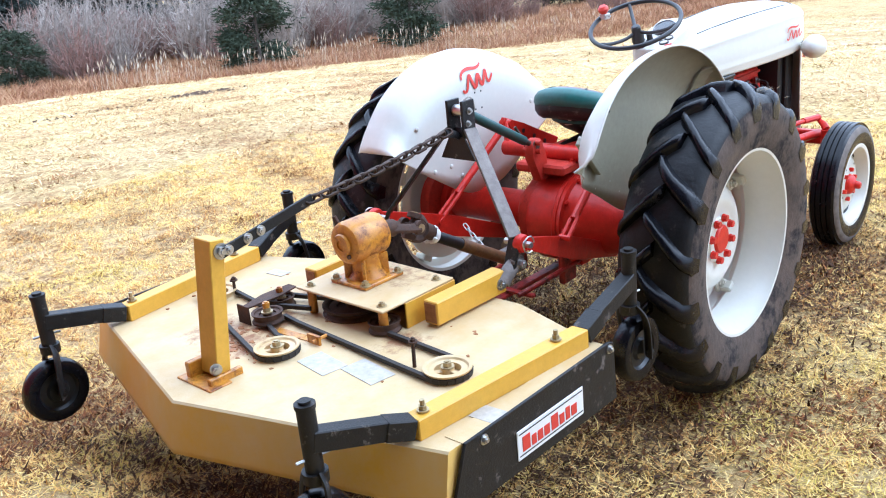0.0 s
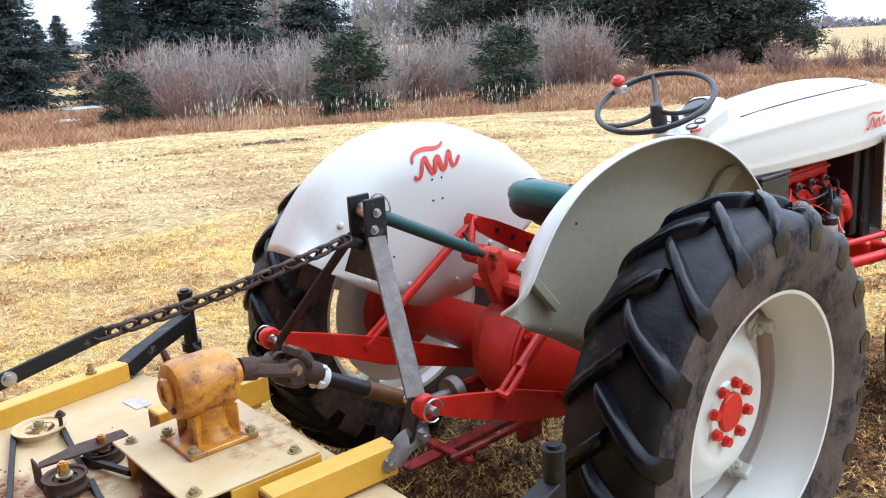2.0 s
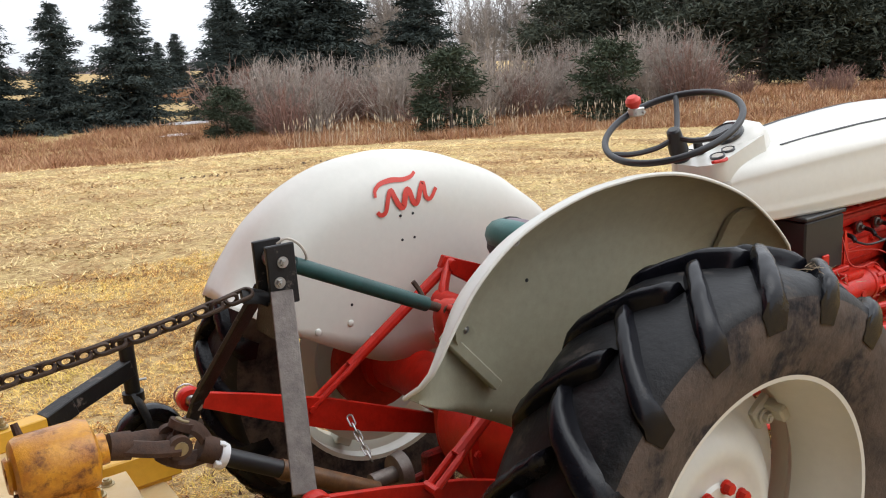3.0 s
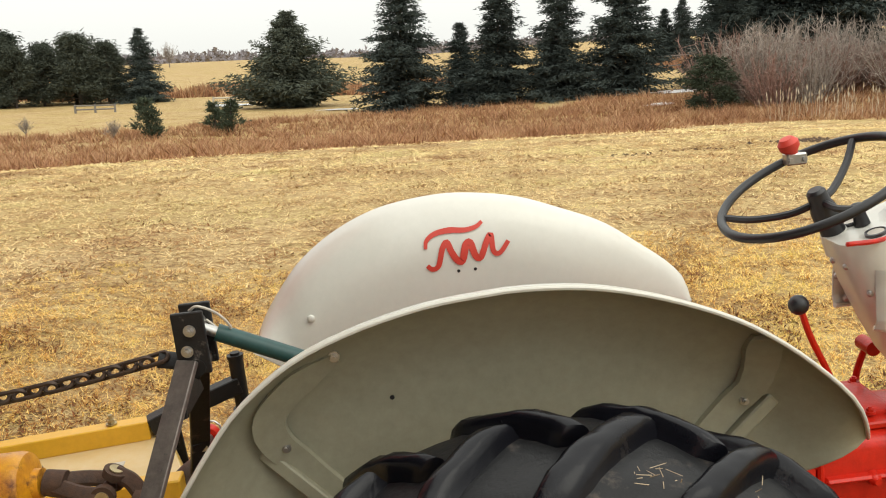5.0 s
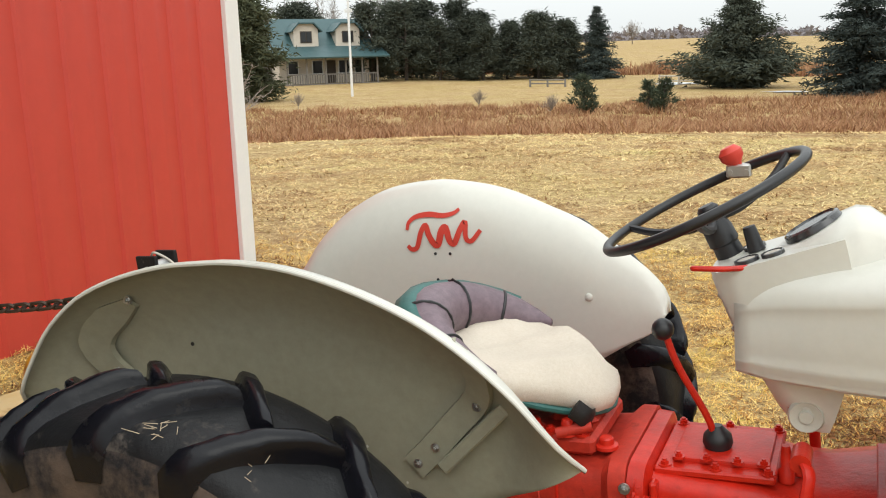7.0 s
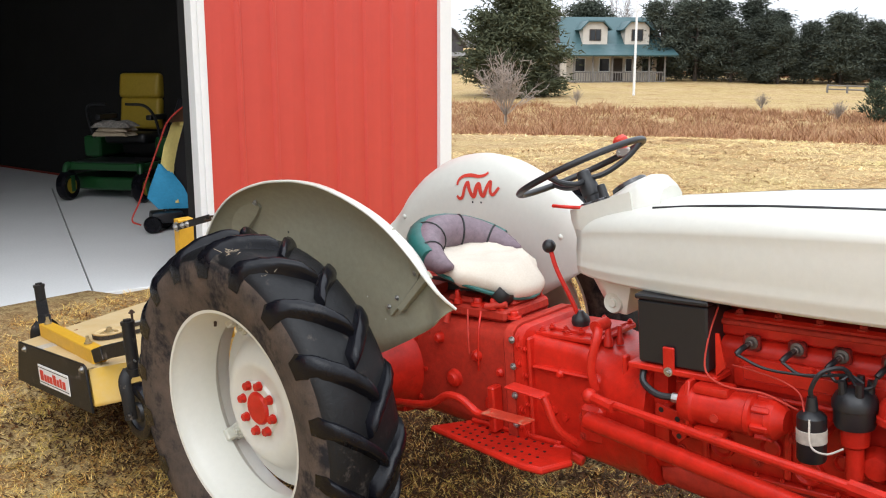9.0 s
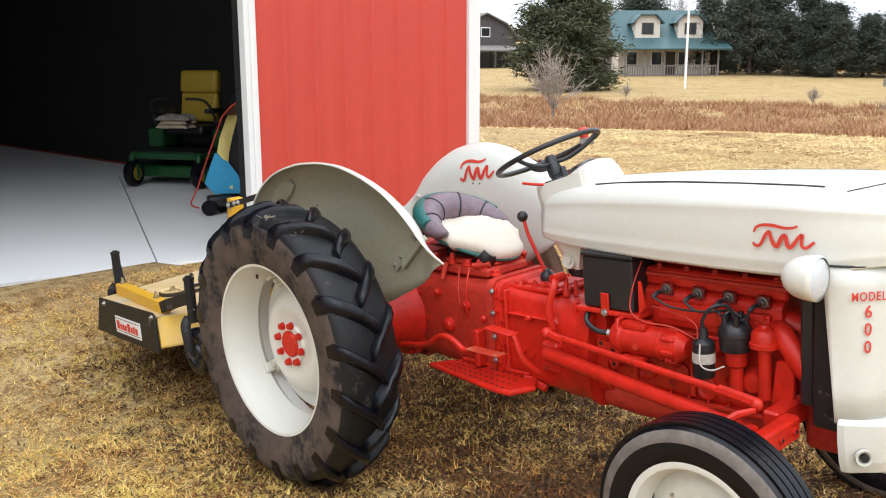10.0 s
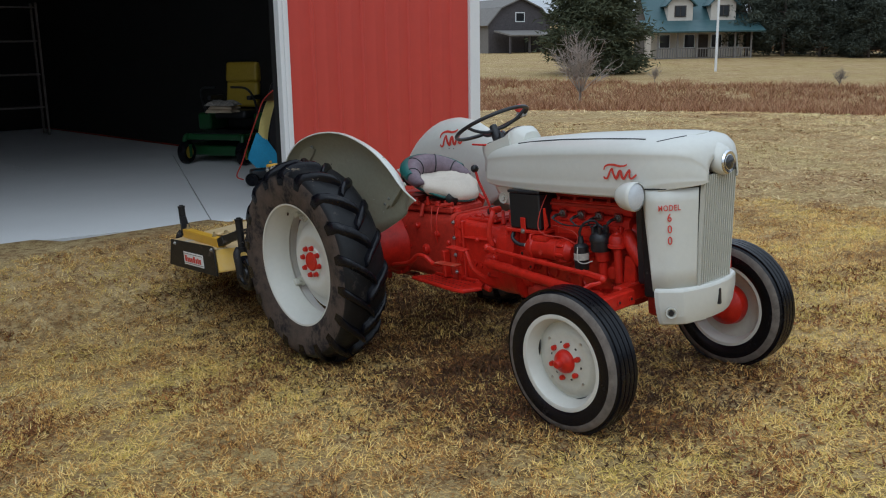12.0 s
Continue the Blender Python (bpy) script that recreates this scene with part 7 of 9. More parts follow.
part("distributor_base", lathe(B(), [(0.0, -0.14), (0.022, -0.14), (0.022, -0.06), (0.034, -0.05), (0.036, 0.0), (0, 0.0)], (1.733, -0.18, 0.735), "z", 16), RED, engine)
coil = part("ignition_coil", lathe(B(), [(0.0, 0.0), (0.033, 0.0), (0.036, 0.006), (0.036, 0.115), (0.030, 0.122), (0.016, 0.13), (0.012, 0.165), (0, 0.165)], (1.648, -0.235, 0.642), "z", 24), PLASTIC, engine, "black ignition coil")
part("band", lathe(B(), [(0.0362, 0.05), (0.0372, 0.051), (0.0372, 0.083), (0.0362, 0.084)], (1.648, -0.235, 0.642), "z", 24), STICKER, coil, "pale coil label")
part("bracket", boxed(1.625, 1.67, -0.215, -0.125, 0.69, 0.71, 0.004), RED, coil)
part("lead", tube(B(), smooth_path([(1.648, -0.235, 0.80), (1.648, -0.24, 0.83), (1.668, -0.225, 0.87), (1.71, -0.20, 0.88), (1.735, -0.19, 0.845)], 5), 0.0065, 6), PLASTIC, coil)
part("wire", tube(B(), smooth_path([(1.655, -0.268, 0.76), (1.665, -0.285, 0.70), (1.70, -0.28, 0.685), (1.73, -0.25, 0.695)], 5), 0.0028, 6), STICKER, coil, "thin white wire")
part("wire", tube(B(), smooth_path([(1.41, -0.17, 0.83), (1.47, -0.19, 0.832), (1.56, -0.20, 0.82), (1.61, -0.215, 0.80), (1.635, -0.25, 0.77)], 5), 0.0024, 6), REDCORD, coil, "thin red wire")
filler = part("oil_filler", lathe(B(), [(0.0, -0.17), (0.020, -0.17), (0.020, -0.01), (0.03, 0.0), (0, 0.0)], (1.832, -0.185, 0.76), "z", 18), RED, engine, "red oil filler tube")
part("breather_cap", lathe(B(), [(0.0, 0.076), (0.012, 0.076), (0.016, 0.068), (0.034, 0.060), (0.041, 0.048), (0.042, 0.022), (0.047, 0.018), (0.047, 0.004), (0.040, 0.0), (0, 0.0)], (1.832, -0.185, 0.757), "z", 26), RED, filler)
bm = B()
tube(bm, smooth_path([(1.83, -0.10, 0.80), (1.875, -0.15, 0.80), (1.91, -0.165, 0.765), (1.955, -0.16, 0.70), (2.01, -0.14, 0.65)], 6), 0.036, 16)
hose = part("hose", bm, RED, engine, "red lower radiator hose")
part("hose_clamp", tube(B(), [(1.972, -0.153, 0.682), (1.982, -0.149, 0.674)], 0.039, 16), STEEL, hose)
part("fuel_pump", lathe(B(), [(0.0, 0.0), (0.045, 0.0), (0.05, 0.012), (0.04, 0.03), (0.03, 0.045), (0, 0.05)], (0, 0, 0), "z", 20), RED, engine, m=Matrix.Translation((1.78, -0.128, 0.625)) @ Matrix.Rotation(math.pi / 2, 4, "X"))
part("gusset", plate(B(), [(0, 0), (0.075, 0.02), (0.08, 0.16), (0.02, 0.15)], -0.012, 0.012, Matrix.Translation((1.845, -0.165, 0.57)) @ Matrix(((1, 0, 0, 0), (0, 0, -1, 0), (0, 1, 0, 0), (0, 0, 0, 1))), 0.004), RED, engine)
for x, z, r in ((1.25, 0.60, 0.024), (1.36, 0.575, 0.03), (1.50, 0.60, 0.026), (1.60, 0.56, 0.034), (1.69, 0.605, 0.02)):
    b_ = part("core_plug", lathe(B(), [(0.0, -0.006), (r * 0.8, -0.005), (r, -0.014), (r * 1.15, -0.012), (r * 1.2, 0.004)], (x, -0.128, z), "y", 18), RED, engine)
for x, z in ((1.23, 0.53), (1.30, 0.66), (1.46, 0.55), (1.56, 0.64), (1.75, 0.55), (1.83, 0.70)):
    part("bolt", bolt(B(), (x, -0.129, z), (0, -1, 0), 0.011, 0.010), RED_DULL, engine)
for x0, x1, z0, z1 in ((1.22, 1.84, 0.735, 0.75), (1.30, 1.32, 0.52, 0.73), (1.535, 1.555, 0.52, 0.68)):
    part("rib", boxed(x0, x1, -0.142, -0.125, z0, z1, 0.005), RED, engine)
part("oil_line", tube(B(), smooth_path([(1.36, -0.15, 0.98), (1.355, -0.20, 0.90), (1.36, -0.225, 0.82), (1.42, -0.23, 0.79), (1.52, -0.22, 0.785), (1.60, -0.2, 0.75)], 5), 0.0028, 6), REDCORD, engine, "thin red wire")
part("tin_shroud", boxed(1.95, 2.0, -0.20, 0.20, 0.60, 1.0, 0.01), PLASTIC, engine, "black radiator shroud")
part("radiator", boxed(2.0, 2.085, -0.225, 0.225, 0.55, 1.06, 0.01), BLACK, engine, "black radiator")
part("fan_pulley", lathe(B(), [(0.0, -0.03), (0.05, -0.03), (0.06, -0.015), (0.05, 0.0), (0.06, 0.015), (0.05, 0.03), (0, 0.03)], (1.915, 0.0, 0.86), "x", 24), BLACK, engine)
part("manifold", tube(B(), smooth_path([(1.28, 0.17, 0.86), (1.5, 0.19, 0.88), (1.8, 0.17, 0.86)], 5), 0.035, 10), RUSTY, engine)
batt = part("battery", boxed(1.14, 1.355, -0.205, 0.10, 0.805, 0.99, 0.006), PLASTIC, tractor, "black battery under the hood")
part("lid", boxed(1.135, 1.36, -0.21, 0.105, 0.991, 1.006, 0.004), PLASTIC, batt)
bm = B()
box(bm, 1.11, 1.385, -0.215, 0.11, 0.785, 0.802, 0.003)
box(bm, 1.225, 1.26, -0.218, -0.2085, 0.785, 0.865, 0.003)
part("tray", bm, RED, batt, "red battery tray")
part("shield", plate(B(), [(0.0, 0.0), (0.028, 0.03), (0.010, 0.12), (0.0, 0.12)], -0.003, 0.003, Matrix.Translation((1.375, -0.195, 0.80)) @ Matrix(((1, 0, 0, 0), (0, 0, -1, 0), (0, 1, 0, 0), (0, 0, 0, 1)))), RED, batt, "red heat shield beside the battery")
part("tray_bolt", bolt(B(), (1.243, -0.2185, 0.795), (0, -1, 0), 0.009, 0.007), STEEL, batt)
cable = part("cable", tube(B(), smooth_path([(1.15, -0.19, 0.785), (1.16, -0.215, 0.75), (1.21, -0.225, 0.725), (1.262, -0.21, 0.72)], 5), 0.010, 8), PLASTIC, batt, "black battery cable")
part("clamp", rod(B(), (1.25, -0.212, 0.72), (1.285, -0.206, 0.717), 0.014, n=10), STEEL, cable, "bright cable end")
holed = part("holed_bracket", plate(B(), [(1.188, 0.685), (1.298, 0.663), (1.280, 0.60), (1.255, 0.578), (1.236, 0.60), (1.232, 0.635), (1.184, 0.655)], -0.004, 0.004, Matrix(((1, 0, 0, 0), (0, 0, 1, -0.190), (0, 1, 0, 0), (0, 0, 0, 1))), 0.001), RED, engine, "red bracket plate with open holes")
part("stay", boxed(1.20, 1.225, -0.187, -0.12, 0.655, 0.68, 0.003), RED, holed)
for x, z in ((1.203, 0.668), (1.254, 0.650), (1.258, 0.600)):
    part("hole", rod(B(), (x, -0.1945, z), (x, -0.1955, z), 0.008, n=10), PLASTIC, holed, "dark open hole")
# bell housing details
for k in range(9):
    a = math.radians(-70 + 28 * k)
    part("bolt", bolt(B(), (1.158, -0.16 * math.cos(a) - 0.008, 0.66 + 0.17 * math.sin(a)), (-1, 0, 0), 0.010, 0.009), RED, gear_case)

# ---- front axle and steering rods ----
bm = B()
box(bm, 1.88, 1.933, -0.30, 0.30, 0.515, 0.60, 0.008)
front_axle = part("front_axle", bm, RED, tractor, "red front axle beam")
for s in (-1, 1):
    bm = B()
    box(bm, 1.935, 1.985, s * 0.40 - 0.16, s * 0.40 + 0.14, 0.52, 0.595, 0.008)
    box(bm, 1.85, 1.96, s * 0.505 - 0.04, s * 0.505 + 0.03, 0.50, 0.58, 0.01)
    for k in range(3):
        y = s * (0.30 + 0.085 * k)
        rod(bm, (1.984, y, 0.557), (1.992, y, 0.557), 0.012, n=10)
    ext = part("axle_extension", bm, RED, front_axle, "red axle extension with bolt holes")
    for k in range(3):
        y = s * (0.30 + 0.085 * k)
        part("hole", rod(B(), (1.986, y, 0.557), (1.9935, y, 0.557), 0.007, n=8), PLASTIC, ext)
    bm = B()
    rod(bm, (1.88, s * 0.505, 0.30), (1.875, s * 0.50, 0.62), 0.030, 0.026, 14)
    rod(bm, (1.89, s * 0.50, 0.325), (1.89, s * 0.60, 0.325), 0.024, n=12)
    part("spindle", bm, RED, ext)
    bm = B()
    tube(bm, [(1.875, s * 0.50, 0.625), (1.90, s * 0.475, 0.645), (1.935, s * 0.44, 0.655)], [0.02, 0.018, 0.014], 8, flat=0.7)
    ball(bm, (1.935, s * 0.43, 0.67), 0.02, 10)
    part("steering_arm", bm, RED, ext)
    bm = B()
    rod(bm, (0.98, s * 0.235, 0.60), (1.93, s * 0.44, 0.585), 0.028, 0.023, 14)
    part("radius_rod", bm, RED, front_axle, "red radius rod")
    bm = B()
    rod(bm, (1.0, s * 0.255, 0.685), (1.87, s * 0.415, 0.675), 0.0125, n=10)
    rod(bm, (1.80, s * 0.40, 0.676), (1.935, s * 0.43, 0.672), 0.018, n=8)
    ball(bm, (1.0, s * 0.255, 0.687), 0.024, 12)
    rod(bm, (1.02, s * 0.26, 0.686), (1.10, s * 0.282, 0.68), 0.017, n=8)
    part("drag_link", bm, RED, front_axle, "red steering drag link")
    bm = B()
    tube(bm, smooth_path([(0.99, s * 0.21, 0.69), (0.985, s * 0.22, 0.77), (1.0, s * 0.20, 0.86), (0.985, s * 0.17, 0.88)], 4), [0.014] * 13, 10, flat=0.6)
    rod(bm, (0.985, s * 0.13, 0.88), (0.985, s * 0.19, 0.88), 0.019, n=12)
    part("drop_arm", bm, RED, front_axle, "red steering drop arm")
    part("rod_mount", boxed(0.94, 1.02, s * 0.20 - 0.03, s * 0.20 + 0.04, 0.56, 0.64, 0.012), RED, front_axle)
bm = B()
box(bm, 1.92, 2.13, -0.10, 0.10, 0.42, 0.58, 0.015)
box(bm, 1.80, 2.12, -0.15, 0.15, 0.58, 0.61, 0.006)
part("bolster", bm, RED_DULL, front_axle, "red front bolster")


# ---- the finishing mower on the hitch ----
MOWER_M = Matrix(((0.9981, -0.0022, -0.0608, 0.0349), (0.0, 0.9994, -0.0359, -0.0019), (0.0609, 0.0358, 0.9975, 0.0276), (0, 0, 0, 1)))
mower = empty_thing("finishing_mower", MOWER_M, "faded yellow finishing mower with rusty pulleys, raised on the tractor's hitch", "mower")
DECK_TOP = [(-1.695, -0.832), (-1.945, 0.03), (-1.72, 0.887), (-1.02, 0.887), (-0.865, 0.50), (-0.865, -0.42), (-1.00, -0.832)]


def build_deck():
    bm = B()
    cx, cy = -1.35, 0.03
    loops = []
    for grow, z in ((0.0, 0.595), (0.004, 0.592), (0.035, 0.46), (0.038, 0.445)):
        loops.append([Vector((x + grow * (1 if x > cx else -1), y + grow * 0.2 * (1 if y > cy else -1), z)) for x, y in DECK_TOP])
    vs = rings(bm, loops, True, True, False)
    deck = part("deck", bm, DECK, mower, "faded cream-yellow steel deck with rust stains", 30)
    deck.data.materials.append(SKIRT)
    for f_ in deck.data.polygons:
        if abs(f_.normal.z) < 0.7:
            f_.material_index = 1
    so = deck.modifiers.new("thickness", "SOLIDIFY")
    so.thickness, so.offset = 0.006, 1
    # rust bloom between the pulleys, and faded labels
    rng = random.Random(4)
    bm = B()
    for k in range(110):
        t, o = rng.uniform(-1, 1), rng.gauss(0, 0.5)
        if rng.random() < 0.25:
            cx_, cy_ = rng.uniform(-1.70, -1.05), rng.uniform(-0.6, 0.75)
            size = rng.uniform(0.002, 0.007)
        else:
            u, v = t * 0.24, o * 0.07
            cx_, cy_ = -1.585 + 0.29 * u - 0.96 * v, 0.25 + 0.96 * u + 0.29 * v
            size = rng.uniform(0.003, 0.012) * (1.1 - abs(t) * 0.6)
        pts = []
        for i in range(9):
            a = 2 * math.pi * i / 9
            r = size * rng.uniform(0.5, 1.3)
            pts.append((cx_ + math.cos(a) * r, cy_ + math.sin(a) * r * 1.3))
        plate(bm, pts, 0.5985, 0.6016 + 0.00003 * (k % 40))
    tagged(part("rust_bloom", bm, RUSTDECK, deck), "rust bloom where the belt runs", "", "", "stuff")
    for (x, y, lx, ly, a), mat in (((-1.545, -0.17, 0.09, 0.15, -8), STICKER), ((-1.505, -0.335, 0.09, 0.16, -8), STICKER), ((-1.50, -0.80, 0.07, 0.08, 3), STICKER), ((-1.10, 0.62, 0.05, 0.09, 5), STICKER)):
        m = Matrix.Translation((x, y, 0.5985)) @ Matrix.Rotation(math.radians(a), 4, "Z")
        part("label_plate", boxed(-lx / 2, lx / 2, -ly / 2, ly / 2, 0, 0.004, 0, m), mat, deck, "pale faded sticker")
    return deck


deck = build_deck()


def side_panel(s):
    y = 0.03 + s * 0.885
    bm = B()
    m = Matrix(((1, 0, 0, 0), (0, 0, 1, y), (0, 1, 0, 0), (0, 0, 0, 1)))
    plate(bm, [(-1.735, 0.420), (-1.660, 0.612), (-1.00, 0.622), (-0.975, 0.612), (-0.965, 0.420)], -0.005, 0.005, m, 0.0015)
    p = part("side_panel", bm, BLACK, mower, "scratched black steel side panel")
    for x, z in ((-1.59, 0.590), (-1.00, 0.600)):
        part("bolt", bolt(B(), (x, y + s * 0.005, z), (0, s, 0), 0.010, 0.008), STEEL, p)
    if s < 0:
        sg = part("name_plate", boxed(-1.462, -1.150, y - 0.0085, y - 0.0055, 0.455, 0.545, 0.002), WHITE, p, "white maker's plate with red marks")
        for z in (0.466, 0.532):
            part("border", boxed(-1.455, -1.157, y - 0.0098, y - 0.0087, z, z + 0.003), PLASTIC, sg)
        for x0, x1, z1 in ((-1.442, -1.408, 0.522), (-1.401, -1.380, 0.508), (-1.374, -1.350, 0.508), (-1.344, -1.318, 0.508), (-1.310, -1.278, 0.522), (-1.271, -1.248, 0.508), (-1.241, -1.220, 0.516), (-1.213, -1.186, 0.510)):
            part("red_mark", boxed(x0, x1, y - 0.0102, y - 0.0087, 0.476, z1, 0.0005), RED_MARK, sg, "red bar")
    part("edge_strip", boxed(-1.65, -0.985, min(y - s * 0.006, y - s * 0.075), max(y - s * 0.006, y - s * 0.075), 0.598, 0.602), DECK, p)


side_panel(-1)
side_panel(1)


def oblique_box(p0, p1, w, h, bevel=0.003):
    """A square bar from p0 to p1; w across, h up."""
    p0, p1 = Vector(p0), Vector(p1)
    d = (p1 - p0)
    a = Vector((-d.y, d.x, 0)).normalized()
    u = d.normalized().cross(a) * -1
    if u.z < 0:
        u = -u
    m = Matrix(((d.normalized().x, a.x, u.x, p0.x), (d.normalized().y, a.y, u.y, p0.y), (d.normalized().z, a.z, u.z, p0.z), (0, 0, 0, 1)))
    return boxed(0, d.length, -w / 2, w / 2, -h / 2, h / 2, bevel, m)


def rubber_wheel(c, r, w, parent, axis=Vector((0, 1, 0))):
    m = Matrix.Translation(c) @ axis.to_track_quat("Y", "Z").to_matrix().to_4x4()
    t = part("wheel", lathe(B(), [(r * 0.62, -w * 0.42), (r * 0.8, -w * 0.5), (r * 0.94, -w * 0.42), (r, -w * 0.2), (r, w * 0.2), (r * 0.94, w * 0.42), (r * 0.8, w * 0.5), (r * 0.62, w * 0.42)], n=32, close=True), RUBBER, parent, "small black rubber caster wheel", m=m)
    part("rim", lathe(B(), [(0.0, -w * 0.40), (r * 0.3, -w * 0.40), (r * 0.36, -w * 0.22), (r * 0.55, -w * 0.2), (r * 0.64, -w * 0.4), (r * 0.64, w * 0.4), (r * 0.55, w * 0.2), (r * 0.36, w * 0.22), (r * 0.3, w * 0.40), (0, w * 0.40)], n=28), PLASTIC, t, "dark steel wheel rim")


def caster(post, rail_end, side, trail):
    """A black arm from the rail's end to an upright post with a fork and a small wheel."""
    x, y, z = post
    arm0, arm1 = Vector((rail_end[0], rail_end[1], 0.635)), Vector((x, y, z - 0.10))
    bm = oblique_box(arm0, arm0.lerp(arm1, 0.30) + Vector((0, 0, 0.004)), 0.058, 0.056)
    c = part("caster", bm, BLACK, mower, "black steel caster arm and fork")
    a2 = arm0.lerp(arm1, 0.28) + Vector((0, 0, 0.004))
    part("arm", oblique_box(a2, arm1, 0.05, 0.055), BLACK, c)
    bm = B()
    rod(bm, (x, y, z - 0.19), (x, y, z - 0.012), 0.024, n=18)
    rod(bm, (x, y, z - 0.012), (x, y, z), 0.027, n=18)
    rod(bm, (x, y, z), (x, y, z + 0.008), 0.016, n=14)
    part("post", bm, BLACK, c)
    part("pin", rod(B(), (x - 0.045, y + 0.01, z - 0.15), (x + 0.045, y - 0.01, z - 0.15), 0.004, n=6), STEEL, c)
    hub = Vector((x + trail, y, z - 0.355))
    bm = B()
    for s in (-1, 1):
        tube(bm, smooth_path([(x, y + s * 0.02, z - 0.19), (x + trail * 0.3, y + s * 0.047, z - 0.225), (x + trail * 0.8, y + s * 0.05, z - 0.29), hub + Vector((0, s * 0.05, -0.02))], 4), [0.024] * 13, 8, flat=0.35)
        bolt(bm, hub + Vector((0, s * 0.052, 0)), (0, s, 0), 0.011, 0.01)
    rod(bm, (x, y, z - 0.215), (x, y, z - 0.185), 0.034, n=16)
    part("fork", bm, BLACK, c)
    rubber_wheel(hub, 0.115, 0.066, c)


RAIL_R = ((-1.70, -0.715, 0.63), (-1.02, -0.775, 0.63))
RAIL_L = ((-1.705, 0.735, 0.63), (-1.045, 0.84, 0.63))
for r0, r1 in (RAIL_R, RAIL_L):
    rail = part("rail", oblique_box(r0, r1, 0.058, 0.062), YELLOW, mower, "bright yellow square-tube rail")
    d = Vector(r1) - Vector(r0)
    for f_ in (0.06, 0.83):
        p = Vector(r0) + d * f_ + Vector((0, 0, 0.031))
        bm = B()
        rod(bm, p, p + Vector((0, 0, 0.034)), 0.007, n=10)
        bolt(bm, p + Vector((0, 0, 0.004)), (0, 0, 1), 0.0115, 0.012)
        part("bolt", bm, BRASSY, rail, "yellowed zinc bolt")
part("rail", oblique_box((-1.66, 0.845, 0.605), (-1.05, 0.875, 0.605), 0.02, 0.03), YELLOW, mower, "thin yellow edge rail")
caster((-1.954, -0.624, 0.795), (-1.70, -0.715), -1, -0.02)
caster((-1.968, 0.795, 0.785), (-1.705, 0.735), 1, -0.015)
caster((-0.735, -0.770, 0.815), (-1.02, -0.775), -1, 0.03)
caster((-0.765, 0.94, 0.807), (-1.045, 0.84), 1, 0.03)

# ---- gearbox on its raised platform ----
bm = B()
plate(bm, [(-1.32, -0.222), (-0.975, -0.222), (-0.965, 0.232), (-1.32, 0.212)], 0.692, 0.70, None, 0.002)
platform = part("gearbox_platform", bm, DECK, mower, "raised faded-yellow gearbox platform")
part("skirt", boxed(-1.215, -0.97, -0.2225, -0.2145, 0.60, 0.691, 0.002), YELLOW, platform)
part("skirt", boxed(-0.974, -0.967, -0.21, 0.22, 0.60, 0.691, 0.002), YELLOW, platform)
part("skirt", boxed(-1.20, -0.98, 0.216, 0.223, 0.60, 0.691, 0.002), YELLOW, platform)
for x, y in ((-1.285, -0.185), (-1.285, 0.175), (-1.02, -0.18), (-1.02, 0.19)):
    bm = B()
    rod(bm, (x, y, 0.60), (x, y, 0.69), 0.016, n=12)
    part("spacer", bm, GEARBOX, platform)
    part("bolt", bolt(B(), (x, y, 0.70), (0, 0, 1), 0.012, 0.010), BRASSY, platform, "yellowed zinc bolt")
gc = Vector((-1.14, 0.045, 0.853))
bm = B()
lathe(bm, [(0.0, -0.088), (0.030, -0.088), (0.034, -0.082), (0.036, -0.080), (0.060, -0.080), (0.070, -0.074), (0.076, -0.060), (0.077, 0.060), (0.072, 0.076), (0.05, 0.084), (0.034, 0.088), (0.034, 0.105), (0.0, 0.105)], gc, "x", 36)
gear = part("gearbox", bm, GEARBOX, mower, "oily orange-yellow cast gearbox")
bm = B()
loops = []
for z, r in ((0.712, 0.070), (0.735, 0.054), (0.77, 0.048), (0.80, 0.056)):
    loops.append([Vector((gc.x + 0.01 + math.cos(2 * math.pi * k / 20) * r, gc.y + math.sin(2 * math.pi * k / 20) * r, z)) for k in range(20)])
rings(bm, loops)
for a in (40, 140, 220, 320):
    e = math.radians(a)
    box(bm, 0.03, 0.078, -0.006, 0.006, 0.71, 0.79, 0.002, Matrix.Translation((gc.x + 0.01, gc.y, 0)) @ Matrix.Rotation(e, 4, "Z"))
part("pedestal", bm, GEARBOX, gear)
part("base_plate", boxed(gc.x - 0.085, gc.x + 0.10, gc.y - 0.09, gc.y + 0.09, 0.7005, 0.714, 0.003), GEARBOX, gear)
for sx, sy in ((-0.07, -0.075), (-0.07, 0.075), (0.085, -0.075), (0.085, 0.075)):
    part("bolt", bolt(B(), (gc.x + sx, gc.y + sy, 0.714), (0, 0, 1), 0.013, 0.012), BRASSY, gear, "yellowed zinc bolt")
part("boss_ring", lathe(B(), [(0.020, -0.093), (0.036, -0.094), (0.040, -0.087), (0.02, -0.086)], gc, "x", 24, True), GEARBOX, gear)
part("plug", rod(B(), gc + Vector((-0.078, -0.025, -0.04)), gc + Vector((-0.088, -0.025, -0.04)), 0.008, n=6), RUSTY, gear)
part("breather", rod(B(), gc + Vector((-0.05, 0.05, 0.055)), gc + Vector((-0.055, 0.062, 0.085)), 0.010, 0.008, 8), RUSTY, gear)


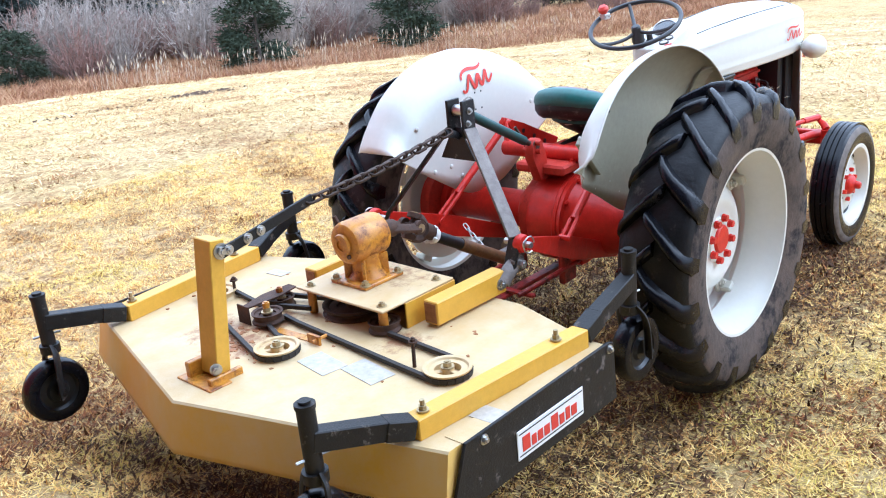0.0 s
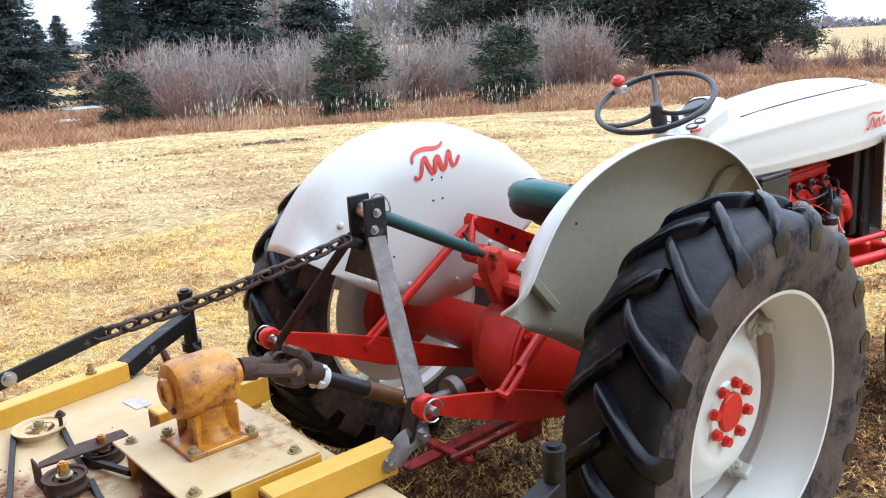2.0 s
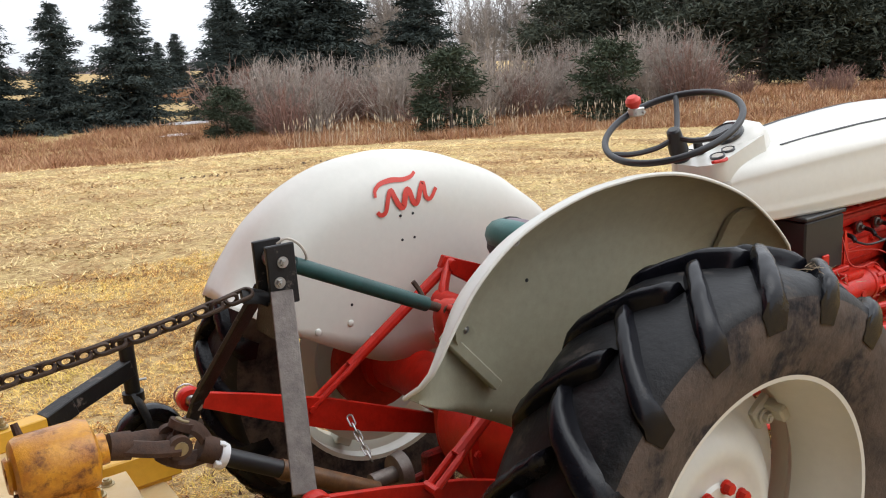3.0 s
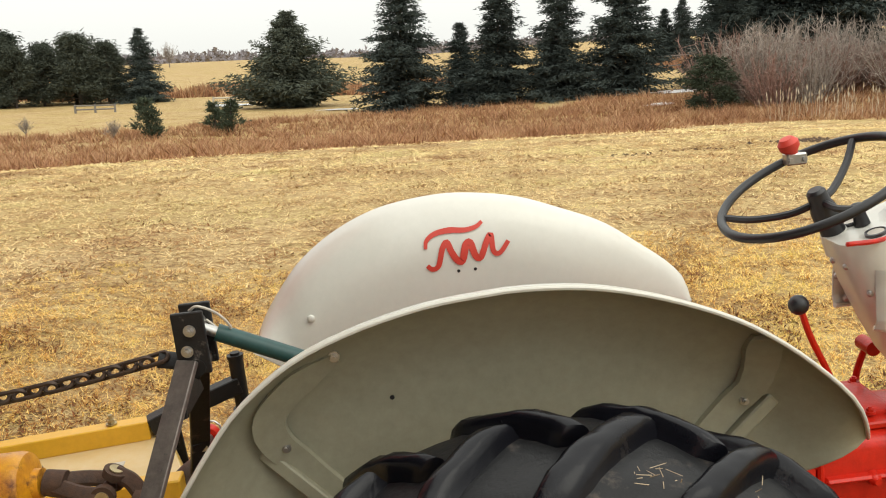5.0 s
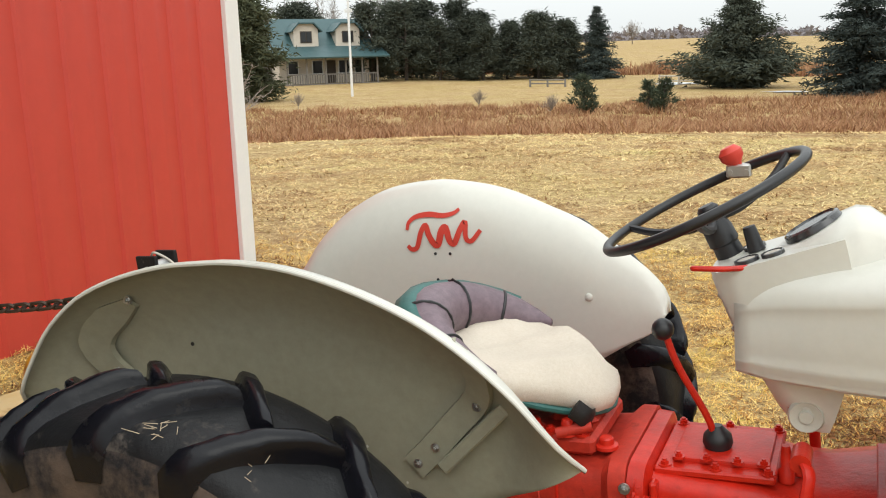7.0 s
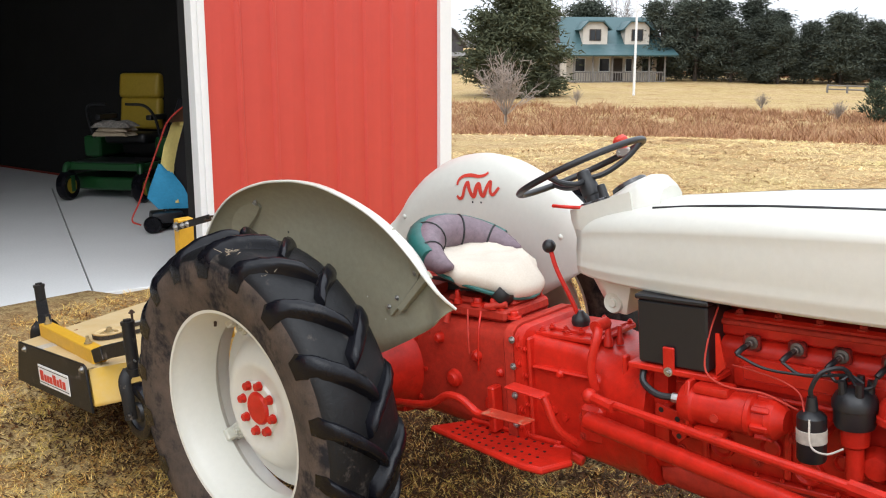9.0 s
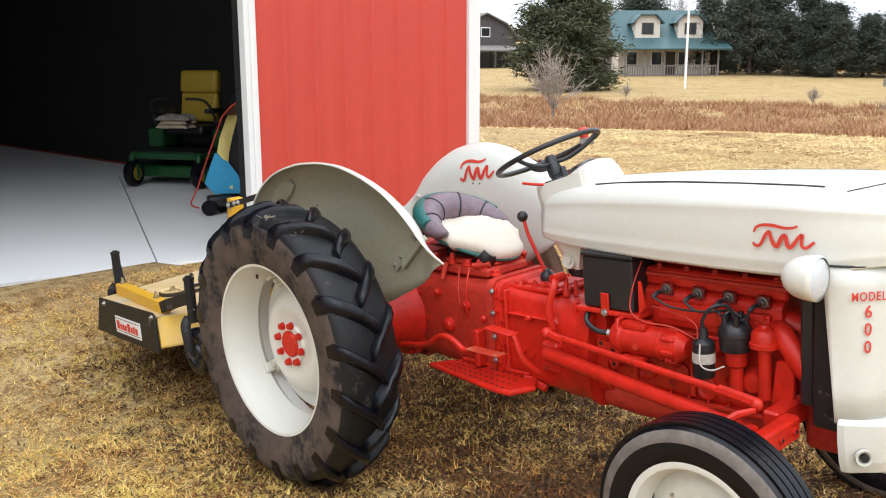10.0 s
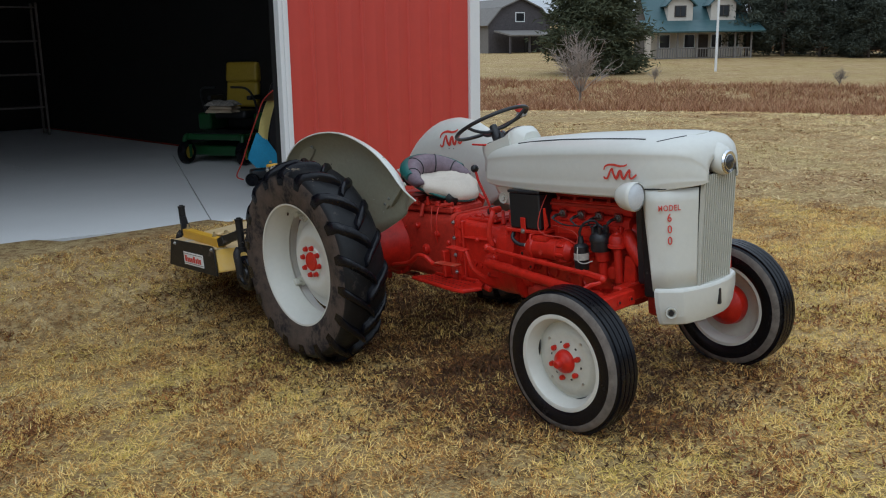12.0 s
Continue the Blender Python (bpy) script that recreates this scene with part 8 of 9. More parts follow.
# ---- drive shaft to the tractor ----
def build_shaft():
    a, b = Vector((-0.895, 0.045, 0.815)), Vector((-0.42, 0.0, 0.545))
    d = (b - a).normalized()
    bm = B()
    rod(bm, a + d * 0.125, a + d * 0.28, 0.022, n=16)
    shaft = part("drive_shaft", bm, PLASTIC, mower, "greasy brown and black drive shaft with joints")
    part("outer_tube", rod(B(), a + d * 0.27, b, 0.025, n=16), material("greasy_brown_tube", (0.20, 0.10, 0.035), 0.4, second=(0.08, 0.04, 0.02), patch=12, patches=0.25, patch_colour=(0.30, 0.25, 0.2), bump=0.2), shaft, "greasy brown shaft tube")
    bm = B()
    lathe(bm, [(0.022, 0.0), (0.031, 0.0), (0.033, 0.008), (0.030, 0.020), (0.024, 0.022)], axis="z", n=20, close=True)
    for k in range(4):
        e = k * math.pi / 2 + 0.4
        box(bm, 0.026, 0.038, -0.007, 0.007, -0.010, 0.006, 0.002, Matrix.Rotation(e, 4, "Z"))
    part("collar", bm, WHITE, shaft, "white plastic collar", m=Matrix.Translation(a + d * 0.108) @ d.to_track_quat("Z", "Y").to_matrix().to_4x4())
    # universal joint: two forks with round eyes, and a cross between them
    yk = Vector((-1.03, 0.045, 0.853))
    hub, up = a + Vector((0.004, 0, 0.006)), Vector((0.494, 0, 0.869))

    def fork(root, axis, name, mat):
        bm = B()
        way_ = (hub - root).normalized()
        rod(bm, root, root + way_ * 0.045, 0.030, 0.032, 18)
        for e in (-1, 1):
            eye = hub + axis * e * 0.040
            tube(bm, smooth_path([root + way_ * 0.030 + axis * e * 0.016, root.lerp(hub, 0.62) + axis * e * 0.038, eye], 4), [0.020] * 9, 8, flat=0.6)
            rod(bm, eye - axis * e * 0.009, eye + axis * e * 0.009, 0.027, n=18)
        ob = part(name, bm, mat, shaft, "dirty iron joint fork")
        for e in (-1, 1):
            eye = hub + axis * e * 0.050
            part("bearing_cap", rod(B(), eye, eye + axis * e * 0.003, 0.016, n=14), BRASSY, ob, "greasy brass-coloured bearing cap")
        return ob

    fork(yk, Vector((0, 1, 0)), "joint_fork", RUSTY)
    fork(hub + d * 0.105, up, "joint_fork", RUSTY)
    bm = B()
    rod(bm, hub + Vector((0, -0.045, 0)), hub + Vector((0, 0.045, 0)), 0.011, n=10)
    rod(bm, hub - up * 0.045, hub + up * 0.045, 0.011, n=10)
    ball(bm, hub, 0.018, 10)
    part("joint_cross", bm, RUSTY, shaft)


build_shaft()


# ---- pulleys, belts, idlers ----
def pulley(x, y, r, z=0.622, spokes=True, name="pulley", mat=None):
    mat = mat or RUSTDECK
    bm = B()
    lathe(bm, [(r * 0.55, 0.0), (r * 0.80, 0.0), (r * 0.86, 0.006), (r, 0.008), (r, 0.004), (r * 0.88, -0.006), (r * 0.88, -0.014), (r, -0.022), (r, -0.027), (r * 0.55, -0.024)], (x, y, z), "z", 32, True)
    p = part(name, bm, DECK if spokes else RUSTY, mower, "rusty cream belt pulley")
    bm = B()
    if spokes:
        for k in range(3):
            box(bm, 0, r * 0.62, -r * 0.13, r * 0.13, -0.012, -0.002, 0.002, Matrix.Translation((x, y, z)) @ Matrix.Rotation(2 * math.pi * k / 3 + 0.5, 4, "Z"))
    else:
        rod(bm, (x, y, z - 0.018), (x, y, z - 0.006), r * 0.62, n=20)
    rod(bm, (x, y, z - 0.03), (x, y, z + 0.008), r * 0.28, n=14)
    part("web", bm, DECK if spokes else RUSTY, p)
    part("back", rod(B(), (x, y, z - 0.026), (x, y, z - 0.022), r * 0.62, n=20), RUSTY, p, "dark rusty pulley back")
    part("bolt", bolt(B(), (x, y, z + 0.006), (0, 0, 1), 0.014, 0.014), BRASSY, p, "yellowed nut")
    return p


pulley(-1.575, 0.012, 0.074)
pulley(-1.389, -0.557, 0.074)
pulley(-1.385, 0.62, 0.074)
pulley(-1.44, 0.235, 0.055, 0.64, False, "idler_pulley")
pulley(-1.265, -0.165, 0.055, 0.632, False, "idler_pulley")
pulley(-1.31, 0.33, 0.052, 0.628, False, "idler_pulley")
pulley(-1.20, 0.05, 0.115, 0.628, False, "drive_pulley")
for x, y, h in ((-1.44, 0.235, 0.07), (-1.265, -0.165, 0.072), (-1.31, 0.33, 0.06)):
    bm = B()
    rod(bm, (x, y, 0.60), (x, y, 0.60 + h), 0.012, n=10)
    bolt(bm, (x, y, 0.60 + h - 0.004), (0, 0, 1), 0.013, 0.012, False)
    part("idler_stud", bm, GEARBOX, mower, "yellow idler stud")
bm = B()
plate(bm, [(-1.475, 0.31), (-1.33, 0.30), (-1.24, 0.32), (-1.24, 0.365), (-1.36, 0.37), (-1.47, 0.34)], 0.648, 0.654, None, 0.001)
box(bm, -1.486, -1.48, 0.28, 0.345, 0.60, 0.668, 0.001)
part("idler_bracket", bm, RUSTY, mower, "rusty iron idler bracket")


def belt(pts, z):
    """A flat-sided dark belt run."""
    bm = B()
    for a, b in zip(pts, pts[1:]):
        p, q = Vector((*a, z)), Vector((*b, z))
        s = Vector((-(q - p).y, (q - p).x, 0)).normalized() * 0.0055
        lo, hi = Vector((0, 0, -0.008)), Vector((0, 0, 0.008))
        rings(bm, [[p - s + lo, p + s + lo, p + s * 1.3 + hi, p - s * 1.3 + hi], [q - s + lo, q + s + lo, q + s * 1.3 + hi, q - s * 1.3 + hi]])
    return part("belt", bm, material_belt, mower, "black rubber drive belt")


material_belt = material("belt_rubber", (0.035, 0.028, 0.024), 0.7, vary=0.3, patch=10, bump=0.2)


def arc(cx, cy, r, a0, a1, n=9):
    return [(cx + r * math.cos(math.radians(a0 + (a1 - a0) * k / n)), cy + r * math.sin(math.radians(a0 + (a1 - a0) * k / n))) for k in range(n + 1)]


belt(arc(-1.385, 0.62, 0.069, 20, 163) + arc(-1.575, 0.012, 0.069, 163, 340) + [(-1.505, 0.10), (-1.47, 0.195)], 0.613)
belt([(-1.335, 0.575), (-1.375, 0.31), (-1.40, 0.27)], 0.613)
belt([(-1.385, 0.215), (-1.40, 0.12)] + arc(-1.389, -0.557, 0.069, 184, 350) + [(-1.30, -0.30), (-1.295, -0.215)], 0.613)
belt([(-1.36, 0.34), (-1.30, 0.17)], 0.62)
belt([(-1.27, 0.38), (-1.20, 0.165)], 0.62)
for x, y, h in ((-1.405, -0.435, 0.695), (-1.34, 0.575, 0.672)):
    bm = B()
    rod(bm, (x, y, 0.595), (x + 0.004, y, h), 0.006, n=8)
    bolt(bm, (x + 0.004, y, h - 0.012), (0, 0, 1), 0.010, 0.008)
    part("belt_guide", bm, RUSTY, mower, "thin rusty guide rod")
bm = B()
plate(bm, [(-1.475, 0.15), (-1.445, 0.17), (-1.43, -0.02), (-1.46, -0.03)], 0.598, 0.604)
box(bm, -1.465, -1.455, -0.065, -0.005, 0.60, 0.632, 0.001)
rod(bm, (-1.48, -0.05, 0.618), (-1.42, -0.05, 0.618), 0.006, n=8)
part("tension_bracket", bm, GEARBOX, mower, "yellow belt tension bracket")

# ---- beams, post, A-frame, chain ----
for y0, y1 in ((-0.285, -0.292), (0.325, 0.335)):
    b = part("beam", oblique_box((-1.165, y0, 0.652), (-0.815, y1, 0.652), 0.062, 0.082, 0.004), YELLOW, mower, "yellow square-tube hitch beam")
    # rust-brown plate paints the shade inside the open tube end
    part("end_shadow", boxed(-1.168, -1.1655, y0 - 0.024, y0 + 0.024, 0.62, 0.685), RUSTDECK, b, "open tube end, its inner shade painted rust brown")
    part("gusset", boxed(-1.0, -0.84, y0 - 0.012, y0 + 0.012, 0.597, 0.611, 0.002), YELLOW, b)
    s = -1 if y0 < 0 else 1
    part("bolt", bolt(B(), (-0.845, y1 + s * 0.031, 0.648), (0, s, 0), 0.015, 0.012), STEEL, b)
post = part("chain_post", oblique_box((-1.775, 0.06, 0.61), (-1.718, 0.06, 1.03), 0.086, 0.05, 0.003), YELLOW, mower, "upright yellow chain post")
bm = B()
box(bm, -1.84, -1.72, 0.10, 0.125, 0.598, 0.655, 0.003)
box(bm, -1.84, -1.72, -0.005, 0.012, 0.598, 0.625, 0.003)
box(bm, -1.86, -1.78, -0.03, 0.15, 0.598, 0.606, 0.002)
part("foot_bracket", bm, GEARBOX, post, "rusty yellow foot bracket")
part("bolt", bolt(B(), (-1.80, 0.016, 0.64), (-0.4, -1, 0), 0.013, 0.012), STEEL, post)
part("bolt", bolt(B(), (-1.712, 0.014, 0.993), (0, -1, 0), 0.017, 0.012), STEEL, post)
s0, s1 = Vector((-1.715, 0.005, 0.99)), Vector((-1.36, 0.0, 1.062))
strap = part("strap_bar", oblique_box(s0, s1, 0.010, 0.034, 0.002), BLACK, mower, "black flat strap with bolts")
for f_ in (0.06, 0.26, 0.40):
    p = s0.lerp(s1, f_)
    part("bolt", bolt(B(), p + Vector((0, -0.005, 0)), (0, -1, 0), 0.011, 0.008), STEEL, strap)


def chain(name, p0, p1, links, size, sag, mat, parent, label):
    """Interlocked oval links hung between two points."""
    bm = B()
    w, ln, r = size * 0.62, size, size * 0.105
    loop = []
    for k in range(16):
        a = 2 * math.pi * k / 16
        x = math.cos(a) * w * 0.5 + (ln * 0.5 - w * 0.1) * (1 if math.cos(a) > 0 else -1) * 0.8
        loop.append(Vector((x, math.sin(a) * w * 0.5, 0)))
    tube(bm, loop, r, 6, True)
    me = mesh_of("link", bm, mat, 60)
    c = new(name)
    c.parent = parent
    c["label"] = label
    pts = []
    for k in range(links + 1):
        t = k / links
        pts.append(Vector(p0).lerp(Vector(p1), t) + Vector((0, 0, -sag * 4 * t * (1 - t))))
    for k in range(links):
        d = (pts[k + 1] - pts[k]).normalized()
        o = new("link", me)
        o.parent = c
        o.matrix_basis = Matrix.Translation((pts[k] + pts[k + 1]) / 2) @ d.to_track_quat("X", "Z").to_matrix().to_4x4() @ Matrix.Rotation(math.pi / 2 * (k % 2) + 0.5, 4, "X")
    return c


chain("chain", (-1.375, 0.0, 1.058), (-0.70, -0.005, 1.135), 19, 0.0475, 0.012, CHAIN, mower, "dark iron lift chain")
bm = B()
for s in (-1, 1):
    box(bm, -0.658, -0.590, s * 0.036 - 0.006, s * 0.036 + 0.006, 1.100, 1.238, 0.002)
frame_top = part("top_bracket", bm, BLACK, mower, "black top hitch bracket of two plates")
bm = B()
tube(bm, smooth_path([(-0.62, 0.0, 1.09), (-0.67, 0.0, 1.12), (-0.71, 0, 1.13)], 4), [0.02] * 9, 8, flat=0.4)
rod(bm, (-0.62, -0.045, 1.115), (-0.62, 0.045, 1.115), 0.02, n=12)
part("chain_lug", bm, BLACK, frame_top)
for x, z in ((-0.622, 1.198), (-0.634, 1.153)):
    part("bolt", bolt(B(), (x, -0.042, z), (0, -1, 0), 0.0088, 0.009), STEEL, frame_top)
    part("bolt", bolt(B(), (x, 0.042, z), (0, 1, 0), 0.0088, 0.009), STEEL, frame_top)
for s, foot, mat in ((-1, (-0.79, -0.315, 0.665), WORN), (1, (-0.775, 0.365, 0.68), BLACK)):
    a, k, b = Vector((-0.635, s * 0.05, 1.135)), Vector((-0.745, s * 0.318, 0.79)), Vector(foot)
    bm = oblique_box(a, k, 0.05, 0.013, 0.002)
    leg = part("frame_leg", bm, mat, mower, "flat steel A-frame leg")
    part("foot", oblique_box(k, b, 0.05, 0.013, 0.002), BLACK, leg)
    bm = B()
    y = foot[1] + s * 0.012
    tube(bm, smooth_path([(-0.84, y, 0.655), (-0.80, y, 0.685), (-0.755, y, 0.70)], 4), [0.028] * 9, 8, flat=0.35)
    rod(bm, (-0.755, y - 0.012, 0.70), (-0.755, y + 0.012, 0.70), 0.03, n=16)
    part("hitch_lug", bm, WORN, leg, "grey steel hitch lug")
    part("bolt", bolt(B(), (-0.752, y + s * 0.012, 0.697), (0, s, 0), 0.015, 0.018), STEEL, leg)
part("cross_plate", plate(B(), [(-0.085, -0.055), (0.085, -0.055), (0.036, 0.03), (-0.036, 0.03)], -0.004, 0.004, Matrix.Translation((-0.652, 0.0, 1.075)) @ Matrix(((0, 0, 1, 0), (1, 0, 0, 0), (0, 1, 0, 0), (0, 0, 0, 1)))), BLACK, frame_top)
part("cord_loop", tube(B(), smooth_path([(-0.622, -0.02, 1.236), (-0.60, -0.028, 1.246), (-0.565, -0.015, 1.222), (-0.545, 0.0, 1.185), (-0.56, 0.016, 1.165), (-0.60, 0.024, 1.20)], 5), 0.0032, 6), STICKER, frame_top, "pale cord looped on the pin")
tl0, tl1 = Vector((-0.622, 0.0, 1.198)), Vector((-0.145, 0.045, 0.955))
d = (tl1 - tl0).normalized()
link = part("top_link", rod(B(), tl0 + d * 0.05, tl1 - d * 0.07, 0.0195, n=18), GREENTUBE, mower, "dark green top link tube")
for p, q in ((tl0, tl0 + d * 0.06), (tl1, tl1 - d * 0.08)):
    bm = B()
    rod(bm, p, q, 0.012, n=12)
    rod(bm, p + Vector((0, -0.025, 0)), p + Vector((0, 0.025, 0)), 0.022, n=16)
    part("end_eye", bm, STEEL if p is tl0 else RUSTY, link)
part("lock_handle", tube(B(), smooth_path([tl1 - d * 0.07, tl1 - d * 0.075 + Vector((0, 0.02, 0.03)), tl1 - d * 0.09 + Vector((0, 0.03, 0.05))], 4), 0.007, 6), RUSTY, link)
chain("check_chain", (-0.335, 0.29, 0.625), (-0.33, 0.19, 0.53), 6, 0.026, 0.006, STEEL, mower, "bright check chain")


# ---- inside the barn ----
def build_zero_turn():
    """A green riding mower with a yellow seat; x to its left, y to its front, z up."""
    m = Matrix.Translation((-7.136, 2.444, 0.30)) @ pose(0, 0, 0, 0, 0, -148)
    t = empty_thing("riding_mower", m, "green riding lawn mower with yellow high-back seat, parked in the barn", "riding mower")
    bm = boxed(-0.44, 0.44, 0.42, 0.52, 0.33, 0.41, 0.012)
    for s in (-1, 1):
        box(bm, s * 0.40 - 0.035, s * 0.40 + 0.035, -0.75, 0.5, 0.33, 0.40, 0.012)
    part("frame", bm, JDGREEN, t)
    for s in (-1, 1):
        arm = part("caster_arm", tube(B(), smooth_path([(s * 0.40, 0.47, 0.37), (s * 0.43, 0.53, 0.385), (s * 0.443, 0.56, 0.33), (s * 0.443, 0.57, 0.2)]), 0.032, 10), JDGREEN, t)
        part("fork", box(boxed(s * 0.443 - 0.075, s * 0.443 - 0.06, 0.5, 0.56, 0.1, 0.26, 0.004), s * 0.443 - 0.075, s * 0.443 + 0.075, 0.5, 0.56, 0.255, 0.27, 0.004), JDGREEN, arm)
        w = part("front_wheel", lathe(B(), [(0.085, -0.05), (0.135, -0.056), (0.16, -0.03), (0.163, 0.0), (0.16, 0.03), (0.135, 0.056), (0.085, 0.05)], (s * 0.443, 0.53, 0.163), "x", 28), RUBBER, t)
        part("rim", lathe(B(), [(0.0, 0.03), (0.03, 0.052), (0.04, 0.035), (0.075, 0.03), (0.088, 0.048), (0.088, -0.048), (0.0, -0.03)], (s * 0.443, 0.53, 0.163), "x", 20), JDYELLOW, w, "yellow steel rim")
        w = part("rear_wheel", lathe(B(), [(0.14, -0.12), (0.22, -0.125), (0.27, -0.09), (0.275, 0.0), (0.27, 0.09), (0.22, 0.125), (0.14, 0.12)], (s * 0.50, -0.55, 0.275), "x", 32), RUBBER, t)
        part("rim", lathe(B(), [(0.0, 0.05), (0.05, 0.09), (0.12, 0.06), (0.145, 0.11), (0.145, -0.11), (0.0, -0.05)], (s * 0.50, -0.55, 0.275), "x", 22), JDYELLOW, w, "yellow steel rim")
        part("side_body", boxed(s * 0.44 - 0.11, s * 0.44 + 0.11, -0.65, 0.05, 0.42, 0.66, 0.05, seg=3), JDGREEN, t)
        part("lever", tube(B(), smooth_path([(s * 0.40, 0.02, 0.6), (s * 0.41, 0.12, 0.85), (s * 0.34, 0.2, 1.0), (s * 0.12, 0.22, 1.02)]), 0.016, 8), PLASTIC, t, "black steering lever")
    part("mower_deck", plate(B(), [(-0.62, -0.32), (-0.62, 0.16), (-0.48, 0.32), (-0.2, 0.38), (0.2, 0.38), (0.48, 0.32), (0.62, 0.16), (0.62, -0.32)], 0.1, 0.24, None, 0.02), JDGREEN, t, "green mowing deck")
    part("foot_plate", boxed(-0.36, 0.36, 0.0, 0.5, 0.405, 0.425, 0.006), PLASTIC, t, "black foot platform")
    part("engine_cover", boxed(-0.3, 0.3, -0.95, -0.32, 0.42, 0.8, 0.06, seg=3), PLASTIC, t, "black engine cover")
    part("seat", boxed(-0.25, 0.25, -0.32, 0.1, 0.58, 0.70, 0.05, seg=4), PLASTIC, t, "dark seat base under bags")
    lean = Matrix.Translation((0, -0.27, 0.72)) @ Matrix.Rotation(radians(9), 4, "X")
    part("backrest", boxed(-0.25, 0.25, -0.07, 0.05, 0.0, 0.36, 0.05, lean, 4), JDYELLOW, t, "yellow vinyl backrest")
    part("headrest", boxed(-0.255, 0.255, -0.08, 0.085, 0.345, 0.63, 0.06, lean, 4), JDYELLOW, t, "thick yellow vinyl upper backrest")
    for s in (-1, 1):
        part("armrest", boxed(s * 0.31 - 0.035, s * 0.31 + 0.035, -0.25, 0.1, 0.84, 0.9, 0.02, seg=2), PLASTIC, t)
    return t


build_zero_turn()


def folded_stack():
    m = Matrix.Translation((-7.0, 2.22, 0.985)) @ pose(0, 0, 0, 0, 0, -140)
    b = empty_thing("blanket", m, "folded mottled grey blanket on tan paper bags", "blanket")
    rng = random.Random(4)
    z = 0.0
    for k, (w, d, h, mat) in enumerate(((0.40, 0.26, 0.06, BAG), (0.37, 0.25, 0.05, BAG), (0.42, 0.28, 0.07, BLANKET))):
        bm = B()
        bmesh.ops.create_grid(bm, x_segments=14, y_segments=10, size=0.5)
        for v in bm.verts:
            x, y = v.co.x, v.co.y
            e = 1 - max(abs(x), abs(y)) ** 6 * 55
            v.co = Vector((x * w + 0.02 * math.sin(7 * y + k), y * d + 0.02 * math.sin(6 * x + 2 * k), z + max(0.05, min(1, e)) * h * (0.85 + 0.25 * math.sin(9 * x + 2.1 * k) * math.cos(8 * y + k))))
        ext = bmesh.ops.extrude_face_region(bm, geom=bm.faces[:])
        for v in [g for g in ext["geom"] if isinstance(g, bmesh.types.BMVert)]:
            v.co.z = z
        part(("bag", "bag", "cloth")[k], bm, mat, b, m=pose(0, 0, 0, 0, 0, rng.uniform(-9, 9)))
        z += h * 0.85


folded_stack()


def build_kite():
    """A folded stunt-kite-like canvas in yellow and blue on a black wheeled base, leaning beside the jamb."""
    m = Matrix.Translation((-4.78, 1.62, 0.30)) @ pose(0, 0, 0, 0, 0, 70) @ Matrix.Diagonal((0.9, 0.9, 0.87, 1))
    k = empty_thing("folded_canvas", m, "folded yellow and blue canvas with red cord, on black wheels", "canvas")

    def sail(pts, thick=0.02):
        bm = B()
        rows = []
        for (x0, x1, y, z) in pts:
            rows.append([(x0 + (x1 - x0) * s, y + 0.035 * math.sin(3.1 * s + 5 * z), z) for s in (0, 0.25, 0.5, 0.75, 1)])
        vs = rings(bm, rows, False)
        ext = bmesh.ops.extrude_face_region(bm, geom=bm.faces[:])
        for v in [g for g in ext["geom"] if isinstance(g, bmesh.types.BMVert)]:
            v.co.y += thick
        return bm

    part("yellow_panel", sail([(-0.03, 0.07, -0.01, 0.28), (-0.10, 0.03, 0.0, 0.50), (-0.08, 0.05, 0.0, 0.66), (-0.04, 0.10, 0.01, 0.85), (0.04, 0.17, 0.03, 1.05), (0.14, 0.23, 0.05, 1.2), (0.22, 0.27, 0.06, 1.3)]), CANVASY, k, "pale yellow canvas panel")
    part("blue_panel", sail([(-0.12, 0.22, -0.02, 0.22), (-0.22, 0.16, -0.02, 0.34), (-0.19, 0.12, -0.02, 0.443), (-0.13, 0.02, -0.01, 0.60), (-0.10, -0.07, -0.01, 0.68)]), CANVASB, k, "bright blue canvas panel")
    part("black_panel", sail([(0.03, 0.40, 0.05, 0.12), (0.04, 0.40, 0.05, 0.5), (0.10, 0.40, 0.06, 0.85), (0.18, 0.40, 0.07, 1.1), (0.28, 0.40, 0.08, 1.3)]), PLASTIC, k, "black canvas panel")
    part("brown_panel", sail([(0.02, 0.30, 0.03, 1.08), (0.18, 0.33, 0.05, 1.24), (0.25, 0.33, 0.06, 1.34)], 0.015), LEATHER, k, "dark brown canvas panel", m=pose(0, -0.03, 0.01))
    part("cord", tube(B(), smooth_path([(0.24, -0.03, 1.3), (0.02, -0.05, 1.12), (-0.08, -0.05, 0.9), (-0.2, -0.06, 0.6), (-0.3, -0.05, 0.32), (-0.38, -0.05, 0.14), (-0.3, -0.04, 0.08)]), 0.009, 6), REDCORD, k, "red cord")
    bm = tube(B(), smooth_path([(0.28, 0.08, 1.36), (0.16, 0.08, 0.9), (-0.02, 0.06, 0.3), (-0.08, 0.0, 0.1)]), 0.018, 8)
    part("pole", bm, PLASTIC, k)
    part("base", boxed(-0.2, 0.1, -0.1, 0.14, 0.09, 0.2, 0.03, seg=2), PLASTIC, k)
    for x, y in ((-0.2, -0.11), (0.08, -0.12), (-0.05, 0.16)):
        part("wheel", lathe(B(), [(0.0, -0.03), (0.07, -0.035), (0.085, -0.02), (0.085, 0.02), (0.07, 0.035), (0.0, 0.03)], (x, y, 0.085), "y", 20), RUBBER, k)


build_kite()


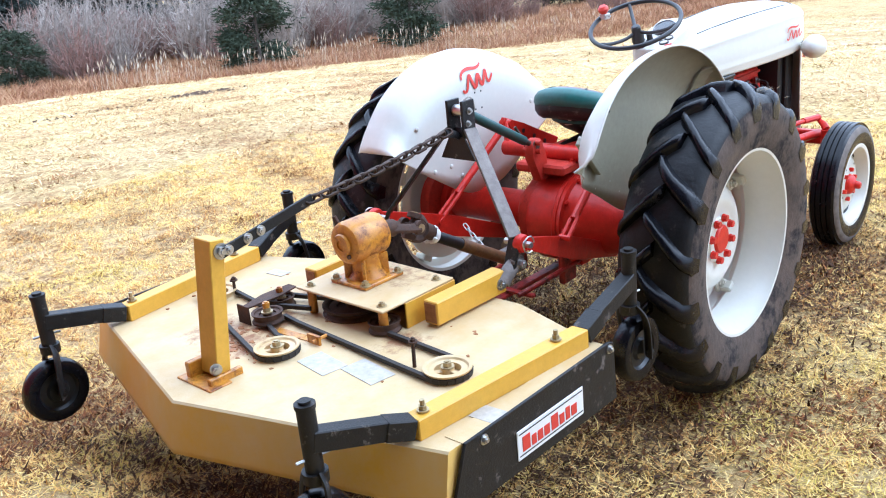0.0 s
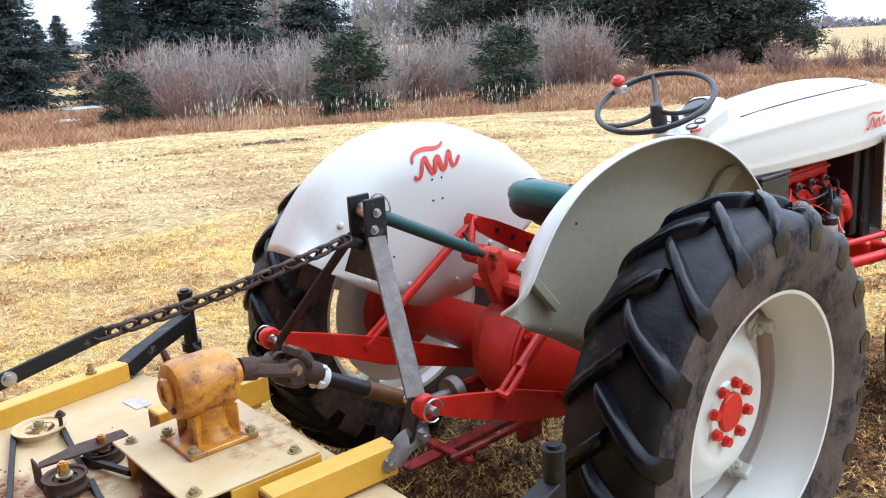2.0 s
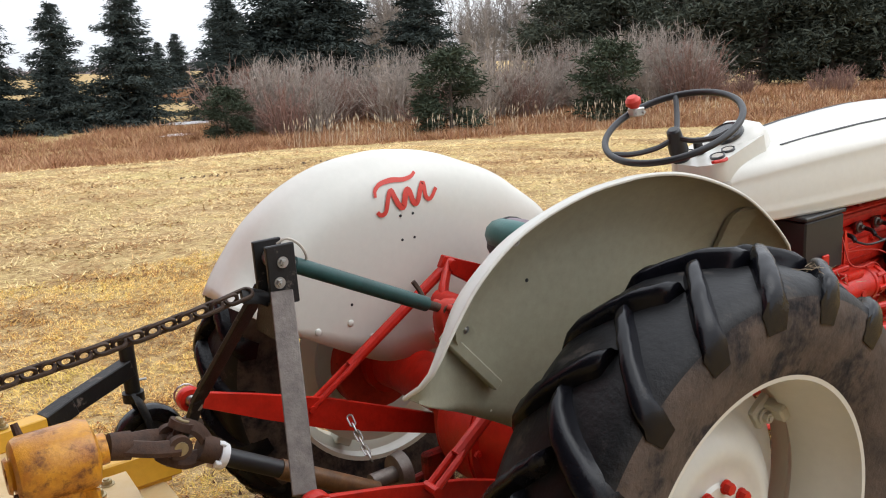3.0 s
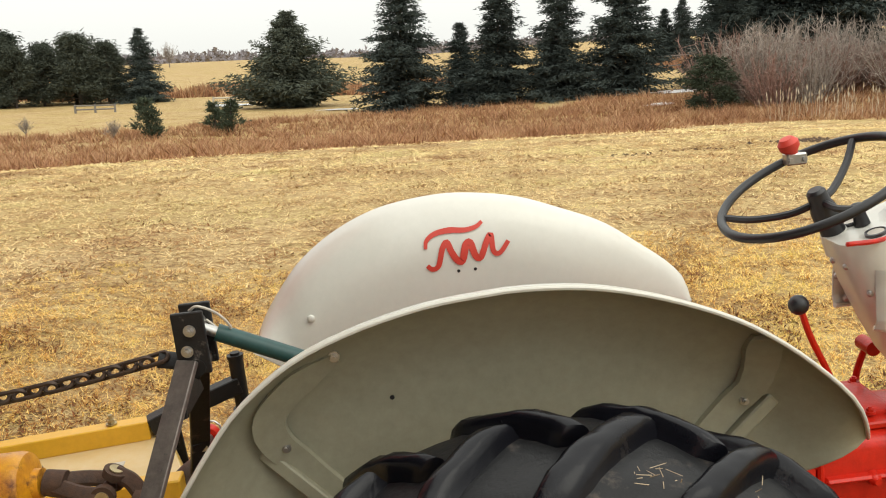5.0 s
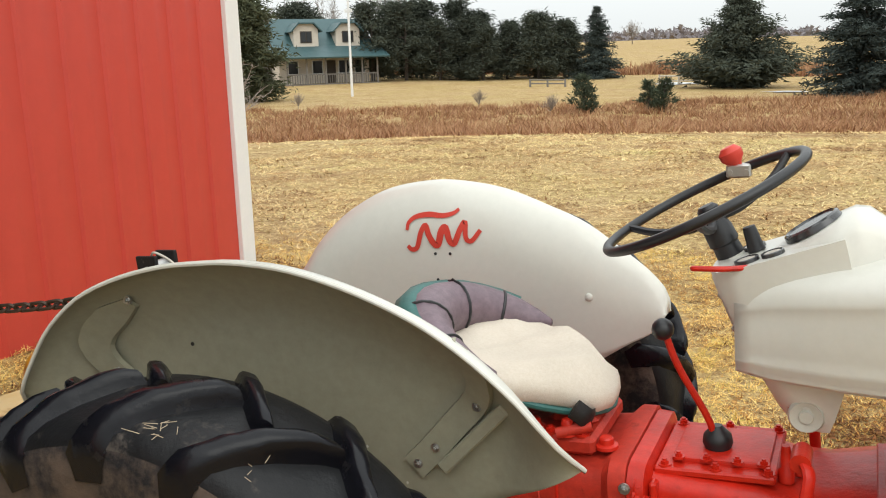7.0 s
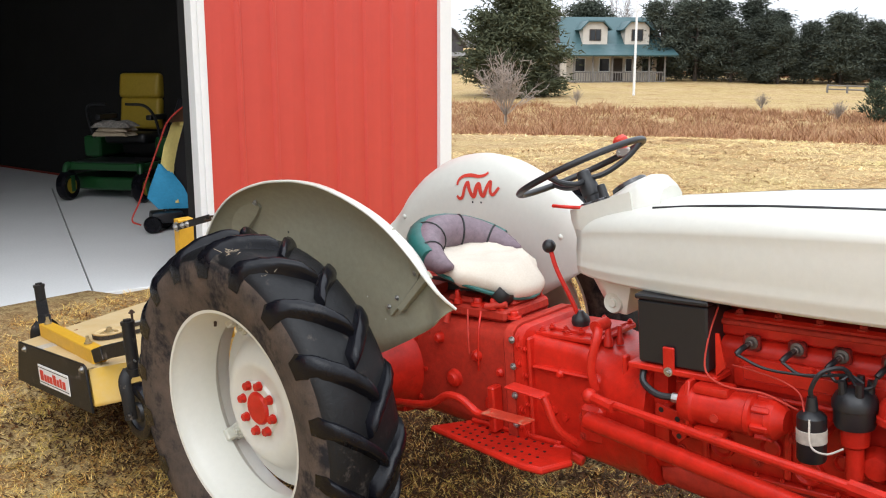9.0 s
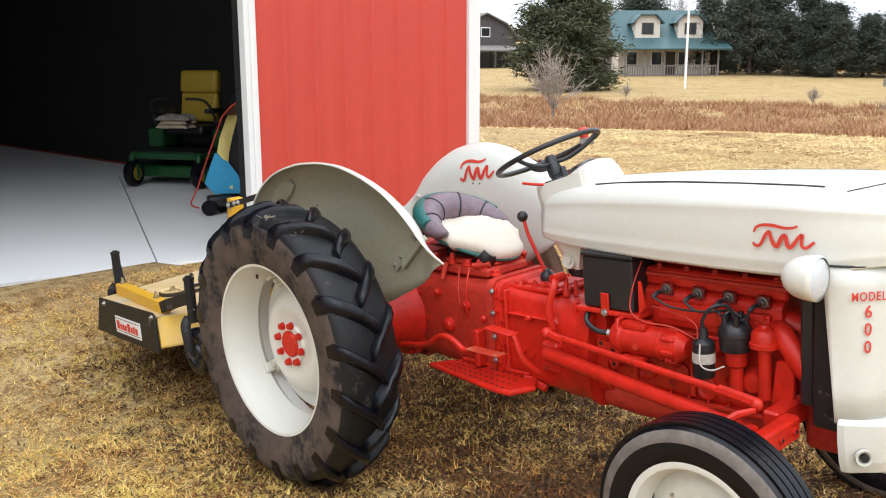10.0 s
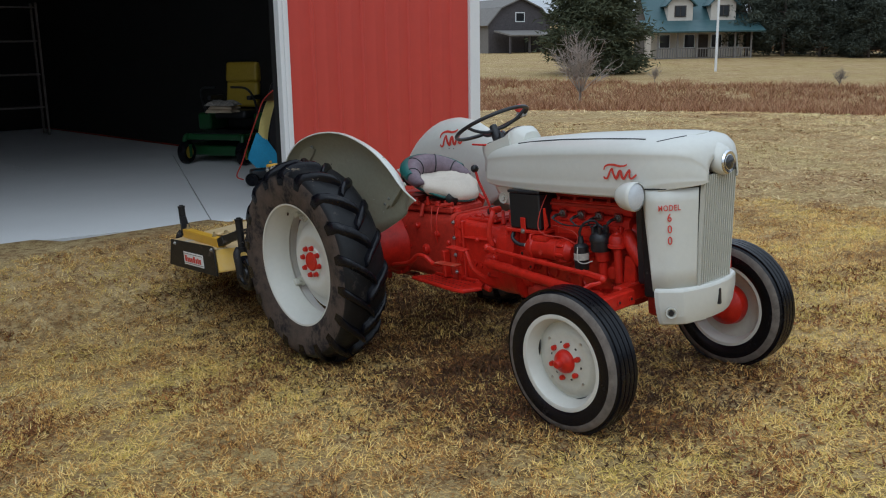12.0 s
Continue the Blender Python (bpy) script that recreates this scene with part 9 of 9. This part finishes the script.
def build_cover():
    """A dark covered thing against the wall behind the jamb."""
    m = Matrix.Translation((-5.2, 2.15, 0.30)) @ pose(0, 0, 0, 0, 0, 10)
    c = empty_thing("covered_stand", m, "black cloth cover draped over a tall narrow stand", "cover")
    bm = B()
    loops = []
    for z, r in ((0.0, 0.33), (0.25, 0.30), (0.6, 0.25), (0.95, 0.2), (1.12, 0.14), (1.18, 0.03)):
        loops.append([(r * (1 + 0.09 * math.sin(7 * a + 3 * z)) * math.cos(a), r * (1 + 0.09 * math.sin(5 * a)) * math.sin(a), z) for a in np.arange(28) * 2 * math.pi / 28])
    rings(bm, loops)
    part("cloth", bm, PLASTIC, c)


build_cover()


def build_workbench():
    m = Matrix.Translation((-12.6, -1.2, 0.30)) @ pose(0, 0, 0, 0, 0, -94)
    w = empty_thing("work_stand", m, "dim red-framed work stand near the back wall", "stand")
    for x in (-0.4, 0.4):
        for y in (-0.25, 0.25):
            part("leg", boxed(x - 0.025, x + 0.025, y - 0.025, y + 0.025, 0, 0.75, 0.004), RED_DULL, w)
    part("top", boxed(-0.5, 0.5, -0.32, 0.32, 0.753, 0.80, 0.006), RED_DULL, w)
    part("shelf", boxed(-0.375, 0.375, -0.22, 0.22, 0.3, 0.33, 0.004), WOODGREY, w)
    b = empty_thing("white_drum", m @ Matrix.Translation((0.05, 0.0, 0.804)), "pale plastic drum on the work stand", "drum")
    part("body", lathe(B(), [(0.0, 0.0), (0.17, 0.0), (0.18, 0.02), (0.175, 0.25), (0.18, 0.4), (0.15, 0.5), (0.06, 0.56), (0.0, 0.57)], (0, 0, 0), "z", 24), WHITE, b)
    s = empty_thing("shelf_rack", Matrix.Translation((-13.6, 0.9, 0.30)) @ pose(0, 0, 0, 0, 0, -94), "tall grey steel shelf rack at the back wall", "shelf")
    for x in (-0.9, 0.9):
        for y in (-0.2, 0.2):
            part("post", boxed(x - 0.02, x + 0.02, y - 0.02, y + 0.02, 0, 2.4, 0.003), WORN, s)
    for z in (0.5, 1.1, 1.7, 2.3):
        part("shelf", boxed(-0.875, 0.875, -0.18, 0.18, z, z + 0.03, 0.003), WORN, s)


build_workbench()


# ---- the near lawn: matted dead blades ----
def on_barn_floor(x, y):
    bx, by = in_barn(x, y)
    return (by > slab_edge(bx) - 0.02) & (bx < 0.0) | (by > -0.03) & (bx < WALL_W + 0.02)


def blades(seed, tufts, each, x0, x1, y0, y1, length, width, spread, lift, near=0.0, label="", far=99.0, mat=None, cover=(0.72, 0.45), name="grass", category="grass", fade=0.0, ragged=0.0):
    """Tufts of single dead blades that lie over one another, swirled by tread and rain."""
    rng = np.random.default_rng(seed)
    x, y = rng.uniform(x0, x1, tufts), rng.uniform(y0, y1, tufts)
    if ragged:
        x, y = x + rng.normal(0, ragged, tufts), y + rng.normal(0, ragged, tufts)
    thin = np.sin(2.1 * x + 2.3 * np.sin(1.7 * y)) * np.cos(2.3 * y + 1.9 * np.sin(1.9 * x))
    d = np.hypot(x - 0.5, y - 1.0) + rng.normal(0, 0.55, tufts)
    keep = ~on_barn_floor(x, y) & (rng.random(tufts) < cover[0] + cover[1] * thin - fade * np.maximum(0, y - 0.2)) & (d >= near) & (d < far)
    x, y = np.repeat(x[keep], each), np.repeat(y[keep], each)
    m = len(x)
    swirl = np.repeat(rng.uniform(0, 2 * np.pi, m // each), each)
    size = np.repeat(rng.uniform(0.65, 1.25, m // each), each)
    az = swirl + rng.normal(0, 0.9, m)
    x, y = x + rng.normal(0, spread, m), y + rng.normal(0, spread, m)
    ln = rng.uniform(*length, m) * size
    up = np.clip(np.abs(rng.normal(0, 1, m)) * lift, 0.04, 1.2)
    z = ground_z(x, y) + rng.uniform(-0.003, 0.016, m) * size
    w = rng.uniform(*width, m)
    cx, cy = np.cos(az), np.sin(az)
    a = np.stack([x - cy * w, y + cx * w, z], 1)
    b = np.stack([x + cy * w, y - cx * w, z + rng.uniform(-0.4, 0.4, m) * w], 1)
    c = np.stack([x + cx * ln * np.cos(up), y + cy * ln * np.cos(up), z + ln * np.sin(up)], 1)
    v = np.stack([a, b, c], 1).reshape(-1, 3)
    arrays(name, v, np.arange(len(v)).reshape(-1, 3), mat or BLADES, label, category)


blades(71, 50000, 13, -3.6, 5.0, -3.2, 5.4, (0.022, 0.055), (0.0011, 0.0027), 0.024, 0.38, 0.0, "short matted dead grass, straw yellow and brown", 4.5, cover=(0.93, 0.12))
blades(74, 44000, 7, -3.4, 4.6, -3.0, 5.2, (0.012, 0.045), (0.003, 0.008), 0.03, 0.45, 0.0, "brown leaf litter and thatch in the grass", 4.6, LITTER, (0.17, 0.8), "leaf_litter", "leaf litter", 0.09)
# thatch kept to the tractor's footprint, its shade put into the dark blades
blades(76, 15000, 7, -1.9, 2.1, -0.8, 0.8, (0.012, 0.045), (0.003, 0.008), 0.03, 0.45, 0.0, "thatch under the tractor, darkened for its shade", 3.3, UNDERSHADE, (0.75, 0.4), "leaf_litter", "leaf litter", 0.0, 0.24)
blades(75, 36000, 7, -9.0, 15.0, 2.2, 21.0, (0.02, 0.08), (0.006, 0.014), 0.11, 0.25, 3.6, "brown thatch drifts on the wider lawn", 23.0, THATCH, (0.02, 0.7), "leaf_litter", "leaf litter")
blades(72, 44000, 10, -9.0, 13.0, -7.0, 17.0, (0.05, 0.11), (0.0025, 0.006), 0.06, 0.22, 4.4, "short matted dead grass of the wider lawn", 99.0, FIELD, (0.9, 0.2))
blades(73, 14500, 8, -30.0, 34.0, -12.0, 27.0, (0.10, 0.24), (0.008, 0.016), 0.14, 0.14, 11.0, "tufts of dead grass on the far lawn", 99.0, FIELD, (0.9, 0.2))


def clods():
    """A low line of dug-up earth on the lawn."""
    rng = np.random.default_rng(8)
    tris = []
    for k in range(420):
        s = rng.uniform(0, 1)
        x, y = 1.2 + 7.3 * s + rng.normal(0, 0.25), 12.2 + 1.9 * s + rng.normal(0, 0.13)
        if k % 3 and k >= 90:
            continue
        if k < 90:
            x, y = 6.9 + rng.normal(0, 0.35), 13.75 + rng.normal(0, 0.13)
        if math.sin(x * 4.1) + math.sin(x * 1.7 + 1) < -0.25 and k >= 90:
            continue
        r = rng.uniform(0.02, 0.055) * (1.4 if k < 90 else 1)
        z = float(ground_z(x, y))
        top = np.array([x + rng.normal(0, 0.01), y, z + r * 0.7])
        ring = [np.array([x + math.cos(a) * r * rng.uniform(0.8, 1.5), y + math.sin(a) * r * rng.uniform(0.8, 1.5), z - 0.01]) for a in np.arange(6) * math.pi / 3]
        for j in range(6):
            tris.append([ring[j], ring[(j + 1) % 6], top])
    v = np.array(tris).reshape(-1, 3)
    arrays("earth_clods", v, np.arange(len(v)).reshape(-1, 3), EARTH, "broken line of dark brown earth clods on the lawn", "soil")


clods()
